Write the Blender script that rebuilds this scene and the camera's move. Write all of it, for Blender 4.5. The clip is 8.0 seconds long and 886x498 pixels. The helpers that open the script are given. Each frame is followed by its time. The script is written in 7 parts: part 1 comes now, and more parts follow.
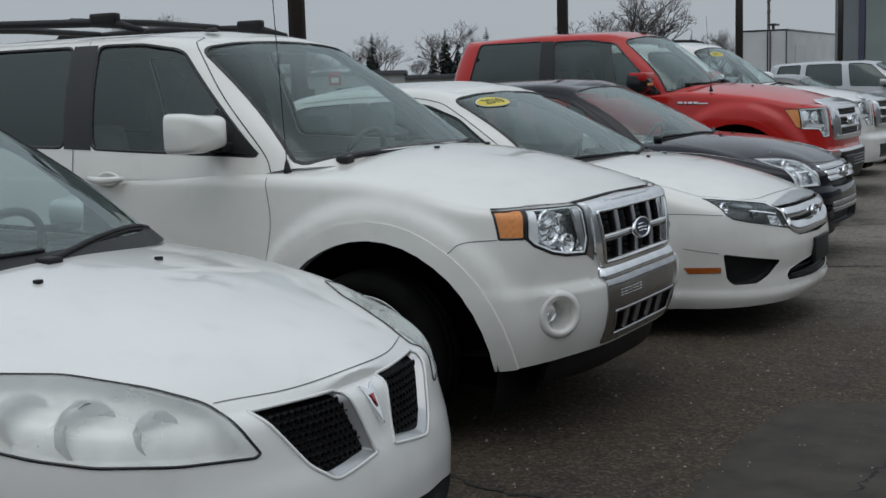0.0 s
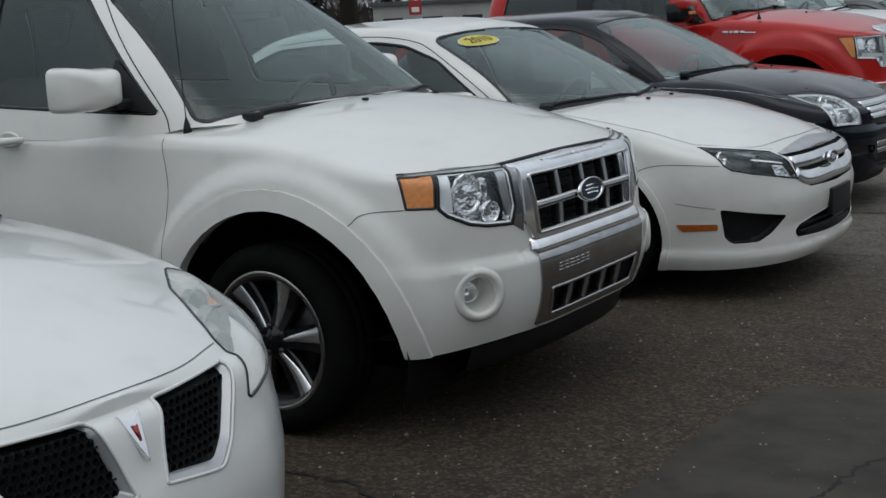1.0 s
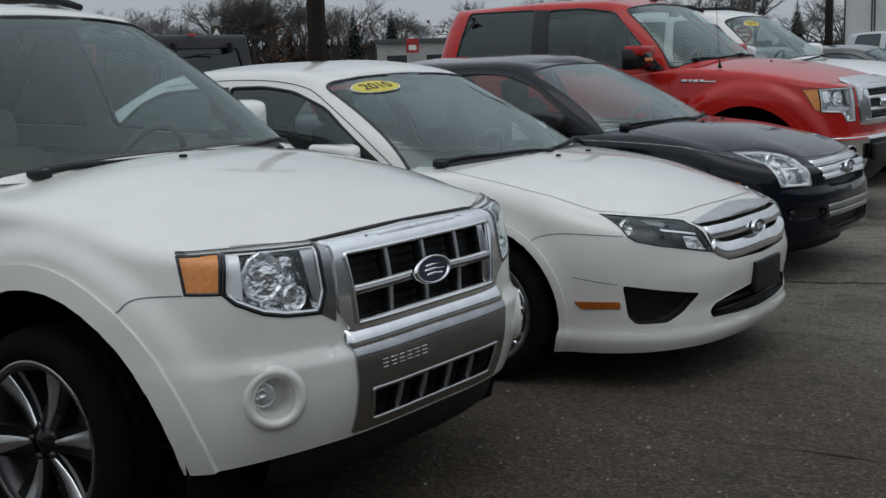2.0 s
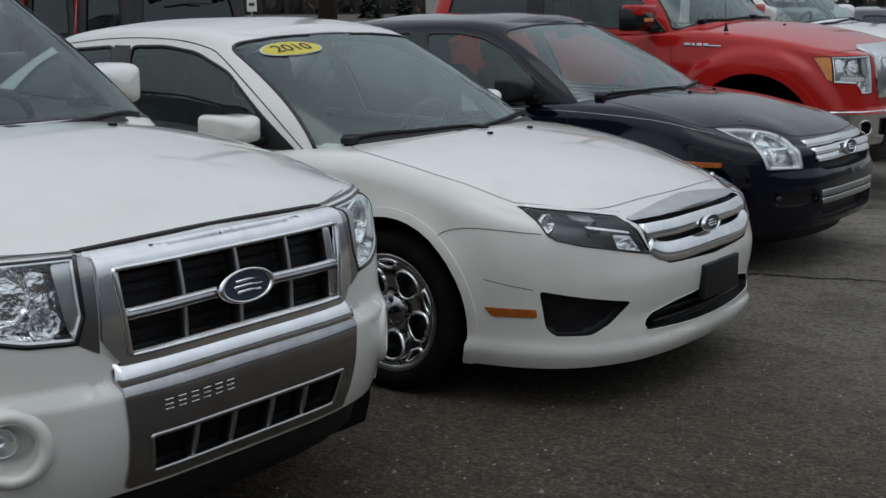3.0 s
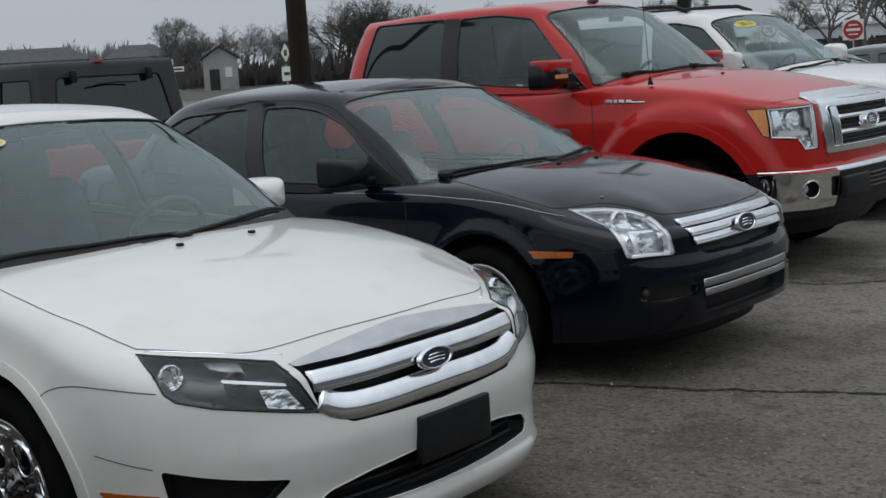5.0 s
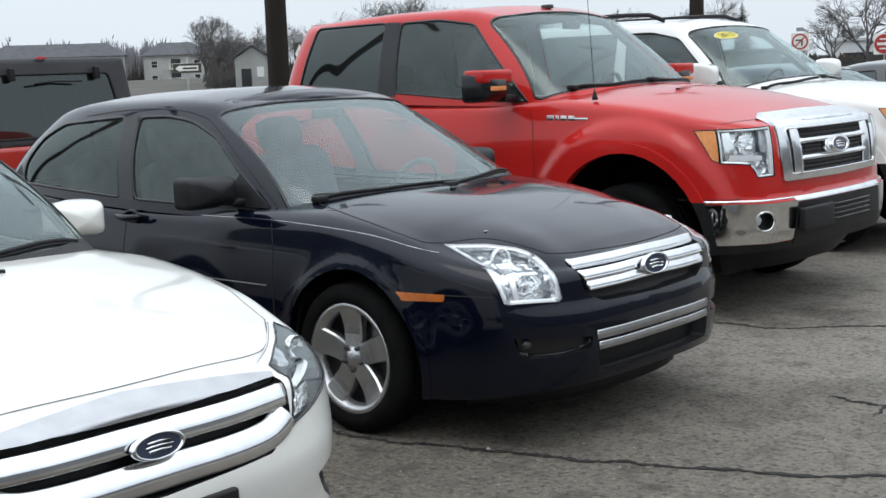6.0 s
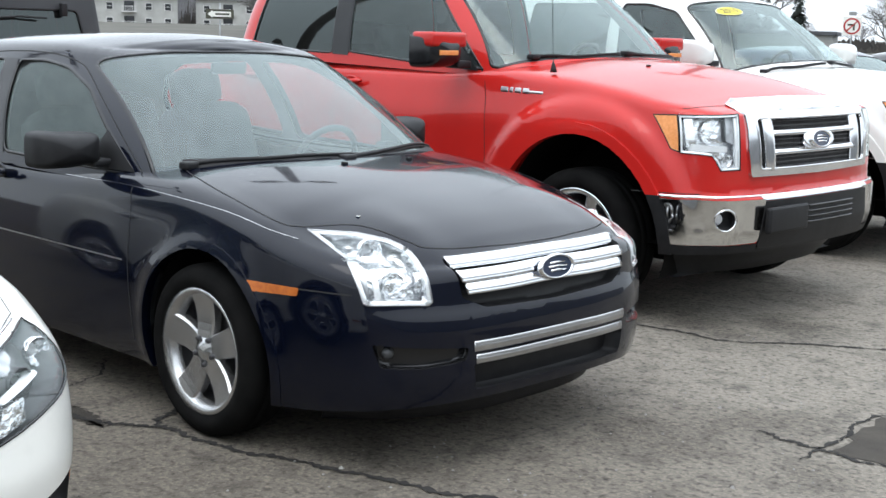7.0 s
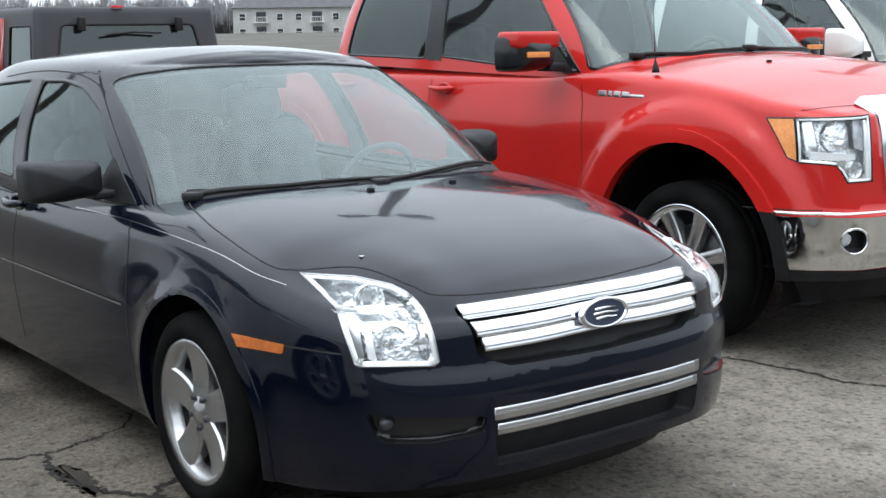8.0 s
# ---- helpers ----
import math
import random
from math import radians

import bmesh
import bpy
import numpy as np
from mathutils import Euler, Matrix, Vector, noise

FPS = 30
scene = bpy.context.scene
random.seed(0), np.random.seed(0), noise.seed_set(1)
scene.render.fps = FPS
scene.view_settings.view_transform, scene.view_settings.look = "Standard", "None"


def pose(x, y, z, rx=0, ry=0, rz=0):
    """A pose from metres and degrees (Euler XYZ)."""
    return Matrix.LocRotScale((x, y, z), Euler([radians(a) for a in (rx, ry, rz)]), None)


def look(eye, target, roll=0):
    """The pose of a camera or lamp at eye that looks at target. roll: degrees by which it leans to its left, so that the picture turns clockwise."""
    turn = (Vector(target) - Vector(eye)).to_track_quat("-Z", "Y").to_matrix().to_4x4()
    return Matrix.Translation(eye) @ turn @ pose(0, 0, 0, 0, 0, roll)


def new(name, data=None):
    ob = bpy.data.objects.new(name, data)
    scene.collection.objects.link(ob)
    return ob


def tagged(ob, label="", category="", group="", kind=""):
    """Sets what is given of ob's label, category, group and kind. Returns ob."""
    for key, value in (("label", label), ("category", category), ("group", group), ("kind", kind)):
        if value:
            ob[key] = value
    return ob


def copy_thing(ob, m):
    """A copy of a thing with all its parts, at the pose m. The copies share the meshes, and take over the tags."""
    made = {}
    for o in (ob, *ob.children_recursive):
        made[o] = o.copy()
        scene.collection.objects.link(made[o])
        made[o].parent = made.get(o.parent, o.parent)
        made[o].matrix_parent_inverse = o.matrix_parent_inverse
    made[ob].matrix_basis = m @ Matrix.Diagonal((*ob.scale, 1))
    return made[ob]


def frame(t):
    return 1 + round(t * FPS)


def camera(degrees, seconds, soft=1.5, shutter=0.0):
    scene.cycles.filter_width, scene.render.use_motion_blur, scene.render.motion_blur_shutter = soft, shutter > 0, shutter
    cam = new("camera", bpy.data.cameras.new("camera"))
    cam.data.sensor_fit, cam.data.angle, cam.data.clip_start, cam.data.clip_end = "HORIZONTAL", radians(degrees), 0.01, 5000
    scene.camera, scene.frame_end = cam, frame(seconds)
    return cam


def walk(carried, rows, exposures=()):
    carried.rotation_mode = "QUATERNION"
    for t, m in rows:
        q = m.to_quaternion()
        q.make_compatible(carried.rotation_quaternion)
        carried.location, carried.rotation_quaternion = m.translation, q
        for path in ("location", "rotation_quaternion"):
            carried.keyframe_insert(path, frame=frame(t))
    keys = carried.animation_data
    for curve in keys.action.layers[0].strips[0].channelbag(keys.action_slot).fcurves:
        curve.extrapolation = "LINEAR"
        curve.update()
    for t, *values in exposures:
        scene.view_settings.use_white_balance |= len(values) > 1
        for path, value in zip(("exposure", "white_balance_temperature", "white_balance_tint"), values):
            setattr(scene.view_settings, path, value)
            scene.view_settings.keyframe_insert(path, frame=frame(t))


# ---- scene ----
cam = camera(38.7, 8.0)
PATH = [
    (0, (0.04, -0.028, 1.452), (-0.932, 1.701, 1.195), -1.6),
    (0.5, (0.146, 0.441, 1.499), (-0.887, 2.125, 1.189), -1.6),
    (1, (0.301, 0.891, 1.489), (-0.799, 2.521, 1.126), -2.8),
    (1.5, (0.338, 1.381, 1.494), (-0.759, 3.035, 1.243), -0.5),
    (1.7, (0.363, 1.571, 1.501), (-0.726, 3.225, 1.223), -1.7),
    (2.8, (0.443, 2.639, 1.49), (-0.739, 4.212, 1.134), 0.5),
    (3, (0.453, 2.847, 1.535), (-0.717, 4.423, 1.155), -0.3),
    (3.5, (0.527, 3.323, 1.536), (-0.695, 4.874, 1.216), -2.5),
    (4, (0.595, 3.799, 1.48), (-0.649, 5.34, 1.2), 0.5),
    (4.5, (0.667, 4.304, 1.53), (-0.57, 5.849, 1.238), -1.9),
    (4.7, (0.776, 4.465, 1.523), (-0.504, 5.975, 1.235), -4.0),
    (5.8, (0.786, 5.652, 1.565), (-0.55, 7.113, 1.281), -1.0),
    (6, (0.808, 5.85, 1.524), (-0.524, 7.316, 1.246), -2.1),
    (6.5, (0.853, 6.331, 1.527), (-0.511, 7.754, 1.192), -0.8),
    (7, (0.78, 6.821, 1.517), (-0.594, 8.235, 1.18), 1.5),
    (7.5, (0.701, 7.295, 1.517), (-0.757, 8.623, 1.185), -1.7),
    (8, (0.579, 7.747, 1.522), (-0.993, 8.936, 1.185), -0.8),
]
EXPOSURES = [(0.0, -0.02), (1.5, -0.08), (4.7, -0.06), (5.8, 0.85), (6.0, 0.95), (6.5, 1.36), (7.0, 1.54), (8.0, 1.47)]
walk(cam, [(t, look(eye, target, roll)) for t, eye, target, roll in PATH], EXPOSURES)


# ---------------------------------------------------------------- light: an overcast sky, brighter overhead than at the horizon
world = bpy.data.worlds.new("overcast")
scene.world = world
world.use_nodes = True
wt = world.node_tree
sky = wt.nodes.new("ShaderNodeTexSky")
sky.sky_type = "NISHITA"
sky.sun_disc = False
sky.sun_elevation, sky.sun_rotation = radians(67), radians(153)
sky.air_density, sky.dust_density = 1.0, 4.0
coords = wt.nodes.new("ShaderNodeTexCoord")
split = wt.nodes.new("ShaderNodeSeparateXYZ")
wt.links.new(coords.outputs["Generated"], split.inputs[0])
height = wt.nodes.new("ShaderNodeMapRange")
height.interpolation_type = "SMOOTHSTEP"
height.inputs["From Min"].default_value, height.inputs["From Max"].default_value = 0.12, 0.85
wt.links.new(split.outputs["Z"], height.inputs["Value"])
grey = wt.nodes.new("ShaderNodeMix")
grey.data_type = "RGBA"
grey.inputs["A"].default_value = (4.15, 4.58, 5.0, 1)
grey.inputs["B"].default_value = (7.9, 8.65, 9.5, 1)
wt.links.new(height.outputs["Result"], grey.inputs["Factor"])
soft_noise = wt.nodes.new("ShaderNodeTexNoise")
soft_noise.inputs["Scale"].default_value, soft_noise.inputs["Detail"].default_value = 2.2, 3.0
wt.links.new(coords.outputs["Generated"], soft_noise.inputs["Vector"])
tone = wt.nodes.new("ShaderNodeMapRange")
tone.inputs["To Min"].default_value, tone.inputs["To Max"].default_value = 0.88, 1.12
wt.links.new(soft_noise.outputs["Fac"], tone.inputs["Value"])
mottled = wt.nodes.new("ShaderNodeVectorMath")
mottled.operation = "SCALE"
wt.links.new(grey.outputs["Result"], mottled.inputs[0])
wt.links.new(tone.outputs["Result"], mottled.inputs["Scale"])
cloud = wt.nodes.new("ShaderNodeMix")
cloud.data_type = "RGBA"
cloud.inputs["Factor"].default_value = 0.94
wt.links.new(sky.outputs["Color"], cloud.inputs["A"])
wt.links.new(mottled.outputs["Vector"], cloud.inputs["B"])
wt.links.new(cloud.outputs["Result"], wt.nodes["Background"].inputs["Color"])
wt.nodes["Background"].inputs["Strength"].default_value = 0.1

sun = new("sun", bpy.data.lights.new("sun", "SUN"))
sun.data.energy, sun.data.angle, sun.data.color = 0.3, radians(40), (1.0, 0.98, 0.96)
sun.matrix_basis = look((3, -6, 16), (0, 0, 0))


# ---------------------------------------------------------------- mesh tools
from mathutils.bvhtree import BVHTree
from mathutils.geometry import tessellate_polygon


def smooth1(pairs):
    """A smooth function through (a, value) pairs."""
    p = sorted(pairs)
    a, v = np.array([q[0] for q in p], float), np.array([q[1] for q in p], float)
    d = np.diff(v) / np.diff(a)
    m = np.r_[d[0], np.where(d[:-1] * d[1:] > 0, 2 * d[:-1] * d[1:] / (d[:-1] + d[1:] + 1e-12), 0), d[-1]]

    def f(x):
        x = np.clip(np.asarray(x, float), a[0], a[-1])
        i = np.clip(np.searchsorted(a, x) - 1, 0, len(a) - 2)
        h = a[i + 1] - a[i]
        t = (x - a[i]) / h
        return ((1 + 2 * t) * (1 - t) ** 2 * v[i] + t * (1 - t) ** 2 * h * m[i]
                + t * t * (3 - 2 * t) * v[i + 1] + t * t * (t - 1) * h * m[i + 1])
    return f


def spline(points, steps=24):
    """Catmull-Rom curve through points, as a dense array."""
    p = np.array(points, float)
    p = np.vstack([2 * p[0] - p[1], p, 2 * p[-1] - p[-2]])
    out = []
    for i in range(1, len(p) - 2):
        for t in np.arange(steps) / steps:
            out.append(0.5 * (2 * p[i] + (p[i + 1] - p[i - 1]) * t + (2 * p[i - 1] - 5 * p[i] + 4 * p[i + 1] - p[i + 2]) * t * t
                              + (3 * p[i] - p[i - 1] - 3 * p[i + 1] + p[i + 2]) * t ** 3))
    out.append(p[-2])
    return np.array(out)


def filleted(points, radius, steps=5):
    """A closed 2D outline with every corner rounded."""
    p = np.array(points, float)
    p = p[np.linalg.norm(p - np.roll(p, 1, 0), axis=1) > 1e-4]
    out = []
    for i in range(len(p)):
        a, b, c = p[i - 1], p[i], p[(i + 1) % len(p)]
        r = min(radius, 0.45 * np.hypot(*(a - b)), 0.45 * np.hypot(*(c - b)))
        u, v = b + (a - b) / np.hypot(*(a - b)) * r, b + (c - b) / np.hypot(*(c - b)) * r
        for t in np.linspace(0, 1, steps):
            out.append((1 - t) ** 2 * u + 2 * t * (1 - t) * b + t * t * v)
    return np.array(out)


def mesh_of(name, bm, material, smooth=True):
    me = bpy.data.meshes.new(name)
    for f in bm.faces:
        f.smooth = smooth
    bm.to_mesh(me)
    bm.free()
    for m in material if isinstance(material, (list, tuple)) else [material]:
        me.materials.append(m)
    return me


def part(name, bm, material, parent=None, label="", smooth=True, loc=None):
    """Links a bmesh as one mesh object under a thing or a part."""
    ob = new(name, mesh_of(name, bm, material, smooth))
    if parent:
        ob.parent = parent
    if loc:
        ob.location = loc
    return tagged(ob, label) if label else ob


def thing(name, label, category, m=None, group="", kind=""):
    ob = new(name)
    ob.empty_display_size = 0.2
    if m is not None:
        ob.matrix_basis = m
    return tagged(ob, label, category, group, kind)


def bm_grid(rows, closed=False):
    """Quads over a table of points; closed joins the last column to the first."""
    bm = bmesh.new()
    table = [[bm.verts.new(p) for p in row] for row in rows]
    for a, b in zip(table, table[1:]):
        n = len(a)
        for j in range(n if closed else n - 1):
            k = (j + 1) % n
            bm.faces.new((a[j], a[k], b[k], b[j]))
    return bm


def bm_box(size, at=(0, 0, 0), bevel=0.0, turn=None, into=None):
    bm = bmesh.new()
    bmesh.ops.create_cube(bm, size=1, matrix=Matrix.Diagonal((*size, 1)))
    if bevel:
        bmesh.ops.bevel(bm, geom=bm.edges[:] + bm.verts[:], offset=bevel, segments=2, profile=0.7, affect="EDGES")
    if turn:
        bm.transform(turn)
    bm.transform(Matrix.Translation(at))
    return merge(into, bm) if into else bm


def merge(into, bm):
    """Adds a bmesh to another one."""
    me = bpy.data.meshes.new("scratch")
    bm.to_mesh(me)
    bm.free()
    into.from_mesh(me)
    bpy.data.meshes.remove(me)
    return into


def bm_lathe(profile, steps=32, m=None, axis="y"):
    """A turned form: profile of (radius, along) pairs, round the y axis."""
    rows = []
    for r, y in profile:
        rows.append([(r * math.cos(a), y, r * math.sin(a)) for a in np.arange(steps) * 2 * math.pi / steps])
    bm = bm_grid(rows, closed=True)
    bmesh.ops.remove_doubles(bm, verts=bm.verts[:], dist=1e-5)
    bmesh.ops.recalc_face_normals(bm, faces=bm.faces[:])
    if m is not None:
        bm.transform(m)
    return bm


def bm_tube(points, radius, sides=8, into=None, flat=1.0):
    """A round bar along points; radius may be one number or one for each point."""
    p = np.array(points, float)
    r = np.broadcast_to(radius, len(p))
    d = np.gradient(p, axis=0)
    rows = []
    for i in range(len(p)):
        t = Vector(d[i]).normalized()
        up = Vector((0, 0, 1)) if abs(t.z) < 0.9 else Vector((1, 0, 0))
        a = t.cross(up).normalized()
        b = t.cross(a)
        rows.append([Vector(p[i]) + (a * math.cos(k) * flat + b * math.sin(k)) * r[i] for k in np.arange(sides) * 2 * math.pi / sides])
    bm = bm_grid(rows, closed=True)
    for row in (rows[0], rows[-1]):
        try:
            bm.faces.new([bm.verts.new(q) for q in row])
        except ValueError:
            pass
    bmesh.ops.remove_doubles(bm, verts=bm.verts[:], dist=1e-6)
    bmesh.ops.recalc_face_normals(bm, faces=bm.faces[:])
    return merge(into, bm) if into else bm


def bm_prism(outline, depth, m=None, bevel=0.0):
    """A plate: a 2D outline in the yz plane, thickened along +x by depth."""
    bm = bmesh.new()
    base = [bm.verts.new((0, y, z)) for y, z in outline]
    f = bm.faces.new(base)
    top = bmesh.ops.extrude_face_region(bm, geom=[f])["geom"]
    bmesh.ops.translate(bm, verts=[v for v in top if isinstance(v, bmesh.types.BMVert)], vec=(depth, 0, 0))
    bmesh.ops.recalc_face_normals(bm, faces=bm.faces[:])
    if bevel:
        bmesh.ops.bevel(bm, geom=bm.edges[:], offset=bevel, segments=2, profile=0.7, affect="EDGES")
    if m is not None:
        bm.transform(m)
    return bm


def carve(bm, outline, d, side=None, radius=0.02, facing=0.05, near=0.0):
    """Cuts the convex outline (3D points, seen along the way d) into the surface and lifts the faces inside out into a new bmesh."""
    d = Vector(d).normalized()
    u = Vector((0, 0, 1)).cross(d).normalized()
    w = d.cross(u)
    flat = np.array([(Vector(p).dot(u), Vector(p).dot(w)) for p in outline])
    flat = filleted(flat, radius) if radius else flat
    area = 0.5 * np.sum(flat[:, 0] * np.roll(flat[:, 1], -1) - np.roll(flat[:, 0], -1) * flat[:, 1])
    if area < 0:
        flat = flat[::-1]
    lo, hi = flat.min(0) - 0.03, flat.max(0) + 0.03
    inside = []
    for f in bm.faces:
        if f.normal.dot(d) < facing or (side and f.calc_center_median().y * side < near):
            continue
        q = [(v.co.dot(u), v.co.dot(w)) for v in f.verts]
        if max(a for a, _ in q) < lo[0] or min(a for a, _ in q) > hi[0] or max(b for _, b in q) < lo[1] or min(b for _, b in q) > hi[1]:
            continue
        inside.append(f)
    for k in range(len(flat)):
        a, b = flat[k], flat[(k + 1) % len(flat)]
        e = b - a
        if np.hypot(*e) < 1e-6:
            continue
        n = np.array([-e[1], e[0]]) / np.hypot(*e)
        no = u * n[0] + w * n[1]
        co = u * a[0] + w * a[1]
        geom = set(inside)
        for f in inside:
            geom.update(f.edges)
            geom.update(f.verts)
        out = bmesh.ops.bisect_plane(bm, geom=list(geom), dist=1e-5, plane_co=co, plane_no=no)["geom"]
        inside = [f for f in out if isinstance(f, bmesh.types.BMFace) and (f.calc_center_median() - co).dot(no) > 0]
    return lift(bm, inside)


def carve_any(bm, outline, d, side=None, facing=0.05):
    """As carve, for an outline that need not be convex: cut out in triangles and joined again."""
    d2 = Vector(d).normalized()
    u = Vector((0, 0, 1)).cross(d2).normalized()
    w = d2.cross(u)
    flat = [Vector((Vector(p).dot(u), Vector(p).dot(w), 0)) for p in outline]
    whole = bmesh.new()
    for tri in tessellate_polygon([flat]):
        piece = carve(bm, [outline[i] for i in tri], d, side=side, radius=0, facing=facing)
        merge(whole, piece)
    bmesh.ops.remove_doubles(whole, verts=whole.verts[:], dist=2e-4)
    whole.normal_update()
    return whole


def lift(bm, faces, remove=True):
    out = bmesh.new()
    made = {}
    for f in faces:
        for v in f.verts:
            if v not in made:
                made[v] = out.verts.new(v.co)
        out.faces.new([made[v] for v in f.verts])
    out.normal_update()
    if remove:
        bmesh.ops.delete(bm, geom=list(faces), context="FACES")
    return out


def pushed(bm, d, depth):
    """The same sheet, moved along d."""
    bmesh.ops.translate(bm, verts=bm.verts[:], vec=Vector(d).normalized() * depth)
    return bm


def swollen(bm, amount):
    """The sheet moved along its own normals."""
    bm.normal_update()
    for v in bm.verts:
        v.co += v.normal * amount
    return bm


def walls_in(sheet, d, depth, floor=True, taper=0.0):
    """Side walls going in from the sheet's rim along -d, and a floor."""
    bm = sheet.copy()
    bm.normal_update()
    d = Vector(d).normalized()
    rim = [e for e in bm.edges if len(e.link_faces) == 1]
    loop = {}
    c = sum((v.co for v in bm.verts), Vector()) / max(1, len(bm.verts))
    for e in rim:
        for v in e.verts:
            if v not in loop:
                q = v.co - d * depth
                loop[v] = bm.verts.new(q + (c - d * depth - q) * taper)
    old = list(bm.faces)
    for e in rim:
        a, b = e.verts
        bm.faces.new((a, b, loop[b], loop[a]))
    if floor:
        done = {}
        for f in old:
            vs = []
            for v in f.verts:
                if v in loop:
                    vs.append(loop[v])
                else:
                    if v not in done:
                        q = v.co - d * depth
                        done[v] = bm.verts.new(q + (c - d * depth - q) * taper)
                    vs.append(done[v])
            bm.faces.new(vs)
    bmesh.ops.delete(bm, geom=old, context="FACES_ONLY")
    bmesh.ops.delete(bm, geom=[v for v in bm.verts if not v.link_faces], context="VERTS")
    bm.normal_update()
    return bm


def rim_strip(sheet, width, height):
    """A narrow raised border along the edge of a sheet."""
    bm = bmesh.new()
    sheet.normal_update()
    for e in sheet.edges:
        if len(e.link_faces) != 1:
            continue
        f = e.link_faces[0]
        a, b = e.verts
        quad = []
        for v in (a, b):
            edges = [q for q in v.link_edges if len(q.link_faces) == 1]
            t = Vector()
            for q in edges:
                t2 = (q.other_vert(v).co - v.co).normalized()
                t += t2 if t2.dot(b.co - a.co) > 0 else -t2
            t = t.normalized() if t.length > 1e-6 else (b.co - a.co).normalized()
            inward = v.normal.cross(t).normalized()
            if inward.dot(f.calc_center_median() - v.co) < 0:
                inward = -inward
            quad.append((v.co + v.normal * height, v.co + inward * width + v.normal * height, v.co + inward * width - v.normal * 0.004, v.co - inward * 0.003 - v.normal * 0.004))
        for i in range(4):
            j = (i + 1) % 4
            bm.faces.new([bm.verts.new(q) for q in (quad[0][i], quad[1][i], quad[1][j], quad[0][j])])
    bmesh.ops.remove_doubles(bm, verts=bm.verts[:], dist=2e-4)
    bmesh.ops.recalc_face_normals(bm, faces=bm.faces[:])
    return bm


def on_surface(tree, points, d, lift_by=0.0):
    """Points dropped on the surface along -d; those that miss are left out."""
    d = Vector(d).normalized()
    out = []
    for p in points:
        hit, n, _, _ = tree.ray_cast(Vector(p) + d * 2, -d)
        if hit is not None:
            out.append((hit + (n if n.dot(d) > 0 else -n) * lift_by, n if n.dot(d) > 0 else -n))
    return out


def seam(tree, points, d, width=0.005, closed=False, proud=0.0012, curved=True):
    """A narrow dark joint or crease line drawn on the body along the points, seen along d."""
    dense = spline(points, 14) if curved else np.vstack([np.linspace(a, b, 12) for a, b in zip(points, points[1:])])
    hits = on_surface(tree, dense, d, proud)
    bm = bmesh.new()
    rows = []
    for i, (p, n) in enumerate(hits):
        t = hits[min(i + 1, len(hits) - 1)][0] - hits[max(i - 1, 0)][0]
        s = n.cross(t).normalized() * width / 2
        rows.append((p - s, p + s))
    if len(rows) > 1:
        vs = [[bm.verts.new(q) for q in r] for r in rows]
        for a, b in zip(vs, vs[1:]):
            if (a[0].co - b[0].co).length < 0.15:
                bm.faces.new((a[0], a[1], b[1], b[0]))
    return bm


def bar_on(tree, points, d, height, depth, proud, curved=True, taper=1.0, belly=0.003, tilt=0.0):
    """A bevelled bar lying on the surface along the points: its face is proud of it, its back depth further in; tilt leans the face back at the top."""
    dense = spline(points, 12) if curved else np.vstack([np.linspace(a, b, 14) for a, b in zip(points, points[1:])])
    d = Vector(d).normalized()
    hits = on_surface(tree, dense, d)
    rows = []
    for i, (p, n) in enumerate(hits):
        t = (hits[min(i + 1, len(hits) - 1)][0] - hits[max(i - 1, 0)][0]).normalized()
        up = d.cross(t).normalized()
        up = up if up.z > 0 or abs(up.z) < 0.2 else -up
        k = i / max(1, len(hits) - 1)
        h = height * (1 + (taper - 1) * k) / 2
        q = p + d * proud
        c = min(h * 0.2, 0.003)
        face = [q + up * (h - c) * f - d * ((c + belly * f * f) * abs(f) ** .5 + tilt * h * f) for f in np.linspace(-1, 1, 9)]
        rows.append([q - up * h - d * depth, q - up * h - d * (2 * c + belly - tilt * h)] + face + [q + up * h - d * (2 * c + belly + tilt * h), q + up * h - d * depth])
    bm = bm_grid(rows, closed=True)
    for r in (rows[0], rows[-1]):
        bm.faces.new([bm.verts.new(v) for v in r])
    bmesh.ops.remove_doubles(bm, verts=bm.verts[:], dist=1e-5)
    bmesh.ops.recalc_face_normals(bm, faces=bm.faces[:])
    return bm


# ---------------------------------------------------------------- car bodies
def outline_points(control, fine=0.02, coarse=0.06, back=-1.3):
    """Evenly spaced points along a plan outline, finer in front."""
    dense = spline(control, 40)
    dense[:, 1] = np.maximum(dense[:, 1], 0)
    far = np.r_[0, np.cumsum(np.hypot(*np.diff(dense, axis=0).T))]
    at, s = [0.0], 0.0
    while s < far[-1] - fine:
        s += fine if np.interp(s, far, dense[:, 0]) > back else coarse
        at.append(min(s, far[-1]))
    at[-1] = far[-1]
    return np.stack([np.interp(at, far, dense[:, k]) for k in (0, 1)], 1)


def mirrored(rows):
    """A closed sheet out of a table of points of the left half (y >= 0)."""
    left = bm_grid(rows)
    right = bm_grid([[(x, -y, z) for x, y, z in r] for r in rows])
    bm = merge(left, right)
    bmesh.ops.remove_doubles(bm, verts=bm.verts[:], dist=1e-4)
    bmesh.ops.recalc_face_normals(bm, faces=bm.faces[:])
    return bm


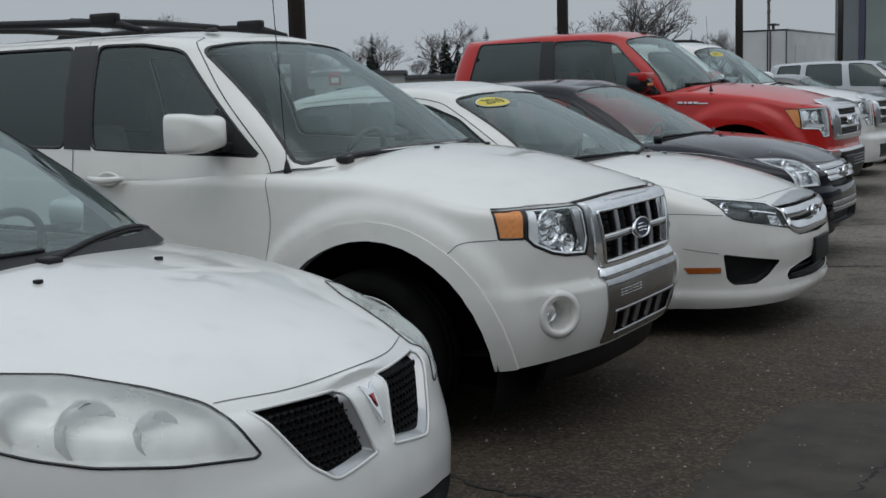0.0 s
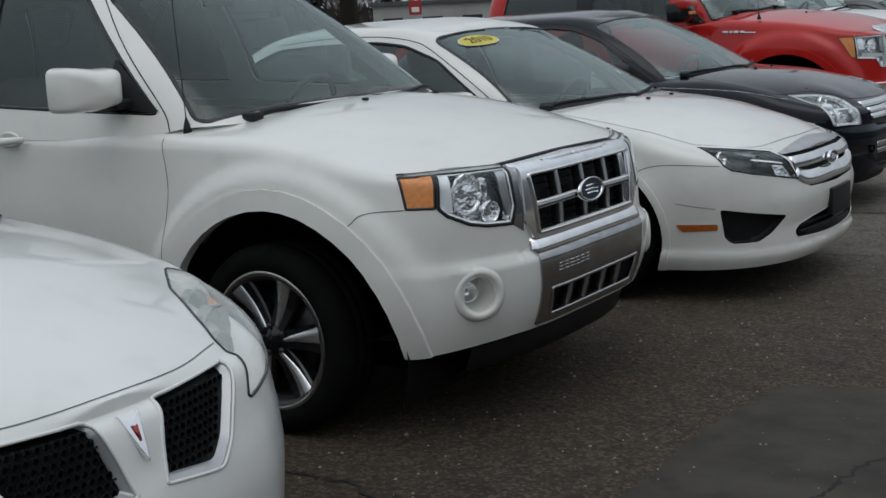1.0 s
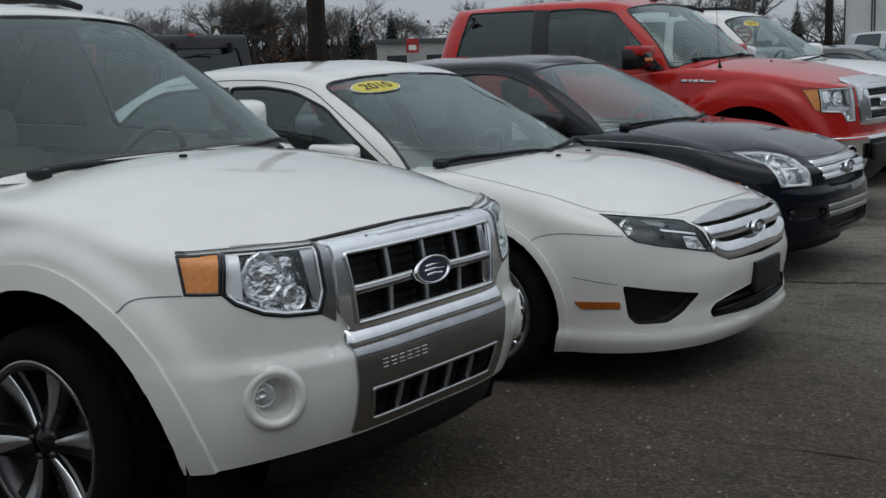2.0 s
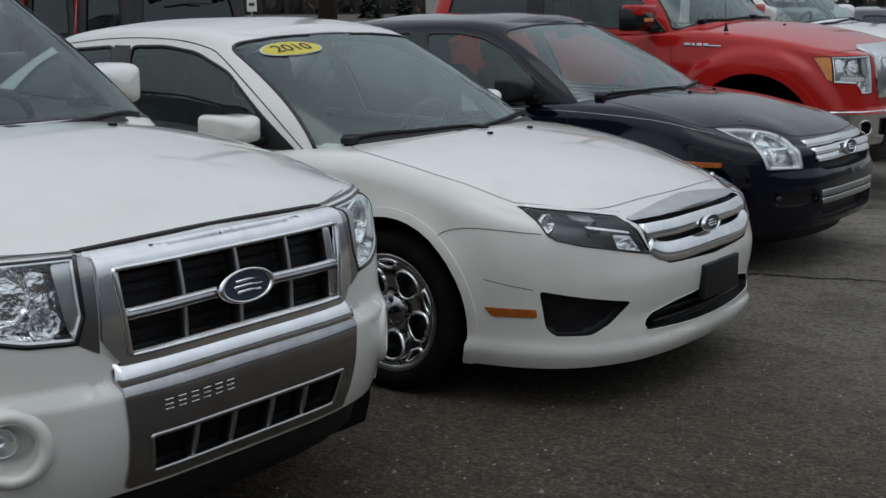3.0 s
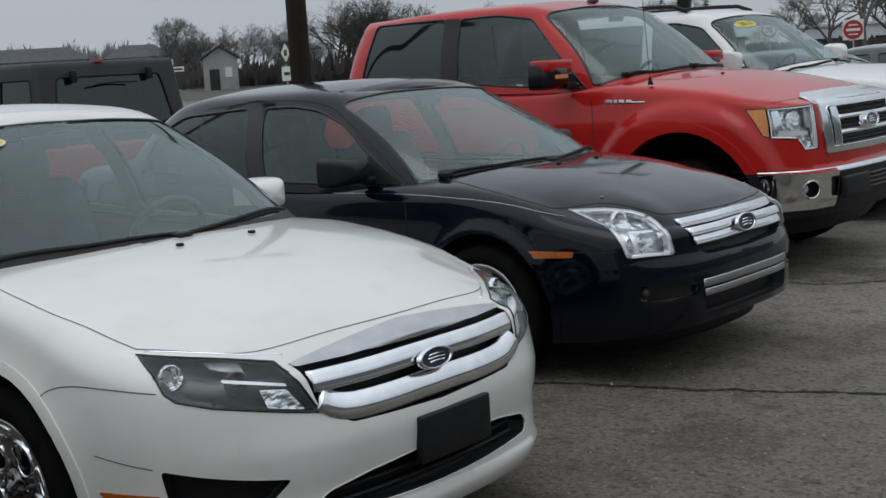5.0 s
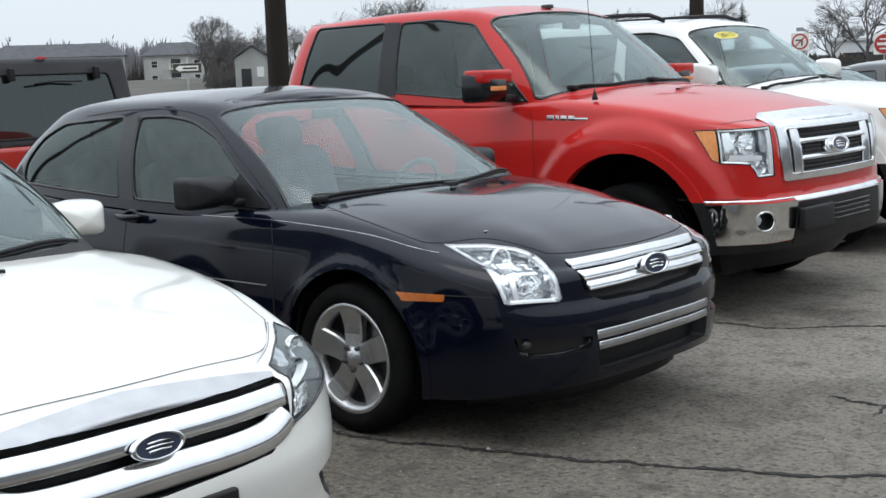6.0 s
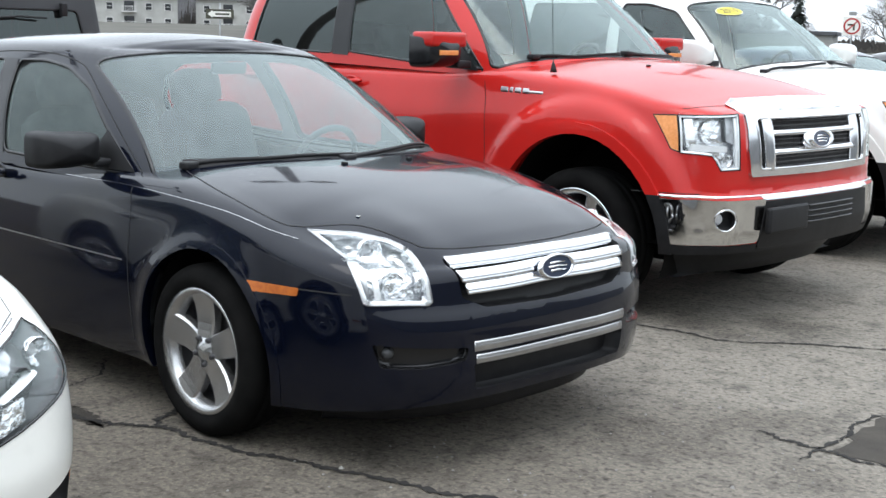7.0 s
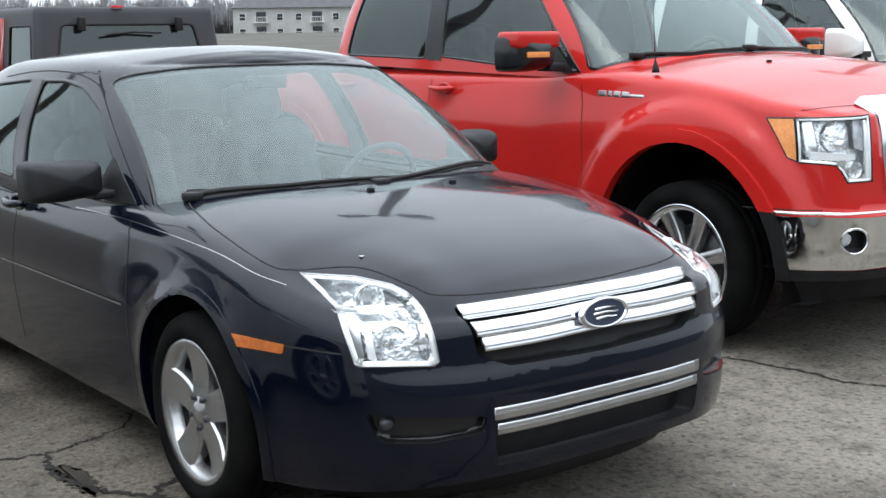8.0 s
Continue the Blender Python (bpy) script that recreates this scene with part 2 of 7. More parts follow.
def lower_body(c):
    """Bumpers, wings, doors, bonnet and boot of a car in one sheet."""
    o = outline_points(c["plan"])
    t = np.gradient(o, axis=0)
    n = np.stack([-t[:, 1], t[:, 0]], 1)
    n = n / np.linalg.norm(n, axis=1)[:, None]
    n *= np.where((n[:, :1] * (o[:, :1] + 1.3) + n[:, 1:] * o[:, 1:]) < 0, -1, 1)
    n[0], n[-1] = (1, 0), (-1, 0)
    top, low = smooth1(c["edge"])(o[:, 0]), smooth1(c["bottom"])(o[:, 0])
    front, side, rear = smooth1(c["front"]), smooth1(c["side"]), smooth1(c["rear"])
    wf, wr = np.clip(n[:, 0], 0, 1) ** 2, np.clip(-n[:, 0], 0, 1) ** 2
    ws = n[:, 1] ** 2
    r = c.get("round", 0.07)
    k = 34
    v = np.sin(np.linspace(0, 1, k) * math.pi / 2) * 0.55 + np.linspace(0, 1, k) * 0.45
    rows = []
    for j in range(k):
        z = low + (top - low) * v[j]
        rr = np.minimum(r * (ws + c.get("front_round", 0.6) * wf + wr), (top - low) * 0.45)
        h = np.maximum(rr - (top - z), 0)
        inset = wf * front(z) + ws * side(z) + wr * rear(z) + rr - np.sqrt(np.maximum(rr * rr - h * h, 0))
        q = o - n * inset[:, None]
        for x_axle, radius, lip in c["arches"]:
            far = np.hypot(o[:, 0] - x_axle - c.get("arch_dx", 0), z - c.get("arch_z", c["axle_z"]))
            q[:, 1] += ws * lip * np.exp(-(np.maximum(far - radius, 0) / c.get("flare_w", 0.06)) ** c.get("flare_p", 2)) * (z > 0.1)
        q[0, 1] = q[-1, 1] = 0
        rows.append(np.column_stack([q, z]))
    edge = rows[-1]
    middle = smooth1(c["middle"])(edge[:, 0])
    for s in np.linspace(0, 1, 22)[1:]:
        y = edge[:, 1] * (1 - s)
        z = edge[:, 2] + (middle - edge[:, 2]) * (1 - (1 - s) ** c.get("crown", 2.2))
        for y0, y1, height, width in c.get("creases", ()):
            f = np.clip((edge[:, 0] - c["cowl"]) / (c["plan"][0][0] - c["cowl"]), 0, 1)
            mid = y1 + (y0 - y1) * f
            z = z + height * np.clip(1 - (y / np.maximum(mid, 0.05)) ** 8, 0, 1) * np.clip(f * 6, 0, 1) * np.clip((1 - f) * 5 + 0.0, 0, 1)
        rows.append(np.column_stack([edge[:, 0], y, z]))
    if "ridge" in c:
        # a raised edge between the grille and the lamps
        at, width, height = c["ridge"]
        for row in rows:
            ramp = np.clip((row[:, 0] - .40) / .25, 0, 1) * np.clip((row[:, 2] - .66) / .09, 0, 1)
            row[:, 2] += height * ramp * np.exp(-((row[:, 1] - at) / width) ** 2)
    return mirrored([[tuple(p) for p in row] for row in rows])


def cabin(c):
    """Windscreen, pillars, side and rear glass area and roof in one sheet."""
    g = c["cabin"]
    a, b = spline(g["base"], 12), spline(g["roof"], 12)
    zb, zt = smooth1(g["base_z"])(a[:, 0]), smooth1(g["roof_z"])(b[:, 0])
    a[:, 1], b[:, 1] = np.maximum(a[:, 1], 0), np.maximum(b[:, 1], 0)
    t = np.gradient(a, axis=0)
    n = np.stack([-t[:, 1], t[:, 0]], 1) / np.linalg.norm(t, axis=1)[:, None]
    n *= np.where((n[:, :1] * (a[:, :1] + 1.6) + n[:, 1:] * a[:, 1:]) < 0, -1, 1)
    rows = []
    k = 22
    w = np.sin(np.linspace(0, 1, k) * math.pi / 2) * 0.6 + np.linspace(0, 1, k) * 0.4
    for j in range(k):
        q = a + (b - a) * w[j]
        z = zb + (zt - zb) * w[j]
        q = q + n * (g.get("bulge", 0.03) * math.sin(math.pi * w[j]))
        r = g.get("round", 0.05)
        h = np.maximum(r - (zt - z), 0)
        q = q - n * (np.abs(n[:, 1:]) * (r - np.sqrt(np.maximum(r * r - h * h, 0)))[:, None])
        q[0, 1] = q[-1, 1] = 0
        rows.append(np.column_stack([q, z]))
    edge = rows[-1]
    for s in np.linspace(0, 1, 14)[1:]:
        z = edge[:, 2] + g.get("crown", 0.05) * (1 - (1 - s) ** 2) * np.clip(edge[:, 1] / 0.5, 0, 1)
        rows.append(np.column_stack([edge[:, 0], edge[:, 1] * (1 - s), z]))
    return mirrored([[tuple(p) for p in row] for row in rows])


# ---------------------------------------------------------------- materials
def material(name):
    m = bpy.data.materials.new(name)
    m.use_nodes = True
    nt = m.node_tree
    return m, nt, nt.nodes["Principled BSDF"], nt.nodes["Material Output"]


def node(nt, kind, **values):
    n = nt.nodes.new(kind)
    for k, v in values.items():
        n.inputs[k.replace("_", " ")].default_value = v
    return n


def noise_mix(nt, a, b, scale, lo=0.35, hi=0.65, detail=6, coords=None):
    """A colour between a and b, by noise at a scale in metres."""
    tc = coords or nt.nodes.new("ShaderNodeTexCoord").outputs["Object"]
    nz = node(nt, "ShaderNodeTexNoise", Scale=scale, Detail=detail)
    nt.links.new(tc, nz.inputs["Vector"])
    mp = node(nt, "ShaderNodeMapRange")
    mp.inputs["From Min"].default_value, mp.inputs["From Max"].default_value = lo, hi
    nt.links.new(nz.outputs["Fac"], mp.inputs["Value"])
    mx = nt.nodes.new("ShaderNodeMix")
    mx.data_type = "RGBA"
    nt.links.new(mp.outputs["Result"], mx.inputs["Factor"])
    for sock, val in ((mx.inputs["A"], a), (mx.inputs["B"], b)):
        if isinstance(val, tuple):
            sock.default_value = (*val, 1)
        else:
            nt.links.new(val, sock)
    return mx.outputs["Result"], mp.outputs["Result"]


def bumpy(nt, bsdf, scale, strength, distance, detail=4):
    tc = nt.nodes.new("ShaderNodeTexCoord")
    nz = node(nt, "ShaderNodeTexNoise", Scale=scale, Detail=detail)
    nt.links.new(tc.outputs["Object"], nz.inputs["Vector"])
    bp = node(nt, "ShaderNodeBump", Strength=strength, Distance=distance)
    nt.links.new(nz.outputs["Fac"], bp.inputs["Height"])
    nt.links.new(bp.outputs["Normal"], bsdf.inputs["Normal"])


def paint(name, a, b, rough=0.25, coat=1.0, metal=0.0, dust=0.1, spec=0.5, coat_ior=1.5):
    m, nt, p, _ = material(name)
    col, fac = noise_mix(nt, a, b, 2.2)
    fine, _ = noise_mix(nt, col, tuple(0.6 * x + 0.4 * y for x, y in zip(a, (0.25, 0.24, 0.22))), 9, 0.55, 0.55 + 0.4 / max(dust * 4, 0.01), 8)
    nt.links.new(fine, p.inputs["Base Color"])
    p.inputs["Roughness"].default_value = rough
    p.inputs["Metallic"].default_value = metal
    p.inputs["Coat Weight"].default_value = coat
    p.inputs["Specular IOR Level"].default_value = spec
    p.inputs["Coat Roughness"].default_value = 0.06
    p.inputs["Coat IOR"].default_value = coat_ior
    return m


def plain(name, a, b, rough, metal=0.0, scale=6.0, bump=0.0, bump_scale=200.0, spec=0.5):
    m, nt, p, _ = material(name)
    col, _ = noise_mix(nt, a, b, scale)
    nt.links.new(col, p.inputs["Base Color"])
    p.inputs["Roughness"].default_value = rough
    p.inputs["Metallic"].default_value = metal
    p.inputs["Specular IOR Level"].default_value = spec
    if bump:
        bumpy(nt, p, bump_scale, 0.5, bump)
    return m


def glass(name, tint, gloss=1.0, rough=0.02, film=0.0, dust=(0.55, 0.56, 0.55), ior=1.5):
    """Thin glass: a tinted see-through sheet with a Fresnel gloss and a little dust film."""
    m, nt, p, out = material(name)
    nt.nodes.remove(p)
    tr = node(nt, "ShaderNodeBsdfTransparent", Color=(*tint, 1))
    gl = node(nt, "ShaderNodeBsdfGlossy", Color=(gloss * .88, gloss, gloss * .98, 1), Roughness=rough)
    facing = node(nt, "ShaderNodeLayerWeight", Blend=0.5)
    steep = nt.nodes.new("ShaderNodeMath")
    steep.operation = "POWER"
    steep.inputs[1].default_value = 5.0
    nt.links.new(facing.outputs["Facing"], steep.inputs[0])
    fr = node(nt, "ShaderNodeMapRange")
    fr.inputs["To Min"].default_value = 1.5 * ((ior - 1) / (ior + 1)) ** 2
    nt.links.new(steep.outputs[0], fr.inputs["Value"])
    mx = nt.nodes.new("ShaderNodeMixShader")
    nt.links.new(fr.outputs["Result"], mx.inputs[0])
    nt.links.new(tr.outputs[0], mx.inputs[1])
    nt.links.new(gl.outputs[0], mx.inputs[2])
    last = mx
    if film:
        df = node(nt, "ShaderNodeBsdfDiffuse", Color=(*dust, 1))
        tc = nt.nodes.new("ShaderNodeTexCoord")
        nz = node(nt, "ShaderNodeTexNoise", Scale=3.0, Detail=5)
        nt.links.new(tc.outputs["Object"], nz.inputs["Vector"])
        mp = node(nt, "ShaderNodeMapRange")
        mp.inputs["From Min"].default_value, mp.inputs["From Max"].default_value = 0.3, 0.7
        mp.inputs["To Min"].default_value, mp.inputs["To Max"].default_value = film * 0.5, film * 1.5
        nt.links.new(nz.outputs["Fac"], mp.inputs["Value"])
        m2 = nt.nodes.new("ShaderNodeMixShader")
        nt.links.new(mp.outputs["Result"], m2.inputs[0])
        nt.links.new(mx.outputs[0], m2.inputs[1])
        nt.links.new(df.outputs[0], m2.inputs[2])
        last = m2
    nt.links.new(last.outputs[0], out.inputs["Surface"])
    return m


WHITE = paint("white paint", (0.80, 0.80, 0.77), (0.75, 0.75, 0.72), 0.3)
WHITE_CREAM = paint("pearl white paint", (0.79, 0.78, 0.73), (0.74, 0.73, 0.68), 0.3)
BLACK_BLUE = paint("blue-black paint", (0.0017, 0.0028, 0.0080), (0.0023, 0.0036, 0.0098), 0.22, 0.95, dust=0.004, spec=0.04, coat_ior=1.42)
RED = paint("red paint", (0.51, 0.020, 0.016), (0.46, 0.017, 0.014), 0.28, 0.75, dust=0.02, spec=0.08)
SILVER = paint("silver paint", (0.45, 0.46, 0.47), (0.40, 0.41, 0.42), 0.3, metal=0.5)
DARK_GREY = paint("dark grey paint", (0.035, 0.037, 0.04), (0.028, 0.03, 0.033), 0.3)
NAVY = paint("navy paint", (0.02, 0.02, 0.06), (0.016, 0.016, 0.05), 0.3)
MAROON = paint("red trim paint", (0.42, 0.03, 0.02), (0.38, 0.025, 0.018), 0.35)
CHROME = plain("chrome", (0.90, 0.91, 0.92), (0.82, 0.83, 0.85), 0.12, 1.0, 14)
SATIN = plain("satin silver", (0.55, 0.55, 0.55), (0.47, 0.47, 0.48), 0.28, 1.0, 12)
ALLOY = plain("alloy wheel", (0.60, 0.60, 0.60), (0.50, 0.50, 0.50), 0.26, 0.9, 16)
MACHINED = plain("machined alloy", (0.75, 0.75, 0.75), (0.68, 0.68, 0.68), 0.18, 1.0, 20)
BRIGHT = plain("bright lamp chrome", (0.93, 0.94, 0.95), (0.86, 0.87, 0.88), 0.15, 0.25, 18)
FACET = plain("faceted lamp reflector", (0.95, 0.96, 0.97), (0.88, 0.89, 0.90), 0.10, 0.9, 18)
TRUCK_CHROME = plain("brushed bumper chrome", (0.74, 0.73, 0.71), (0.66, 0.65, 0.63), 0.10, 1.0, 9)
DARK_CHROME = plain("dark chrome", (0.46, 0.46, 0.47), (0.38, 0.38, 0.39), 0.16, 1.0, 9)
GUNMETAL = plain("dark wheel paint", (0.05, 0.05, 0.055), (0.04, 0.04, 0.042), 0.3, 0.3, 16)
BLACK_PLASTIC = plain("black plastic", (0.008, 0.008, 0.009), (0.013, 0.013, 0.014), 0.5, 0, 20, 0.0004, 600, 0.3)
GLOSS_BLACK = plain("gloss black trim", (0.008, 0.008, 0.009), (0.012, 0.012, 0.013), 0.18, 0, 8)
RUBBER = plain("tyre rubber", (0.006, 0.006, 0.006), (0.010, 0.0098, 0.0095), 0.9, 0, 9, 0.001, 90, 0.05)
SEAM = plain("shut line", (0.01, 0.01, 0.01), (0.016, 0.016, 0.016), 0.8)
SEAM_GREY = plain("shut and crease lines in white paint", (0.13, 0.13, 0.13), (0.17, 0.17, 0.165), 0.8)
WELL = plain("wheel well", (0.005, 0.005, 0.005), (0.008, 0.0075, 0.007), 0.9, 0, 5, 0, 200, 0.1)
CLOTH_DARK = plain("dark seat cloth", (0.07, 0.07, 0.074), (0.10, 0.10, 0.105), 0.9, 0, 12, 0.001, 300)
CLOTH_BEIGE = plain("beige seat leather", (0.30, 0.27, 0.22), (0.25, 0.22, 0.18), 0.6, 0, 8)
CLOTH_GREY = plain("grey seat cloth", (0.16, 0.16, 0.16), (0.12, 0.12, 0.12), 0.9, 0, 12)
LINER = plain("cabin lining", (0.34, 0.34, 0.33), (0.28, 0.28, 0.27), 0.9, 0, 4)
DASH = plain("dashboard", (0.05, 0.05, 0.05), (0.035, 0.035, 0.035), 0.7, 0, 8)
GLASS = glass("window glass", (0.54, 0.61, 0.60), 0.95, 0.02, 0.010, ior=1.58)
GLASS_FRONT = glass("windscreen glass", (0.86, 0.95, 0.94), 0.95, 0.02, 0.02, (0.50, 0.56, 0.56), ior=1.68)
GLASS_CLEAR = glass("clean windscreen glass", (0.84, 0.93, 0.92), 0.9, 0.02, 0.006, (0.50, 0.56, 0.56), ior=1.52)
GLASS_DUSTY = glass("dusty windscreen glass", (0.76, 0.86, 0.88), 0.95, 0.03, 0.075, (0.58, 0.63, 0.64), ior=1.66)
GLASS_DARK = glass("privacy glass", (0.05, 0.055, 0.06), 1.0, 0.02, 0.01, ior=1.6)
LENS = glass("lamp lens", (0.97, 0.98, 0.98), 1.0, 0.03, 0.02, ior=1.35)
LENS_HAZY = glass("hazed lamp lens", (0.95, 0.95, 0.93), 1.0, 0.10, 0.24, (0.95, 0.95, 0.93))
AMBER = plain("amber lens", (0.80, 0.32, 0.10), (0.70, 0.25, 0.07), 0.15, 0, 60)
AMBER_DULL = plain("dull amber lens", (0.46, 0.13, 0.02), (0.36, 0.09, 0.018), 0.2, 0, 60)
YELLOW = plain("yellow sticker", (0.72, 0.60, 0.06), (0.66, 0.54, 0.05), 0.5)
INK = plain("dark print", (0.03, 0.03, 0.02), (0.05, 0.05, 0.03), 0.6)
BADGE_BLUE = plain("dark badge face", (0.030, 0.040, 0.065), (0.040, 0.050, 0.080), 0.15)


# ---------------------------------------------------------------- the kinds of vehicle, x forward from the front axle
SEDAN_NEW = dict(
    plan=[(.995, 0), (.98, .30), (.915, .56), (.75, .76), (.45, .872), (.05, .90), (-1.2, .912), (-2.6, .905), (-3.25, .86), (-3.66, .74), (-3.84, .45), (-3.86, 0)],
    edge=[(-3.86, .98), (-3.4, 1.0), (-2.4, .96), (-1.2, .93), (-.5, .945), (-.25, .945), (0, .92), (.25, .87), (.5, .80), (.7, .755), (.8, .735), (.95, .72)],
    middle=[(-3.86, .98), (-3.3, 1.04), (-2.0, 1.05), (-.6, 1.03), (-.15, .995), (.15, .965), (.45, .905), (.65, .845), (.78, .79), (.86, .745), (.95, .72)],
    bottom=[(-3.86, .30), (-3.2, .22), (-2.2, .20), (-.5, .20), (.5, .17), (.97, .19)],
    front=[(.15, .07), (.19, .03), (.225, .008), (.252, .002), (.272, .012), (.31, .014), (.36, .018), (.44, .005), (.50, .0), (.58, .018), (.66, .04), (.72, .065), (.80, .13)],
    side=[(.15, .06), (.20, .03), (.252, .016), (.275, .026), (.40, .012), (.58, .0), (.72, .012), (.85, .035), (1.0, .07)],
    rear=[(.2, .1), (.4, .0), (.7, .01), (.9, .06), (1.05, .12)],
    arches=[(0, .38, .018), (-2.728, .38, .014)], axle_z=.325, arch=.382, flare=(.035, .004), wheelbase=2.728, tyre=.327, tyre_w=.225, track=.795, cowl=-.12, round=.09, front_round=.35,
    cabin=dict(
        base=[(-.08, 0), (-.11, .30), (-.22, .56), (-.45, .765), (-.85, .845), (-1.6, .87), (-2.4, .845), (-2.95, .76), (-3.2, .55), (-3.28, .25), (-3.30, 0)],
        roof=[(-1.07, 0), (-1.08, .23), (-1.11, .46), (-1.19, .61), (-1.45, .66), (-1.78, .67), (-2.1, .65), (-2.3, .60), (-2.40, .46), (-2.44, .2), (-2.45, 0)],
        base_z=[(-3.3, .98), (-2.6, .94), (-1.4, .89), (-.7, .885), (-.45, .93), (-.25, .95), (-.08, .955)], roof_z=[(-2.45, 1.38), (-1.9, 1.435), (-1.45, 1.44), (-1.08, 1.402)], bulge=.045, round=.05, crown=.04),
)
SEDAN_OLD = dict(SEDAN_NEW, arch_dx=.022,
    side=[(.15, .07), (.24, .035), (.40, .012), (.58, .0), (.72, .012), (.85, .035), (1.0, .07)],
    bottom=[(-3.86, .30), (-3.2, .22), (-2.2, .20), (-.5, .20), (.45, .20), (.75, .235), (.97, .265)],
    cabin=dict(SEDAN_NEW["cabin"],
        roof=[(-1.08, 0), (-1.09, .22), (-1.12, .44), (-1.20, .59), (-1.45, .64), (-1.85, .65), (-2.25, .63), (-2.55, .58), (-2.70, .45), (-2.76, .2), (-2.77, 0)],
        roof_z=[(-2.77, 1.36), (-2.2, 1.425), (-1.45, 1.438), (-1.08, 1.412)], crown=.045),
    front=[(.15, .10), (.22, .05), (.28, .012), (.36, .0), (.50, .0), (.56, .01), (.60, .028), (.68, .042), (.74, .07), (.80, .13)],
    middle=[(-3.86, .98), (-3.3, 1.04), (-2.0, 1.05), (-.6, 1.03), (-.15, .998), (.15, .972), (.45, .920), (.65, .866), (.78, .812), (.86, .762), (.95, .72)], crown=3.2, ridge=(.50, .10, .015),
    plan=[(.985, 0), (.975, .30), (.925, .55), (.78, .75), (.45, .870), (.05, .90), (-1.2, .912), (-2.6, .905), (-3.25, .86), (-3.66, .74), (-3.84, .45), (-3.86, 0)],
)
SUV = dict(
    plan=[(.897, 0), (.89, .33), (.838, .565), (.70, .765), (.45, .872), (.05, .90), (-1.2, .90), (-2.4, .895), (-3.0, .88), (-3.4, .80), (-3.56, .5), (-3.57, 0)],
    edge=[(-3.57, 1.12), (-2.4, 1.12), (-1.2, 1.10), (-.6, 1.10), (-.1, 1.09), (.2, 1.05), (.45, .995), (.6, .975), (.72, .96), (.84, .955)],
    middle=[(-3.57, 1.12), (-2.4, 1.15), (-.6, 1.19), (-.2, 1.185), (0, 1.175), (.3, 1.13), (.55, 1.06), (.68, .995), (.76, .965), (.84, .955)],
    bottom=[(-3.57, .36), (-2.6, .28), (-.6, .26), (.3, .285), (.5, .345), (.60, .338), (.72, .347), (.86, .37)],
    front=[(.24, .15), (.32, .085), (.40, .040), (.48, .012), (.56, .0), (.635, .0), (.66, .035), (.80, .042), (.92, .062), (1.0, .09)],
    side=[(.22, .075), (.30, .048), (.40, .022), (.52, .004), (.62, .0), (.75, .005), (.92, .02), (1.1, .040)],
    rear=[(.2, .06), (.5, .0), (.9, .02), (1.1, .05)],
    arches=[(0, .58, .034), (-2.62, .58, .034)], flare_w=.085, flare_p=4, axle_z=.36, arch=.504, arch_z=.330, arch_dx=.062, flare=(.075, .010), wheelbase=2.62, tyre=.355, tyre_w=.235, track=.78, cowl=-.30, round=.055, front_round=.40,
    cabin=dict(
        base=[(-.08, 0), (-.12, .34), (-.20, .60), (-.39, .775), (-.85, .85), (-1.6, .86), (-2.6, .85), (-3.1, .81), (-3.38, .6), (-3.46, .3), (-3.47, 0)],
        roof=[(-.99, 0), (-1.0, .25), (-1.03, .44), (-1.11, .56), (-1.42, .635), (-2.0, .655), (-2.7, .65), (-3.1, .62), (-3.24, .5), (-3.28, .25), (-3.29, 0)],
        base_z=[(-3.5, 1.10), (-1.4, 1.07), (-.7, 1.07), (-.39, 1.12), (-.08, 1.13)], roof_z=[(-3.3, 1.675), (-2.2, 1.72), (-1.4, 1.72), (-.99, 1.685)], bulge=.03, round=.06, crown=.035),
)
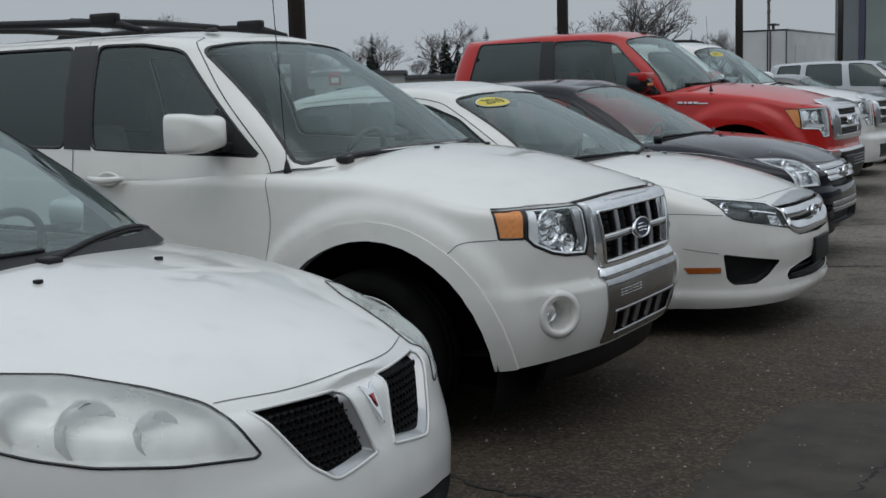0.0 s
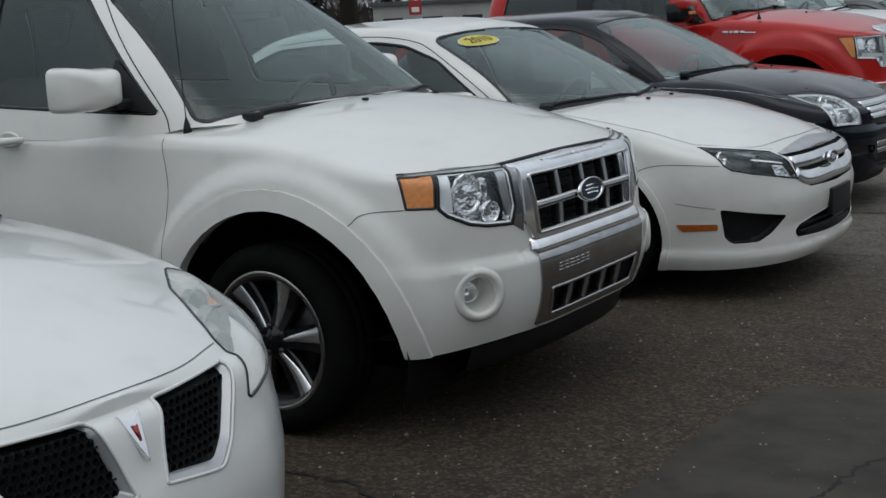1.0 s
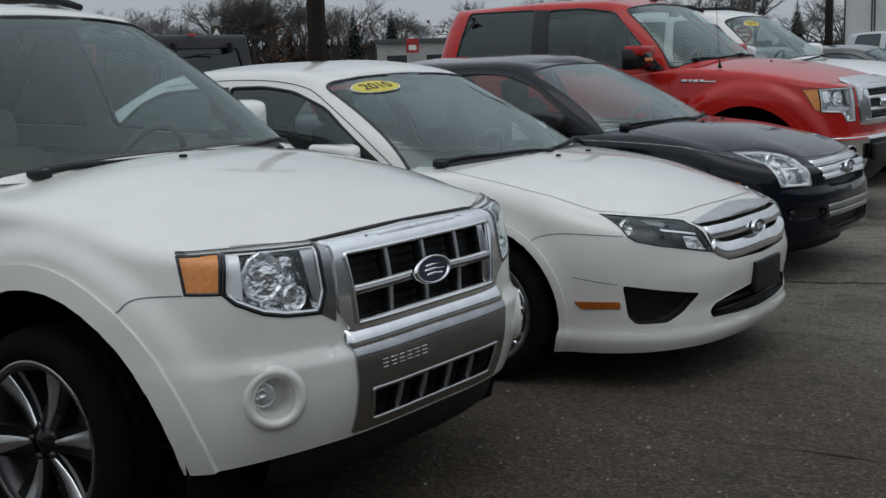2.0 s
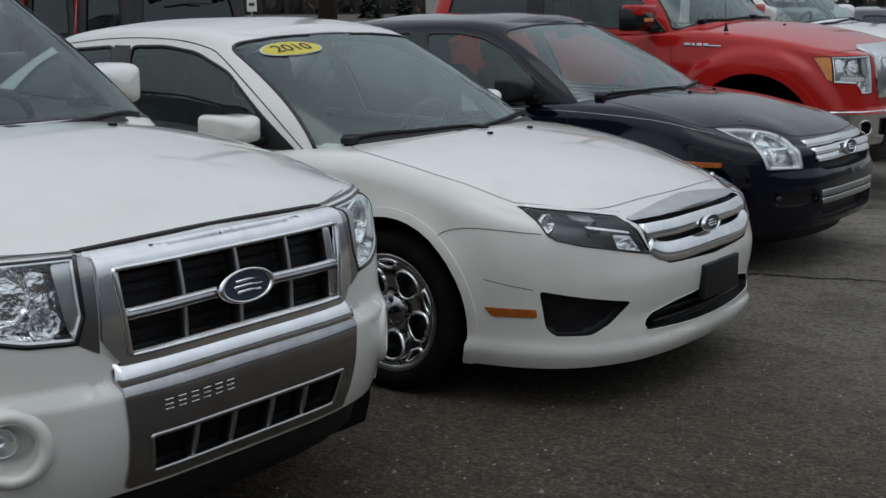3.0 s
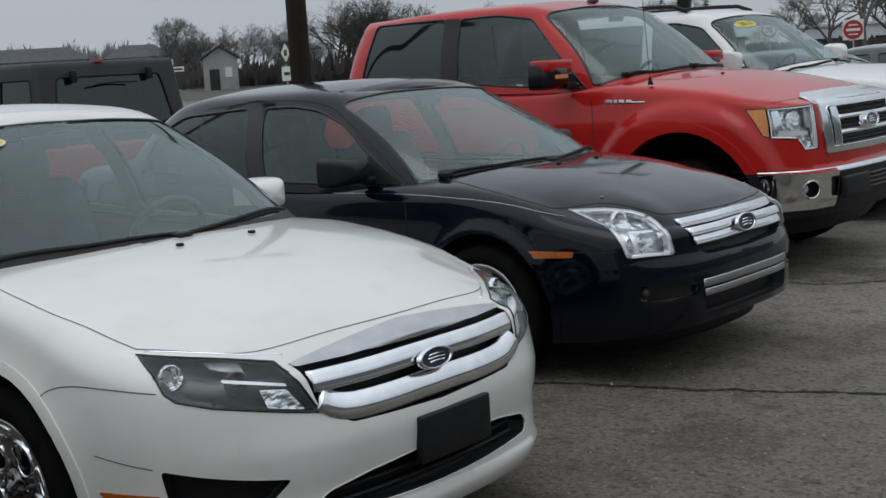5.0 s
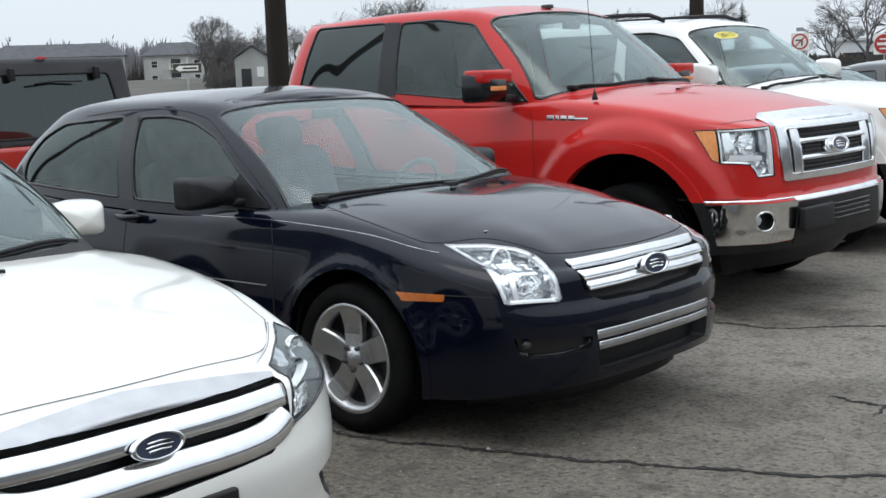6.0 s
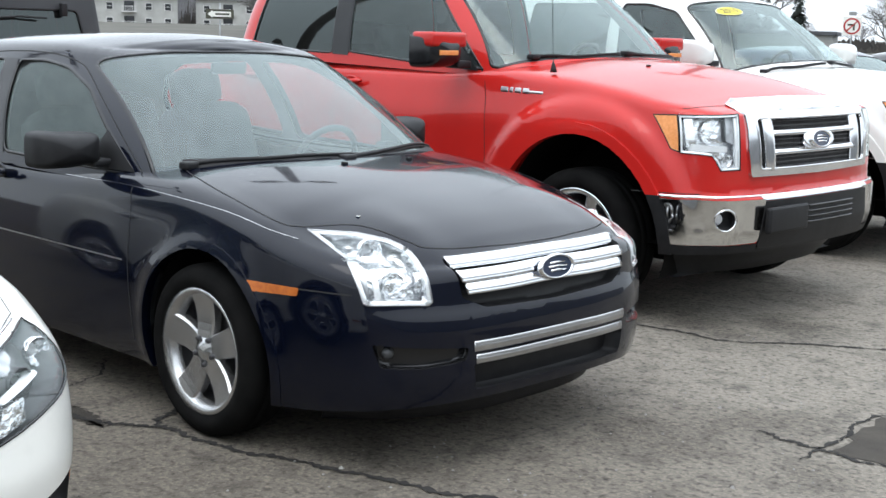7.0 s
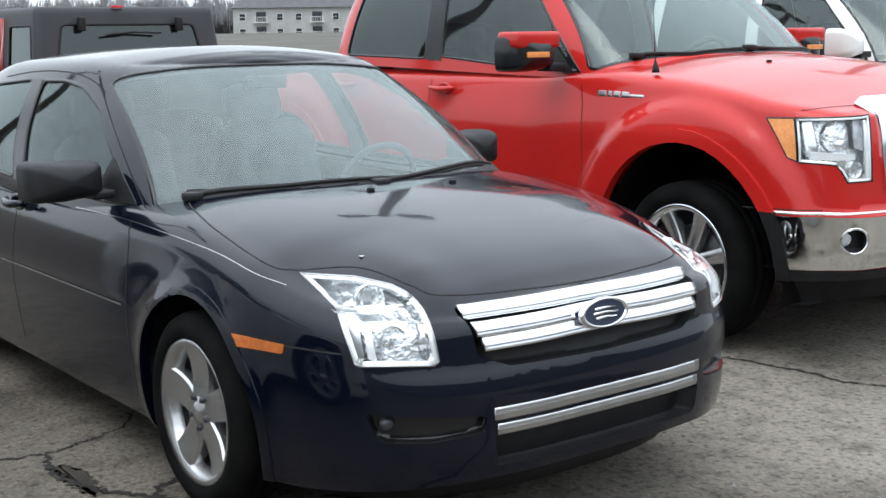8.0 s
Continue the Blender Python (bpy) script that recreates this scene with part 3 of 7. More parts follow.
PICKUP = dict(
    plan=[(.97, 0), (.96, .35), (.92, .65), (.82, .86), (.50, .975), (.05, .99), (-1.2, .99), (-3.6, .99), (-4.4, .98), (-4.85, .95), (-4.95, .5), (-4.95, 0)],
    edge=[(-4.95, 1.29), (-3.2, 1.29), (-3.0, 1.30), (-1.2, 1.30), (-.6, 1.32), (-.2, 1.30), (.2, 1.255), (.5, 1.20), (.65, 1.18), (.78, 1.16), (.92, 1.15)],
    middle=[(-4.95, 1.29), (-3.2, 1.29), (-3.0, 1.31), (-.6, 1.40), (-.36, 1.395), (0, 1.37), (.4, 1.30), (.62, 1.235), (.78, 1.175), (.92, 1.15)],
    bottom=[(-4.95, .55), (-3, .42), (-.6, .40), (.5, .40), (.94, .42)],
    front=[(.38, .06), (.46, .02), (.55, .0), (.70, .0), (.735, .045), (.90, .05), (1.05, .07), (1.15, .10)],
    side=[(.38, .05), (.5, .02), (.75, .0), (1.0, .0), (1.18, .03), (1.3, .06)],
    rear=[(.4, .04), (.6, .0), (1.2, .02), (1.4, .03)],
    arches=[(0, .64, .042), (-3.68, .64, .036)], flare_w=.11, flare_p=5, axle_z=.40, arch=.545, arch_z=.440, arch_dx=.02, flare=(.062, .014), bumper_top=.712, wheelbase=3.68, tyre=.40, tyre_w=.275, track=.86, cowl=-.42, round=.06, front_round=.35,
    cabin=dict(
        base=[(-.36, 0), (-.40, .35), (-.50, .70), (-.68, .89), (-1.1, .93), (-1.8, .935), (-2.6, .935), (-3.15, .915), (-3.33, .7), (-3.36, .35), (-3.36, 0)],
        roof=[(-1.13, 0), (-1.14, .28), (-1.18, .54), (-1.27, .70), (-1.6, .76), (-2.0, .77), (-2.6, .77), (-3.0, .74), (-3.17, .60), (-3.21, .3), (-3.22, 0)],
        base_z=[(-3.0, 1.33), (-1.4, 1.29), (-.8, 1.28), (-.54, 1.34), (-.40, 1.36)], roof_z=[(-3.0, 1.92), (-2.0, 1.955), (-1.5, 1.95), (-1.18, 1.90)], bulge=.03, round=.07, crown=.035),
)
LARGE_SUV = dict(PICKUP,
    plan=[(.94, 0), (.935, .35), (.90, .65), (.80, .86), (.50, .975), (.05, .99), (-1.2, .99), (-3.0, .99), (-3.9, .97), (-4.2, .9), (-4.3, .5), (-4.3, 0)],
    edge=[(-4.3, 1.25), (-3.0, 1.25), (-1.2, 1.25), (-.5, 1.25), (0, 1.235), (.4, 1.19), (.6, 1.165), (.75, 1.135), (.92, 1.12)],
    middle=[(-4.3, 1.25), (-3.0, 1.30), (-.6, 1.36), (-.45, 1.34), (0, 1.31), (.4, 1.26), (.62, 1.21), (.76, 1.165), (.92, 1.12)],
    wheelbase=3.02, arches=[(0, .60, .03), (-3.02, .60, .03)],
    cabin=dict(
        base=[(-.40, 0), (-.44, .35), (-.54, .68), (-.75, .87), (-1.1, .915), (-1.8, .925), (-3.0, .925), (-3.8, .90), (-4.1, .7), (-4.15, .35), (-4.15, 0)],
        roof=[(-1.25, 0), (-1.26, .28), (-1.30, .52), (-1.40, .68), (-1.7, .735), (-2.2, .745), (-3.0, .745), (-3.6, .71), (-3.85, .58), (-3.9, .3), (-3.9, 0)],
        base_z=[(-4.15, 1.27), (-1.4, 1.23), (-.75, 1.23), (-.40, 1.33)], roof_z=[(-3.9, 1.86), (-2.4, 1.90), (-1.6, 1.885), (-1.25, 1.84)], bulge=.03, round=.07, crown=.035),
)
COUPE = dict(SEDAN_NEW,
    front=[(.15, .06), (.22, .012), (.30, -.022), (.42, -.026), (.50, -.012), (.58, .016), (.66, .04), (.72, .065), (.80, .13)],
    plan=[(1.0, 0), (.985, .22), (.90, .48), (.72, .70), (.45, .83), (.05, .875), (-1.2, .89), (-2.6, .885), (-3.25, .84), (-3.66, .72), (-3.8, .45), (-3.82, 0)],
    edge=[(-3.86, .98), (-3.4, 1.0), (-2.4, .97), (-1.2, .94), (-.5, .935), (-.1, .905), (.25, .845), (.5, .785), (.7, .745), (.85, .72), (.98, .70)],
    middle=[(-3.86, .98), (-3.3, 1.04), (-2.0, 1.05), (-.6, 1.01), (-.15, .98), (.15, .94), (.45, .875), (.65, .825), (.8, .775), (.9, .735), (.98, .70)],
)


# ---------------------------------------------------------------- parts that all vehicles share
def bm_spokes(count, width0, width1, r0, r1, y0, y1, thick, twist=0.0, split=0.0, start=0.0):
    """Tapered spokes of a road wheel, turned round the y axis; split parts each into a pair."""
    bm = bmesh.new()
    for k in range(count):
        for s in ((-1, 1) if split else (0,)):
            a = start + k * 2 * math.pi / count
            one = bmesh.new()
            rows = []
            for i in range(7):
                f = i / 6
                r = r0 + (r1 - r0) * f
                w = (width0 + (width1 - width0) * f) / 2
                y = y0 + (y1 - y0) * f + 0.012 * math.sin(math.pi * f)
                off = s * split * (0.35 + 0.65 * f) + twist * f
                rows.append([(off - w, y + thick, r), (off - w, y, r), (off - w * 0.88, y - 0.008, r), (off + w * 0.88, y - 0.008, r), (off + w, y, r), (off + w, y + thick, r)])
            one = bm_grid(rows)
            bmesh.ops.recalc_face_normals(one, faces=one.faces[:])
            one.transform(Matrix.Rotation(a, 4, "Y"))
            merge(bm, one)
    return bm


PLATES = {}


def plate_face(rim, f, start):
    """A pressed wheel face with five large round holes and five outer slots, rounded into the wheel."""
    key = (round(rim, 4), round(f, 4))
    if key not in PLATES:
        prof = [(.05, -.004), (.075, .004), (.10, .004), (.13, -.006), (.155, -.012), (.18, -.014), (rim - .035, -.020), (rim - .012, -.024), (rim + .004, -.034), (rim + .007, -.028)]
        bm = bm_lathe([(r, f + y) for r, y in prof], 60)
        for fc in bm.faces:
            if fc.normal.y > 0:
                fc.normal_flip()
        bm.normal_update()
        edge = bmesh.new()
        for k in range(5):
            a = start + k * 2 * math.pi / 5
            for r, rx, rz, turn in ((rim * .585, rim * .245, rim * .25, a), (rim * .85, rim * .19, rim * .07, a + math.pi / 5)):
                ring = []
                for q in np.arange(18) * 2 * math.pi / 18:
                    x, z = rx * math.cos(q) * (1 + .25 * math.sin(q)), r + rz * math.sin(q)
                    ring.append((x * math.cos(turn) + z * math.sin(turn), 0, -x * math.sin(turn) + z * math.cos(turn)))
                cut = carve(bm, ring, (0, -1, 0), radius=0, facing=.2)
                merge(edge, walls_in(cut, (0, -1, 0), .035, floor=False, taper=.12))
                lip = [(x, f + float(np.interp(math.hypot(x, z), [q[0] for q in prof], [q[1] for q in prof])) - .001, z) for x, _, z in ring + ring[:1]]
                bm_tube(lip, .0075, 6, into=edge)
                cut.free()
        PLATES[key] = merge(bm, edge)
    return PLATES[key].copy()


def build_wheel(c, style, parent, x, side):
    """A road wheel at the axle x; side -1 is the right side of the vehicle."""
    R, W = c["tyre"], c["tyre_w"]
    rim = c.get("rim", R * 0.715)
    hub = new("wheel")
    hub.parent = parent
    hub.matrix_basis = pose(x, side * c["track"], R, 0, c.get("wheel_turn", 17), 0 if side < 0 else 180)
    h = W / 2
    tyre = [(rim + .002, -h * .80), (rim + .012, -h * .93), (rim + (R - rim) * .45, -h), (R - .035, -h * .95), (R - .012, -h * .82), (R - .002, -h * .6), (R, -h * .25), (R - .004, -h * .22), (R - .004, -h * .18), (R, -h * .15),
            (R, h * .15), (R - .004, h * .18), (R - .004, h * .22), (R, h * .25), (R - .002, h * .6), (R - .012, h * .82), (R - .035, h * .95), (rim + .01, h * .9)]
    part("tyre", bm_lathe(tyre, 56), RUBBER, hub)
    lip = [(rim - .035, -h * .40), (rim - .028, -h * .72), (rim - .012, -h * .86), (rim + .006, -h * .90), (rim + .008, -h * .80), (rim - .02, -h * .5), (rim - .025, h * .7), (rim + .006, h * .9)]
    part("rim", bm_lathe(lip, 56), style.get("lip", ALLOY), hub)
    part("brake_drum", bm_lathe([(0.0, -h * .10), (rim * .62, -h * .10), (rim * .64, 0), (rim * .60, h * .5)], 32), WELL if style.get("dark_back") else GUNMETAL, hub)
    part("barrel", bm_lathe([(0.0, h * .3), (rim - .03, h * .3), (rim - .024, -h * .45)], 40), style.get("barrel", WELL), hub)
    f = -h * .62
    if style.get("holes"):
        part("spokes", plate_face(rim, f, style.get("start", .3)), style["face"], hub)
    else:
      part("spokes", bm_spokes(style["count"], style["w0"], style["w1"], .05, rim - .018, f, f - .012, style.get("thick", .04), style.get("twist", 0), style.get("split", 0), style.get("start", 0.3)), style["face"], hub, smooth=not style.get("crisp"))
    if "edge_ring" in style:
        part("edge_ring", bm_lathe([(rim - .010, -h * .875), (rim - .004, -h * .90), (rim + .004, -h * .915), (rim + .007, -h * .90)], 56), style["edge_ring"], hub)
    if "inlay" in style:
        part("spoke_inlay", bm_spokes(style["count"], style["inlay"][0], style["inlay"][1], .055, rim - .02, f - .004, f - .016, .01, style.get("inlay_shift", 0), style.get("inlay_split", 0), style.get("start", 0.3)), style["inlay_face"], hub)
    part("centre_cap", bm_lathe([(0, f - .024), (.026, f - .022), (.034, f - .012), (.062, f - .004), (.075, f + .02)], 24), style.get("cap", style["face"]), hub)
    for k in range(5):
        a = k * 2 * math.pi / 5 + style.get("start", 0.3) + style.get("nut", .63)
        nut = (bm_lathe([(0, f - .018), (.009, f - .018), (.011, f - .010), (.012, f + .012)], 8, Matrix.Translation((.053 * math.sin(a), 0, .053 * math.cos(a)))))
        part("wheel_nut", nut, style.get("nuts", GUNMETAL), hub)
    return hub


def lined(sheet, thickness=0.03):
    """The cabin's lining, a little inside the painted sheet."""
    bm = sheet.copy()
    swollen(bm, -thickness)
    bmesh.ops.reverse_faces(bm, faces=bm.faces[:])
    return bm


def bm_seat(w, leather=True):
    """A car seat facing +x, its base on z = 0."""
    bm = bmesh.new()
    def slab(x, z, depth, high, wide, lean, bulge):
        rows = []
        for i in range(9):
            f = i / 8
            y = (f - .5) * wide
            b = bulge * abs(2 * f - 1) ** 3
            k = 1 - .22 * abs(2 * f - 1) ** 6
            ring = [(-depth * .5 * k, -high * .5 * k), (depth * .5 * k + b, -high * .5 * k), (depth * .62 * k + b, 0), (depth * .5 * k + b, high * .5 * k), (-depth * .5 * k, high * .5 * k), (-depth * .6 * k, 0)]
            rows.append([(p, y, q) for p, q in ring])
        s = bm_grid(rows, closed=True)
        for r in (rows[0], rows[-1]):
            s.faces.new([s.verts.new(v) for v in r])
        bmesh.ops.remove_doubles(s, verts=s.verts[:], dist=1e-5)
        bmesh.ops.recalc_face_normals(s, faces=s.faces[:])
        s.transform(Matrix.Translation((x, 0, z)) @ Matrix.Rotation(lean, 4, "Y"))
        merge(bm, s)
    slab(.05, .12, .50, .16, w, -.12, .02)
    slab(-.30, .42, .16, .60, w * .92, -.32, .03)
    slab(-.44, .80, .10, .18, w * .5, -.25, .01)
    return bm


def build_interior(c, parent, cloth, floor_z, wheel_left=True):
    g = c["cabin"]
    x0 = g["base"][0][0]
    wide = g["base"][5][1] - .10
    top = g["base_z"][-1][1]
    # dashboard from the windscreen's foot backwards
    pts = []
    for f in np.linspace(-1, 1, 15):
        y = f * wide * .93
        bend = -.10 - .18 * abs(f) ** 3
        pts.append([(x0 + bend + .02, y, top - .07), (x0 + bend - .30, y, top - .035 - .02 * abs(f)), (x0 + bend - .52, y, top - .06), (x0 + bend - .58, y, top - .14), (x0 + bend - .55, y, top - .50)])
    part("dashboard", bm_grid(pts), DASH, parent)
    seat_z = floor_z + .12
    for s in (-1, 1):
        part("seat", bm_seat(.52), cloth, parent, loc=(x0 - 1.35, s * .38, seat_z))
    part("rear_bench", bm_seat(1.25), cloth, parent, loc=(x0 - 2.2, 0, seat_z + .02))
    ring = [(0, .185 * math.cos(a), .185 * math.sin(a)) for a in np.linspace(0, 2 * math.pi, 33)]
    bm = bm_tube(ring, .016, 8)
    bm_tube([(0, -.17, 0), (.03, 0, -.02), (0, .17, 0)], .02, 8, into=bm)
    bm_box((.06, .14, .12), (.03, 0, -.02), .02, into=bm)
    bm.transform(pose(x0 - .72, .38, top - .06, 0, 24, 0))
    part("steering_wheel", bm, DASH, parent)
    bm = bm_box((.02, .19, .055), bevel=.008)
    bm.transform(pose(g["roof"][0][0] + .04, 0, g["roof_z"][-1][1] - .08, 0, 10, 0))
    part("inner_mirror", bm, BLACK_PLASTIC, parent)


def build_side_mirror(parent, at, size, colour, side, base_z, foot=BLACK_PLASTIC, square=False):
    """A door mirror: painted cap, black foot and glass; at is the cap's centre."""
    x, y, z = at
    y *= side
    holder = new("side_mirror")
    holder.parent = parent
    holder.location = (x, y, z)
    d, w, h = size
    rows = []
    for f in np.linspace(0, 1, 14) ** 2:
        k = (1 - (1 - f) ** (4.5 if square else 2.6)) ** .5 if f < 1 else 1
        k = max(k, .05)
        px = d * (.5 - f)
        e = 6.5 if square else 3.2
        ring = []
        for a in np.arange(28) * 2 * math.pi / 28:
            ca, sa = math.cos(a), math.sin(a)
            ring.append((px, w / 2 * k * abs(ca) ** (2 / e) * (1 if ca > 0 else -1), h / 2 * k * abs(sa) ** (2 / e) * (1 if sa > 0 else -1) * (1.0 - .12 * (ca * side < 0))))
        rows.append(ring)
    bm = bm_grid(rows, closed=True)
    bm.faces.new([bm.verts.new(p) for p in rows[0]])
    bmesh.ops.remove_doubles(bm, verts=bm.verts[:], dist=1e-5)
    bmesh.ops.recalc_face_normals(bm, faces=bm.faces[:])
    part("cap", bm, colour, holder)
    glassy = bmesh.new()
    glassy.faces.new([glassy.verts.new((p[0] + .012, p[1] * .92, p[2] * .92)) for p in rows[-1]])
    part("mirror_glass", glassy, CHROME, holder, smooth=False)
    foot_bm = bm_box((d * .55, .12, h * .22), (0, -side * (w / 2 + .01), -h * .38), .012)
    part("foot", foot_bm, foot, holder)
    return holder


def no_foot(bm, c):
    """Drops the wall faces that run along the sill's lower edge."""
    low = smooth1(c["bottom"])
    bmesh.ops.delete(bm, geom=[f for f in bm.faces if all(v.co.z < float(low(v.co.x)) + .012 for v in f.verts)], context="FACES")
    return bm


def below_bumper(bm, c, axle, car):
    """Where the bumper reaches back to the front wheel opening, its black end takes over from the painted edge."""
    if "bumper_top" not in c or axle != 0:
        return
    top = Vector((0, 0, c["bumper_top"]))
    bmesh.ops.bisect_plane(bm, geom=bm.verts[:] + bm.edges[:] + bm.faces[:], dist=1e-5, plane_co=top, plane_no=(0, 0, 1))
    faces = [f for f in bm.faces if f.calc_center_median().z < top.z and f.calc_center_median().x > .1]
    if faces:
        part("bumper_return", lift(bm, faces), BLACK_PLASTIC, car)


def build_shell(name, label, c, colour, m, glasses, windows, screen, wheels, cloth, group="parked vehicles", floor_z=.28, liner=LINER):
    """The vehicle with its body, cabin, windows, wheels and interior. Returns the thing and its working sheets."""
    car = thing(name, label, "car", m, group)
    low, cab = lower_body(c), cabin(c)
    tree = BVHTree.FromBMesh(low)
    cab_tree = BVHTree.FromBMesh(cab)
    z0 = c.get("arch_z", c["axle_z"])
    for axle in (0, -c["wheelbase"]):
        x_axle = axle + c.get("arch_dx", 0)
        ring = [(x_axle + c["arch"] * math.cos(a), 0, z0 + .01 + c["arch"] * math.sin(a)) for a in np.arange(40) * 2 * math.pi / 40]
        for s in (-1, 1):
            cut = carve(low, [(x, s, z) for x, _, z in ring], (0, s, 0), side=s, radius=0, facing=-.5, near=.45)
            lip = no_foot(walls_in(cut, (0, s, 0), .035, floor=False), c)
            cut.free()
            below_bumper(lip, c, axle, car)
            part("arch_lip", lip, colour, car)
            if "flare" in c:
                wide, proud = c["flare"]
                big = [(x_axle + (x - x_axle) * (1 + wide / c["arch"]), s, z0 + .01 + (z - z0 - .01) * (1 + wide / c["arch"])) for x, _, z in ring]
                band = carve(low, big, (0, s, 0), side=s, radius=0, facing=-.5, near=.45)
                swollen(band, proud)
                merge(band, no_foot(walls_in(band, (0, s, 0), proud + .006, floor=False), c))
                below_bumper(band, c, axle, car)
                part("arch_flare", band, colour, car)
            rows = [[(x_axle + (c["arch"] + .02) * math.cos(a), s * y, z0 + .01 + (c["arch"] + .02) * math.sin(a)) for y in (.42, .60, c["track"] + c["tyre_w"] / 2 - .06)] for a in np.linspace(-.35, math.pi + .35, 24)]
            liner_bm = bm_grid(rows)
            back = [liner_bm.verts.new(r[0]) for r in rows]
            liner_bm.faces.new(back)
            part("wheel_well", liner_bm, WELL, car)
            build_wheel(c, wheels, car, axle, s)
    # the cabin is open below the glass
    base = spline(c["cabin"]["base"], 4)
    foot = np.vstack([base, base[::-1] * (1, -1)]) * (1, .93)
    foot[:, 0] = np.where(foot[:, 0] > foot[:, 0].mean(), foot[:, 0] - .05, foot[:, 0] + .05)
    bmesh.ops.delete(low, geom=[f for f in low.faces if abs(f.normal.z) > .5 and f.calc_center_median().z > .7 and in_poly(f.calc_center_median(), foot)], context="FACES")
    # side windows and screens
    for s in (-1, 1):
        for k, w in enumerate(windows):
            pts = [(x, s * 2, z) for x, z in w]
            sheet = carve(cab, pts, (0, s, 0), side=s, radius=.05, facing=.1)
            part("window_seal", walls_in(sheet, (0, s, 0), .016, floor=False), GLOSS_BLACK, car)
            part("window_edge", rim_strip(sheet, .014, .002), GLOSS_BLACK, car)
            swollen(sheet, -.006)
            part("side_window", sheet, glasses[min(k + 1, len(glasses) - 1)], car).visible_shadow = False
    for name_, pts, d in (("windscreen", screen, (1, 0, .35)), ("rear_window", c.get("rear_screen"), (-1, 0, .35))):
        if not pts:
            continue
        sheet = carve(cab, pts, d, radius=.06, facing=.1)
        part("screen_seal", rim_strip(sheet, .016, .0015), GLOSS_BLACK, car)
        swollen(sheet, -.004)
        part(name_, sheet, glasses[0] if name_ == "windscreen" else glasses[-1], car).visible_shadow = False
    part("lining", lined(cab), liner, car)
    part("cabin_frame", cab, colour, car)
    build_interior(c, car, cloth, floor_z)
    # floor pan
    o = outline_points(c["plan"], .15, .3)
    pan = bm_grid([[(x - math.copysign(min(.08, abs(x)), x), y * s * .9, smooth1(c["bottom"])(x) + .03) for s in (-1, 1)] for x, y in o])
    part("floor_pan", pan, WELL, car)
    return car, low, cab_tree, tree


def wipers(car, tree, rows):
    for pts in rows:
        hits = [p for p, _ in on_surface(tree, spline(pts, 6), (.3, 0, 1), .007)]
        if len(hits) > 2:
            bm = bm_tube(hits, np.linspace(.011, .007, len(hits)), 8)
            bm_tube([p - Vector((0, 0, .012)) for p in hits[len(hits) // 4:]], .009, 6, into=bm)
            bm_box((.06, .06, .03), hits[0], .010, into=bm)
            part("wiper", bm, BLACK_PLASTIC, car)


def nozzles(car, tree, spots):
    for x, y in spots:
        for p, n in on_surface(tree, [(x, y, 0)], (0, 0, 1), .004):
            bm = bm_box((.02, .022, .012), p, .004)
            part("washer_nozzle", bm, BLACK_PLASTIC, car)


def oval_badge(car, at, ry, rz, face=BADGE_BLUE, lean=-8):
    """An oval maker's badge: a chrome rim and a dark face with plain bars for the script."""
    rows = []
    for f, d in ((1.0, 0), (1.0, .010), (.93, .016), (.84, .014), (.82, .009)):
        rows.append([(d, ry * f * math.cos(a), rz * f * math.sin(a)) for a in np.arange(40) * 2 * math.pi / 40])
    bm = bm_grid(rows, closed=True)
    holder = part("badge", bm, CHROME, car)
    holder.matrix_basis = pose(*at, 0, lean, 0)
    face_bm = bmesh.new()
    face_bm.faces.new([face_bm.verts.new((.0095, ry * .84 * math.cos(a), rz * .84 * math.sin(a))) for a in np.arange(40) * 2 * math.pi / 40])
    part("badge_face", face_bm, face, holder, smooth=False)
    script = bmesh.new()
    for y0, y1, z in ((-.50, .50, .0), (-.42, .40, .30), (-.40, .42, -.30)):
        bm_tube([(.012, y0 * ry, z * rz), (.013, (y0 + y1) / 2 * ry, (z + .05) * rz), (.012, y1 * ry, z * rz)], .09 * rz, 6, into=script)
    part("badge_script", script, CHROME, holder)
    return holder


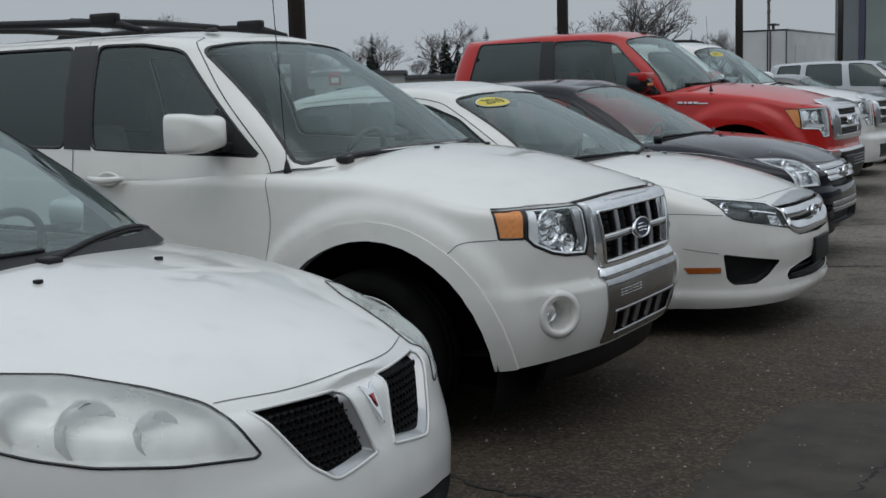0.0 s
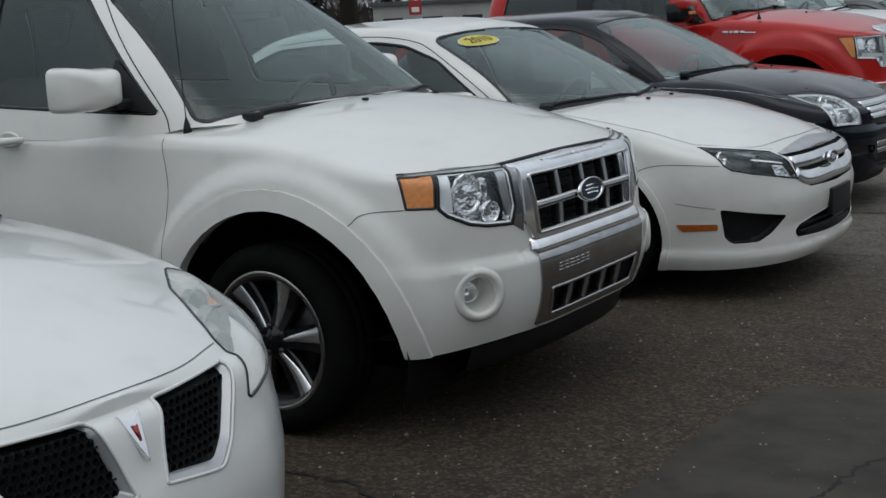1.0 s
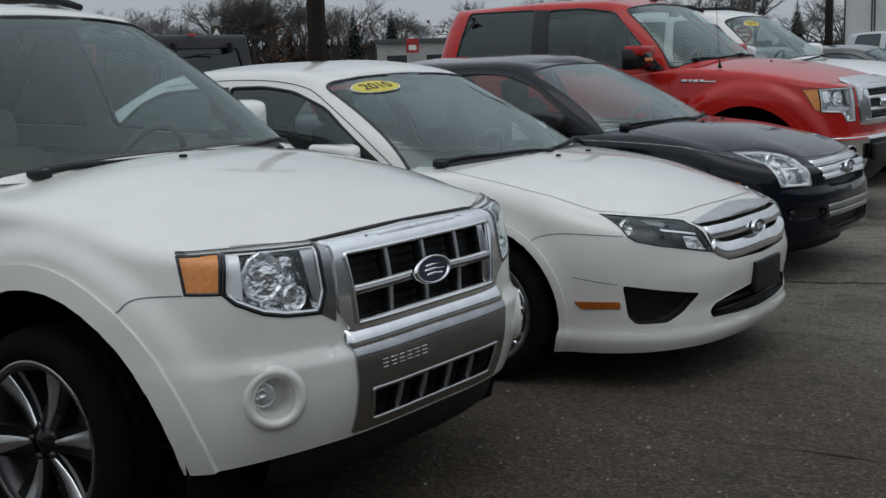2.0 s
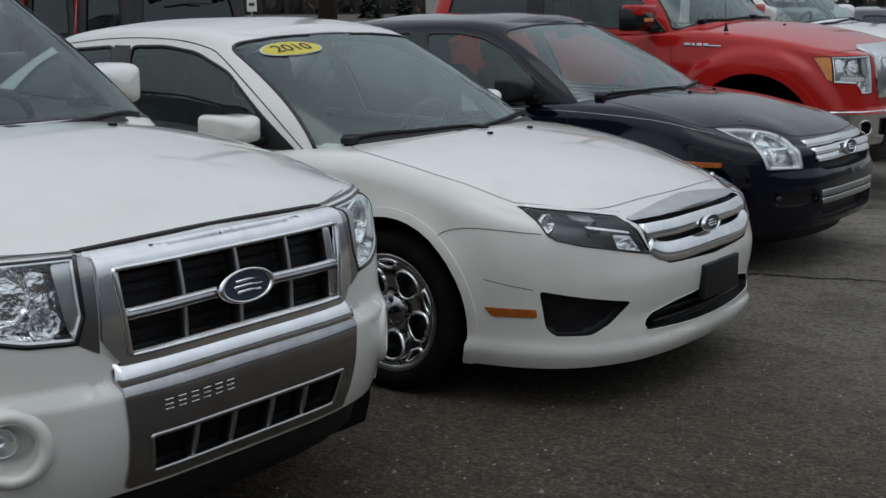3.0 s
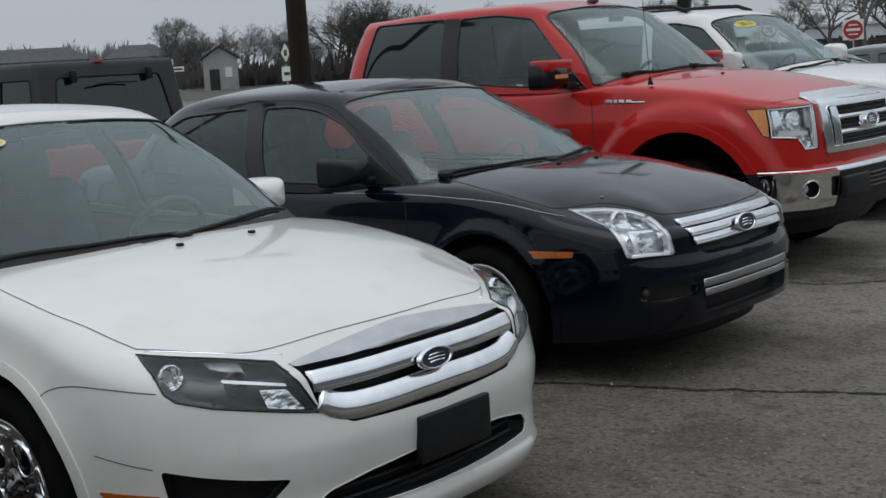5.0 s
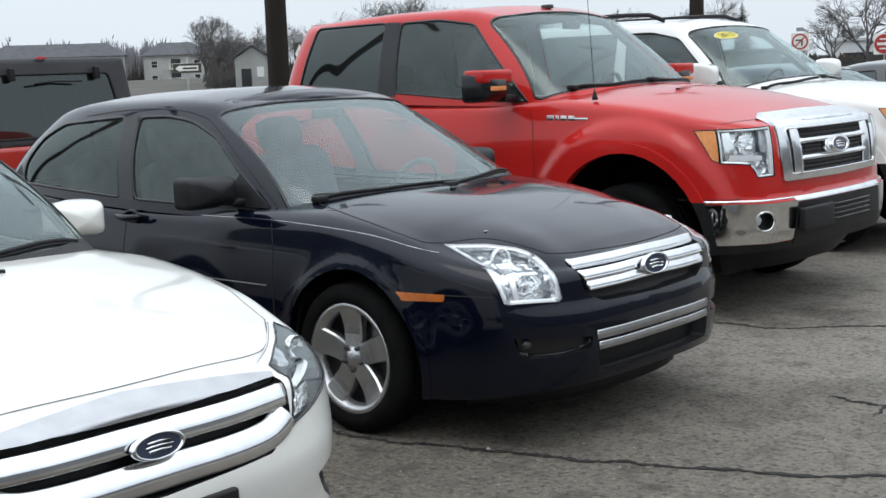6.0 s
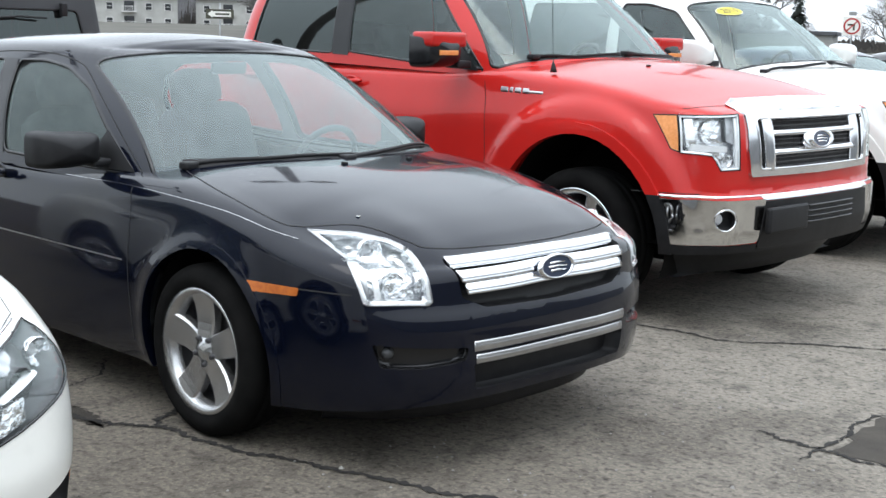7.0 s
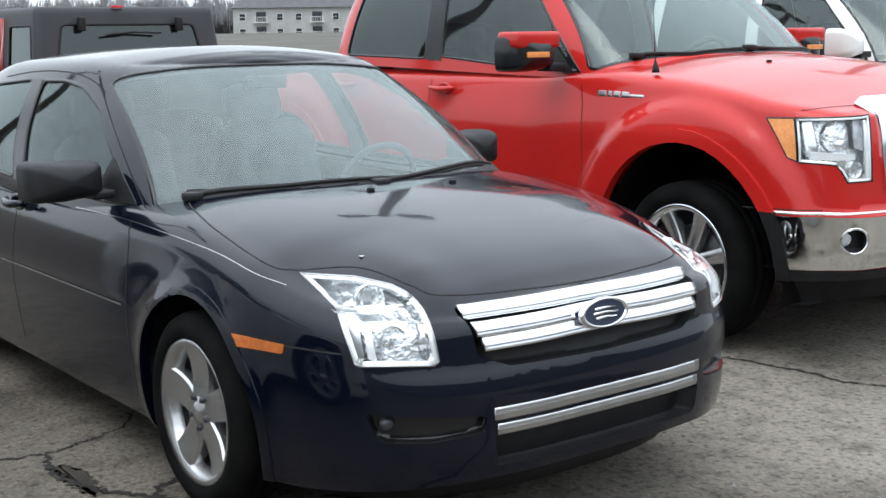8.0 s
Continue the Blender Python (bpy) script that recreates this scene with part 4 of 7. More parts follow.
# ---------------------------------------------------------------- ground
def asphalt():
    """Worn asphalt: stones, stains, and a darker stretch towards the start of the row."""
    m, nt, p, _ = material("asphalt")
    tc = nt.nodes.new("ShaderNodeTexCoord").outputs["Object"]
    sep = nt.nodes.new("ShaderNodeSeparateXYZ")
    nt.links.new(tc, sep.inputs[0])
    # base tone ramps along y, with a noisy edge
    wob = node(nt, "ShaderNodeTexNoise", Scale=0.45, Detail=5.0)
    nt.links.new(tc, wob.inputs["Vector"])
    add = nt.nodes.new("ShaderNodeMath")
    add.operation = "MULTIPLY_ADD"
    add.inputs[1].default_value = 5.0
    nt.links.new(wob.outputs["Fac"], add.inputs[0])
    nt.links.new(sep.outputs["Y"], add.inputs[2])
    along_row = node(nt, "ShaderNodeMapRange")
    along_row.inputs["From Min"].default_value, along_row.inputs["From Max"].default_value = 8.6, 14.2
    nt.links.new(add.outputs[0], along_row.inputs["Value"])
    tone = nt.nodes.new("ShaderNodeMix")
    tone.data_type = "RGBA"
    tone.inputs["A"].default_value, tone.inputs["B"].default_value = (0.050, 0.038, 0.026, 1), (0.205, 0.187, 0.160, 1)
    nt.links.new(along_row.outputs["Result"], tone.inputs["Factor"])
    stained, _ = noise_mix(nt, tone.outputs["Result"], (0.031, 0.026, 0.021), 0.9, 0.52, 0.80, 8, tc)
    spot = nt.nodes.new("ShaderNodeVectorMath")
    spot.operation = "DISTANCE"
    spot.inputs[1].default_value = (-2.52, 12.93, 0)
    nt.links.new(tc, spot.inputs[0])
    edge = node(nt, "ShaderNodeTexNoise", Scale=5.0, Detail=5.0)
    nt.links.new(tc, edge.inputs["Vector"])
    ragged = nt.nodes.new("ShaderNodeMath")
    ragged.operation = "MULTIPLY_ADD"
    ragged.inputs[1].default_value = 0.5
    nt.links.new(edge.outputs["Fac"], ragged.inputs[0])
    nt.links.new(spot.outputs["Value"], ragged.inputs[2])
    damp = node(nt, "ShaderNodeMapRange")
    damp.inputs["From Min"].default_value, damp.inputs["From Max"].default_value = 0.36, 0.60
    damp.inputs["To Min"].default_value, damp.inputs["To Max"].default_value = 0.62, 0.0
    nt.links.new(ragged.outputs[0], damp.inputs["Value"])
    wet = nt.nodes.new("ShaderNodeMix")
    wet.data_type = "RGBA"
    wet.inputs["B"].default_value = (0.030, 0.027, 0.023, 1)
    nt.links.new(damp.outputs["Result"], wet.inputs["Factor"])
    nt.links.new(stained, wet.inputs["A"])
    stained = wet.outputs["Result"]
    stone = node(nt, "ShaderNodeTexVoronoi", Scale=85.0)
    nt.links.new(tc, stone.inputs["Vector"])
    rnd = nt.nodes.new("ShaderNodeSeparateColor")
    nt.links.new(stone.outputs["Color"], rnd.inputs[0])
    spark = node(nt, "ShaderNodeMapRange")
    spark.inputs["From Min"].default_value, spark.inputs["From Max"].default_value = 0.45, 1.0
    spark.inputs["To Min"].default_value, spark.inputs["To Max"].default_value = 0.0, 0.75
    nt.links.new(rnd.outputs["Red"], spark.inputs["Value"])
    light = nt.nodes.new("ShaderNodeMix")
    light.data_type = "RGBA"
    light.blend_type = "ADD"
    light.inputs["B"].default_value = (0.080, 0.068, 0.053, 1)
    nt.links.new(stained, light.inputs["A"])
    nt.links.new(spark.outputs["Result"], light.inputs["Factor"])
    blotch, _ = noise_mix(nt, light.outputs["Result"], (0.024, 0.022, 0.020), 7, 0.50, 0.95, 8, tc)
    grain, _ = noise_mix(nt, blotch, (0.014, 0.013, 0.012), 34, 0.50, 0.80, 5, tc)
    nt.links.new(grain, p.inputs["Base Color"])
    p.inputs["Roughness"].default_value = 0.8
    p.inputs["Specular IOR Level"].default_value = 0.18
    h = nt.nodes.new("ShaderNodeMath")
    h.operation = "MULTIPLY_ADD"
    h.inputs[1].default_value = 0.6
    nz = node(nt, "ShaderNodeTexNoise", Scale=45.0, Detail=5.0)
    nt.links.new(tc, nz.inputs["Vector"])
    nt.links.new(stone.outputs["Distance"], h.inputs[0])
    nt.links.new(nz.outputs["Fac"], h.inputs[2])
    bp = node(nt, "ShaderNodeBump", Strength=0.7, Distance=0.006)
    nt.links.new(h.outputs[0], bp.inputs["Height"])
    nt.links.new(bp.outputs["Normal"], p.inputs["Normal"])
    return m


ASPHALT = asphalt()
PATCH = plain("patched asphalt", (0.027, 0.022, 0.017), (0.051, 0.044, 0.034), 0.9, 0, 5, 0.004, 160)
CRACK = plain("crack", (0.010, 0.009, 0.008), (0.022, 0.02, 0.018), 0.95, 0, 12)
bm = bmesh.new()
bmesh.ops.create_grid(bm, x_segments=24, y_segments=24, size=1200)
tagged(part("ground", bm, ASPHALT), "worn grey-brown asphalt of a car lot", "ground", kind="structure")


def rough_line(points, width, seed, amp=.012):
    """A wandering crack of changing width, lying just proud of the asphalt."""
    rng = random.Random(seed)
    c = spline(points, 20)
    off, rows = 0.0, []
    for i, p in enumerate(c):
        t = c[min(i + 1, len(c) - 1)] - c[max(i - 1, 0)]
        n = np.array([-t[1], t[0]]) / (np.hypot(*t) + 1e-9)
        off = off * .8 + rng.uniform(-amp, amp)
        w = width * rng.uniform(.25, 1.2) * min(1, i / 6 + .15, (len(c) - 1 - i) / 6 + .15)
        q = p + n * off
        rows.append([(*(q - n * w / 2), .004), (*(q + n * w / 2), .004)])
    return bm_grid(rows)


def cracks():
    for k, (pts, w) in enumerate((([(-3.40, 9.62), (-3.33, 9.50), (-3.22, 9.40), (-2.94, 9.44), (-2.6, 9.55), (-2.3, 9.64), (-2.0, 9.73), (-1.7, 9.86), (-1.3, 10.02), (-.9, 10.25), (0, 10.6), (2.0, 11.1)], .036),
                                  ([(-3.6, 12.2), (-3.2, 12.27), (-2.88, 12.33), (-2.56, 12.36), (-2.24, 12.65), (-1.6, 12.95), (-.6, 13.2), (2.6, 13.5)], .024),
                                  ([(-1.66, 11.14), (-1.5, 11.11), (-1.35, 11.10), (-1.1, 11.14), (-.4, 11.2), (.6, 11.1)], .03), ([(-1.38, 10.94), (-1.37, 11.3), (-1.42, 11.68), (-1.2, 11.9)], .022),
                                  ([(-4.25, 9.80), (-4.03, 9.60), (-3.93, 9.39), (-3.89, 9.26), (-3.97, 9.10), (-4.05, 8.9)], .018), ([(-3.89, 9.26), (-3.72, 9.23), (-3.55, 9.25), (-3.38, 9.30), (-3.22, 9.40)], .030),
                                  ([(-2.55, 3.93), (-2.38, 3.94), (-2.2, 3.95), (-1.95, 3.87), (-1.75, 3.89), (-1.3, 3.75)], .022), ([(-.83, 4.35), (-.80, 4.60), (-.74, 4.90), (-.70, 5.2)], .02), ([(-1.5, 6.3), (.6, 6.5), (3.5, 6.7)], .012), ([(-2.4, 14.9), (-.6, 15.1), (2, 15.2)], .03))):
        ob = tagged(part("asphalt_crack", rough_line(pts, w, k), CRACK), "dark ragged crack in the asphalt", "crack", "cracks in the asphalt", "structure")


def patch(points, seed, label):
    rng = random.Random(seed)
    ring = []
    for a, b in zip(points, points[1:] + points[:1]):
        for f in np.arange(12) / 12:
            ring.append((a[0] + (b[0] - a[0]) * f + rng.uniform(-.02, .02), a[1] + (b[1] - a[1]) * f + rng.uniform(-.02, .02), .003))
    b = bmesh.new()
    b.faces.new([b.verts.new(p) for p in ring])
    tagged(part("asphalt_patch", b, PATCH, smooth=False), label, "asphalt patch", kind="structure")


cracks()
patch([(-1.28, 5.57), (-.92, 5.69), (-.2, 5.9), (2.5, 6.4), (2.5, 3.2), (-.9, 3.3), (-1.33, 4.1), (-1.36, 4.95)], 3, "darker patch of newer asphalt with ragged edges")
patch([(-1.34, 11.12), (-.4, 11.2), (.9, 11.1), (.9, 12.2), (-.4, 12.0), (-1.40, 11.70)], 4, "darker patch of asphalt with cracked edges")


patch([(-3.56 + .19 * math.cos(a), 9.26 + .05 * math.sin(a)) for a in np.arange(9) * 2 * math.pi / 9], 7, "small crumbled dark spot beside a crack")


def grit():
    """Pebbles and crumbs scattered on the asphalt."""
    rng = random.Random(11)
    b = bmesh.new()
    for _ in range(1700):
        x, y = rng.uniform(-2.6, .6), rng.uniform(2.6, 14.5)
        r = rng.uniform(.003, .009) * (1.6 if rng.random() < .06 else 1)
        top = [b.verts.new((x + r * math.cos(a) * rng.uniform(.6, 1), y + r * math.sin(a) * rng.uniform(.6, 1), .001)) for a in np.arange(5) * 1.2566]
        peak = b.verts.new((x, y, r * .9))
        for i in range(5):
            b.faces.new((top[i], top[(i + 1) % 5], peak))
    tagged(part("grit", b, plain("pale grit", (0.30, 0.29, 0.27), (0.16, 0.15, 0.14), 0.9, 0, 30), smooth=False), "pale grit and crumbs scattered on asphalt", "grit", kind="stuff")


grit()


# ---------------------------------------------------------------- front-end parts
REFLECTOR = plain("lamp reflector", (0.94, 0.95, 0.97), (0.86, 0.87, 0.89), 0.20, 0.2, 26, 0.006, 30)
LAMP_DARK = plain("dark lamp housing", (0.05, 0.052, 0.055), (0.08, 0.082, 0.085), 0.35, 0.4, 20, 0.004, 40)
LAMP_GREY = plain("grey lamp housing", (0.62, 0.63, 0.65), (0.38, 0.39, 0.41), 0.22, 0.5, 22, 0.010, 28)
LAMP_PALE = plain("pale lamp housing", (0.93, 0.94, 0.92), (0.82, 0.83, 0.82), 0.3, 0.1, 14, 0.004, 25)
GRILLE_GREY = plain("grey grille mesh", (0.13, 0.13, 0.135), (0.09, 0.09, 0.095), 0.35, 0.5, 20)
BOWL_GREY = plain("dull lamp bowl", (0.42, 0.43, 0.42), (0.30, 0.31, 0.31), 0.3, 0.5, 24, 0.008, 20)
RED_MARK = plain("red enamel", (0.40, 0.03, 0.03), (0.32, 0.025, 0.025), 0.3)
CRYSTAL = plain("chromed lamp interior", (0.95, 0.96, 0.97), (0.85, 0.86, 0.88), 0.07, 1.0, 26, 0.035, 24)
WHITE_PRINT = plain("pale print", (0.75, 0.75, 0.70), (0.70, 0.70, 0.66), 0.5)


def flip(p):
    return (p[0], -p[1], p[2])


def carve_cut(bm, outline, s, d, radius):
    pts = outline if s < 0 else [flip(p) for p in outline]
    way = d if s < 0 else flip(d)
    if radius is None:
        return carve_any(bm, pts, way, side=s), way
    return carve(bm, pts, way, side=s, radius=radius), way


def faceted_bowl(r):
    """A round lamp reflector of many small mirror facets, with a lip."""
    rng = random.Random(17)
    rows = []
    for f, y in ((.26, .62), (.42, .52), (.58, .40), (.74, .25), (.88, .10), (.97, .0)):
        rows.append([(r * f * math.cos(a), r * (y + rng.uniform(-.07, .07)), r * f * math.sin(a)) for a in np.arange(11) * 2 * math.pi / 11])
    for f, y in ((1.0, -.05), (1.05, .05), (1.03, .4)):
        rows.append([(r * f * math.cos(a), r * y, r * f * math.sin(a)) for a in np.arange(11) * 2 * math.pi / 11])
    bm = bm_grid(rows, closed=True)
    bmesh.ops.recalc_face_normals(bm, faces=bm.faces[:])
    return bm


def lamp(car, low, outline, d, housing, lens=LENS, depth=.09, radius=.02, bowls=(), amber=None, edge=GLOSS_BLACK, name="headlight", edge_w=.007, amber_mat=AMBER, bits=(), border_w=0):
    """A pair of lamps let into the body: clear lens, edge, housing, round reflectors and a turn signal. Outlines are of the right side."""
    for s in (-1, 1):
        signal = None
        if amber:
            signal, way = carve_cut(low, amber, s, d, .006)
        sheet, way = carve_cut(low, outline, s, d, radius)
        back = walls_in(sheet, way, depth, taper=.12)
        pieces = []
        for pts, inset, mat in bits:
            spare = sheet.copy()
            pts = pts if s < 0 else [flip(p) for p in pts]
            cut = carve(spare, pts, way, side=s, radius=.006)
            spare.free()
            if len(cut.faces):
                pieces.append((merge(walls_in(pushed(cut, way, -inset), way, .02, floor=False), cut), mat))
        border = rim_strip(sheet, edge_w, .003)
        inner = rim_strip(sheet, edge_w + border_w, -.001) if border_w else None
        swollen(sheet, .0015)
        head = part(name, sheet, lens, car)
        head.visible_shadow = False
        part("housing", back, housing, head)
        part("edge", border, edge, head)
        for piece, mat in pieces:
            part("light_guide", piece, mat, head)
        if border_w:
            part("bezel", inner, BRIGHT, head)
        if signal:
            part("turn_signal_edge", rim_strip(signal, max(.005, edge_w * .8), .002), edge, head)
            part("turn_signal_back", walls_in(signal, way, .03), amber_mat, head)
            part("turn_signal", signal, amber_mat, head)
        for (x, y, z), r, mat in bowls:
            y = y if s < 0 else -y
            dish = faceted_bowl(r)
            aim = Vector((1, -.25 if s < 0 else .25, 0)).to_track_quat("-Y", "Z").to_matrix().to_4x4()
            m = Matrix.Translation((x, y, z)) @ aim
            dish.transform(m)
            dish_ob = part("reflector", dish, mat, head, smooth=False)
            bulb = bm_lathe([(0, -r * .05), (r * .12, r * .0), (r * .16, r * .2), (r * .30, r * .5), (r * .36, r * .72)], 14, m)
            part("bulb", bulb, SATIN, dish_ob)


def insert(car, low, outline, d, name, depth, mat, pair=True, radius=.02, edge=None, edge_w=.008, edge_h=.003):
    """An opening in the body with a recessed black liner; pair repeats it on the other side."""
    out = []
    for s in ((-1, 1) if pair else (0,)):
        if pair:
            sheet, way = carve_cut(low, outline, s, d, radius)
        else:
            sheet, way = carve(low, outline, d, radius=radius), d
        ob = part(name, walls_in(sheet, way, depth, taper=.04), mat, car)
        if edge:
            part("edge", rim_strip(sheet, edge_w, edge_h), edge, ob)
        sheet.free()
        out.append(ob)
    return out


def both(points):
    """An outline of the right half, ordered from the centre line outwards or back to it, with its mirror image."""
    return list(points) + [flip(p) for p in reversed(points)]


def panel(car, low, outline, d, name, mat, proud=.004, pair=True, radius=.01, parent=None):
    """A piece of the body's skin in another material, a little proud of it."""
    for s in ((-1, 1) if pair else (0,)):
        if pair:
            sheet, way = carve_cut(low, outline, s, d, radius)
        else:
            sheet, way = carve(low, outline, d, radius=radius), d
        swollen(sheet, proud)
        rim = walls_in(sheet, way, proud + .02, floor=False)
        part(name, merge(sheet, rim), mat, parent or car)


def in_poly(p, poly):
    hit = False
    for a, b in zip(poly, np.roll(poly, -1, 0)):
        if (a[1] > p[1]) != (b[1] > p[1]) and p[0] < (b[0] - a[0]) * (p[1] - a[1]) / (b[1] - a[1]) + a[0]:
            hit = not hit
    return hit


def net(tree, outline, step, inset, mat, parent, hexagons=True, wire=.0035):
    """A moulded grille net inside the (y, z) outline, inset behind the body's face."""
    poly = np.array([(p[1], p[2]) for p in outline])
    lo, hi = poly.min(0), poly.max(0)
    bm = bmesh.new()
    row = 0
    z = lo[1]
    while z < hi[1]:
        y = lo[0] + (step * .5 if row % 2 and hexagons else 0)
        while y < hi[0]:
            if in_poly((y, z), poly):
                hits = on_surface(tree, [(0, y, z)], (1, 0, 0))
                if hits:
                    x = hits[0][0].x - inset
                    n = 6 if hexagons else 4
                    ring = []
                    for k in range(n):
                        a = (k + .5) * 2 * math.pi / n
                        ring.append((math.cos(a), math.sin(a) * (1.0 if hexagons else 1)))
                    r = step * (.577 if hexagons else .7071)
                    outer = [bm.verts.new((x, y + r * c, z + r * s)) for c, s in ring]
                    inner = [bm.verts.new((x, y + (r - wire) * c, z + (r - wire) * s)) for c, s in ring]
                    deep = [bm.verts.new((x - .014, y + (r - wire) * c, z + (r - wire) * s)) for c, s in ring]
                    for k in range(n):
                        j = (k + 1) % n
                        bm.faces.new((outer[k], outer[j], inner[j], inner[k]))
                        bm.faces.new((inner[k], inner[j], deep[j], deep[k]))
            y += step
        z += step * (.866 if hexagons else 1)
        row += 1
    return part("grille_net", bm, mat, parent, smooth=False)


def seams(car, tree, rows, mat):
    for pts, d, pair in rows:
        for s in ((-1, 1) if pair else (0,)):
            bm = seam(tree, pts if s <= 0 else [flip(p) for p in pts], d if s <= 0 else flip(d), .0036 if mat is SEAM_GREY else .005)
            if len(bm.faces):
                part("shut_or_crease_line", bm, mat, car)
            else:
                bm.free()


def handle(car, at, mat, length=.22, side=-1):
    x, y, z = at
    y = y if side < 0 else -y
    pts = [(x + length * (f - .5), y + side * (.010 + .028 * math.sin(math.pi * f) ** .6), z + .004 * math.cos(6 * f)) for f in np.linspace(0, 1, 11)]
    bm = bm_tube(pts, [.012 + .006 * math.sin(math.pi * k / 10) for k in range(11)], 10)
    part("door_handle", bm, mat, car)
    cup = bm_lathe([(0, .006), (.03, .004), (.045, -.002), (.05, .006)], 20, Matrix.Translation((x, y, z)) @ Matrix.Diagonal((1.5, 1, .7, 1)))
    part("handle_cup", cup, mat, car)


def aerial(car, at, length, lean=-6, mat=BLACK_PLASTIC):
    bm = bm_lathe([(0, 0), (.020, 0), (.016, .02), (.008, .05), (.004, .06), (.0022, .075), (.0018, length), (.003, length + .002), (0, length + .006)], 10, Matrix.Rotation(radians(90), 4, "X"))
    ob = part("aerial", bm, mat, car)
    ob.matrix_basis = pose(*at, 0, lean, 0)


def digits_on(car, tree, text, centre, right, up, half, d, mat, parent, proud=.006):
    """Writing on the glass in the built-in font, wrapped on the surface."""
    cu = bpy.data.curves.new("digits", "FONT")
    cu.body, cu.align_x, cu.align_y, cu.size, cu.offset = text, "CENTER", "CENTER", 1.0, .012
    ob = bpy.data.objects.new("digits_source", cu)
    scene.collection.objects.link(ob)
    bpy.context.view_layer.update()
    me = bpy.data.meshes.new_from_object(ob.evaluated_get(bpy.context.evaluated_depsgraph_get()))
    bpy.data.objects.remove(ob)
    bm = bmesh.new()
    bm.from_mesh(me)
    bpy.data.meshes.remove(me)
    wide = max(abs(v.co.x) for v in bm.verts)
    c, r, u = Vector(centre), Vector(right), Vector(up)
    for v in bm.verts:
        p = c + r * (v.co.x / wide * half[0]) + u * (v.co.y * half[1])
        hits = on_surface(tree, [p], d, proud)
        if hits:
            v.co = hits[0][0]
    return part("digits", bm, mat, parent, smooth=False)


def year_sticker(car, tree, text, centre, half_w, half_h, d=(1, 0, .8)):
    """An oval yellow sticker with a pale border, on the windscreen."""
    c = Vector(centre)
    right, up = Vector((0, 1, 0)), Vector((-.80, 0, .42)).normalized()
    holder = None
    for scale, mat, lift_by in ((1.0, WHITE_PRINT, .002), (.94, YELLOW, .004)):
        rows = []
        for f in np.linspace(0, 1, 7):
            row = []
            for a in np.arange(40) * 2 * math.pi / 40:
                p = c + right * (half_w * scale * f * math.cos(a)) + up * (half_h * scale * f * math.sin(a))
                hit = on_surface(tree, [p], d, lift_by)
                row.append(hit[0][0] if hit else p)
            rows.append(row)
        bm = bm_grid(rows, closed=True)
        bmesh.ops.remove_doubles(bm, verts=bm.verts[:], dist=1e-5)
        ob = part("year_sticker" if holder is None else "sticker_face", bm, mat, holder or car, "oval yellow sticker with dark digits" if holder is None else "")
        holder = holder or ob
    digits_on(car, tree, text, centre, right, up, (half_w * .62, half_h * 1.35), d, INK, holder)


def sail(car, cab, corners):
    """The black triangular foot plate of a door mirror, in the window's front corner."""
    a, b, c = (np.array(p) for p in corners)
    for s in (-1, 1):
        rows = []
        for i in range(9):
            p, q = a + (c - a) * i / 8, b + (c - b) * i / 8
            row = on_surface(cab, [(x, s, z) for x, z in (p + (q - p) * f for f in np.linspace(0, 1, 7))], (0, s, 0), .006)
            if len(row) == 7:
                rows.append([r[0] for r in row])
        if len(rows) > 2:
            part("mirror_plate", bm_grid(rows), BLACK_PLASTIC, car)


def pillar(car, cab, lower, upper):
    """Black trim between two side windows."""
    a, b, c, d = (np.array(p) for p in (*lower, *upper))
    for s in (-1, 1):
        rows = []
        for f in np.linspace(0, 1, 12):
            p, q = a + (c - a) * f, b + (d - b) * f
            row = on_surface(cab, [(x, s, z) for x, z in (p + (q - p) * g for g in np.linspace(0, 1, 5))], (0, s, 0), .003)
            if len(row) == 5:
                rows.append([r[0] for r in row])
        if len(rows) > 2:
            part("pillar_trim", bm_grid(rows), GLOSS_BLACK, car)


def cowl_strip(car, cab, points, width=.075):
    part("cowl_strip", seam(cab, points, (1, 0, .45), width, proud=.005), BLACK_PLASTIC, car)


# ---------------------------------------------------------------- the parked row
WHEEL_CHROME = plain("chromed wheel", (0.86, 0.86, 0.87), (0.78, 0.78, 0.80), 0.24, 0.85, 14)
W5 = dict(count=5, w0=.092, w1=.125, face=ALLOY, cap=ALLOY, start=.925, thick=.03, barrel=GUNMETAL, crisp=True)
W_TWIN = dict(count=5, face=CHROME, lip=SATIN, edge_ring=SATIN, cap=DARK_CHROME, nuts=GUNMETAL, start=.3, holes=True, barrel=GUNMETAL)
W_DARK = dict(count=6, w0=.070, w1=.120, face=GLOSS_BLACK, lip=GUNMETAL, inlay=(.014, .068), inlay_face=WHEEL_CHROME, inlay_shift=-.018, start=.12, edge_ring=MACHINED, crisp=True, barrel=GUNMETAL)
W_TRUCK = dict(count=7, w0=.052, w1=.082, face=ALLOY, lip=CHROME, start=.1, barrel=GUNMETAL, cap=ALLOY, thick=.05)

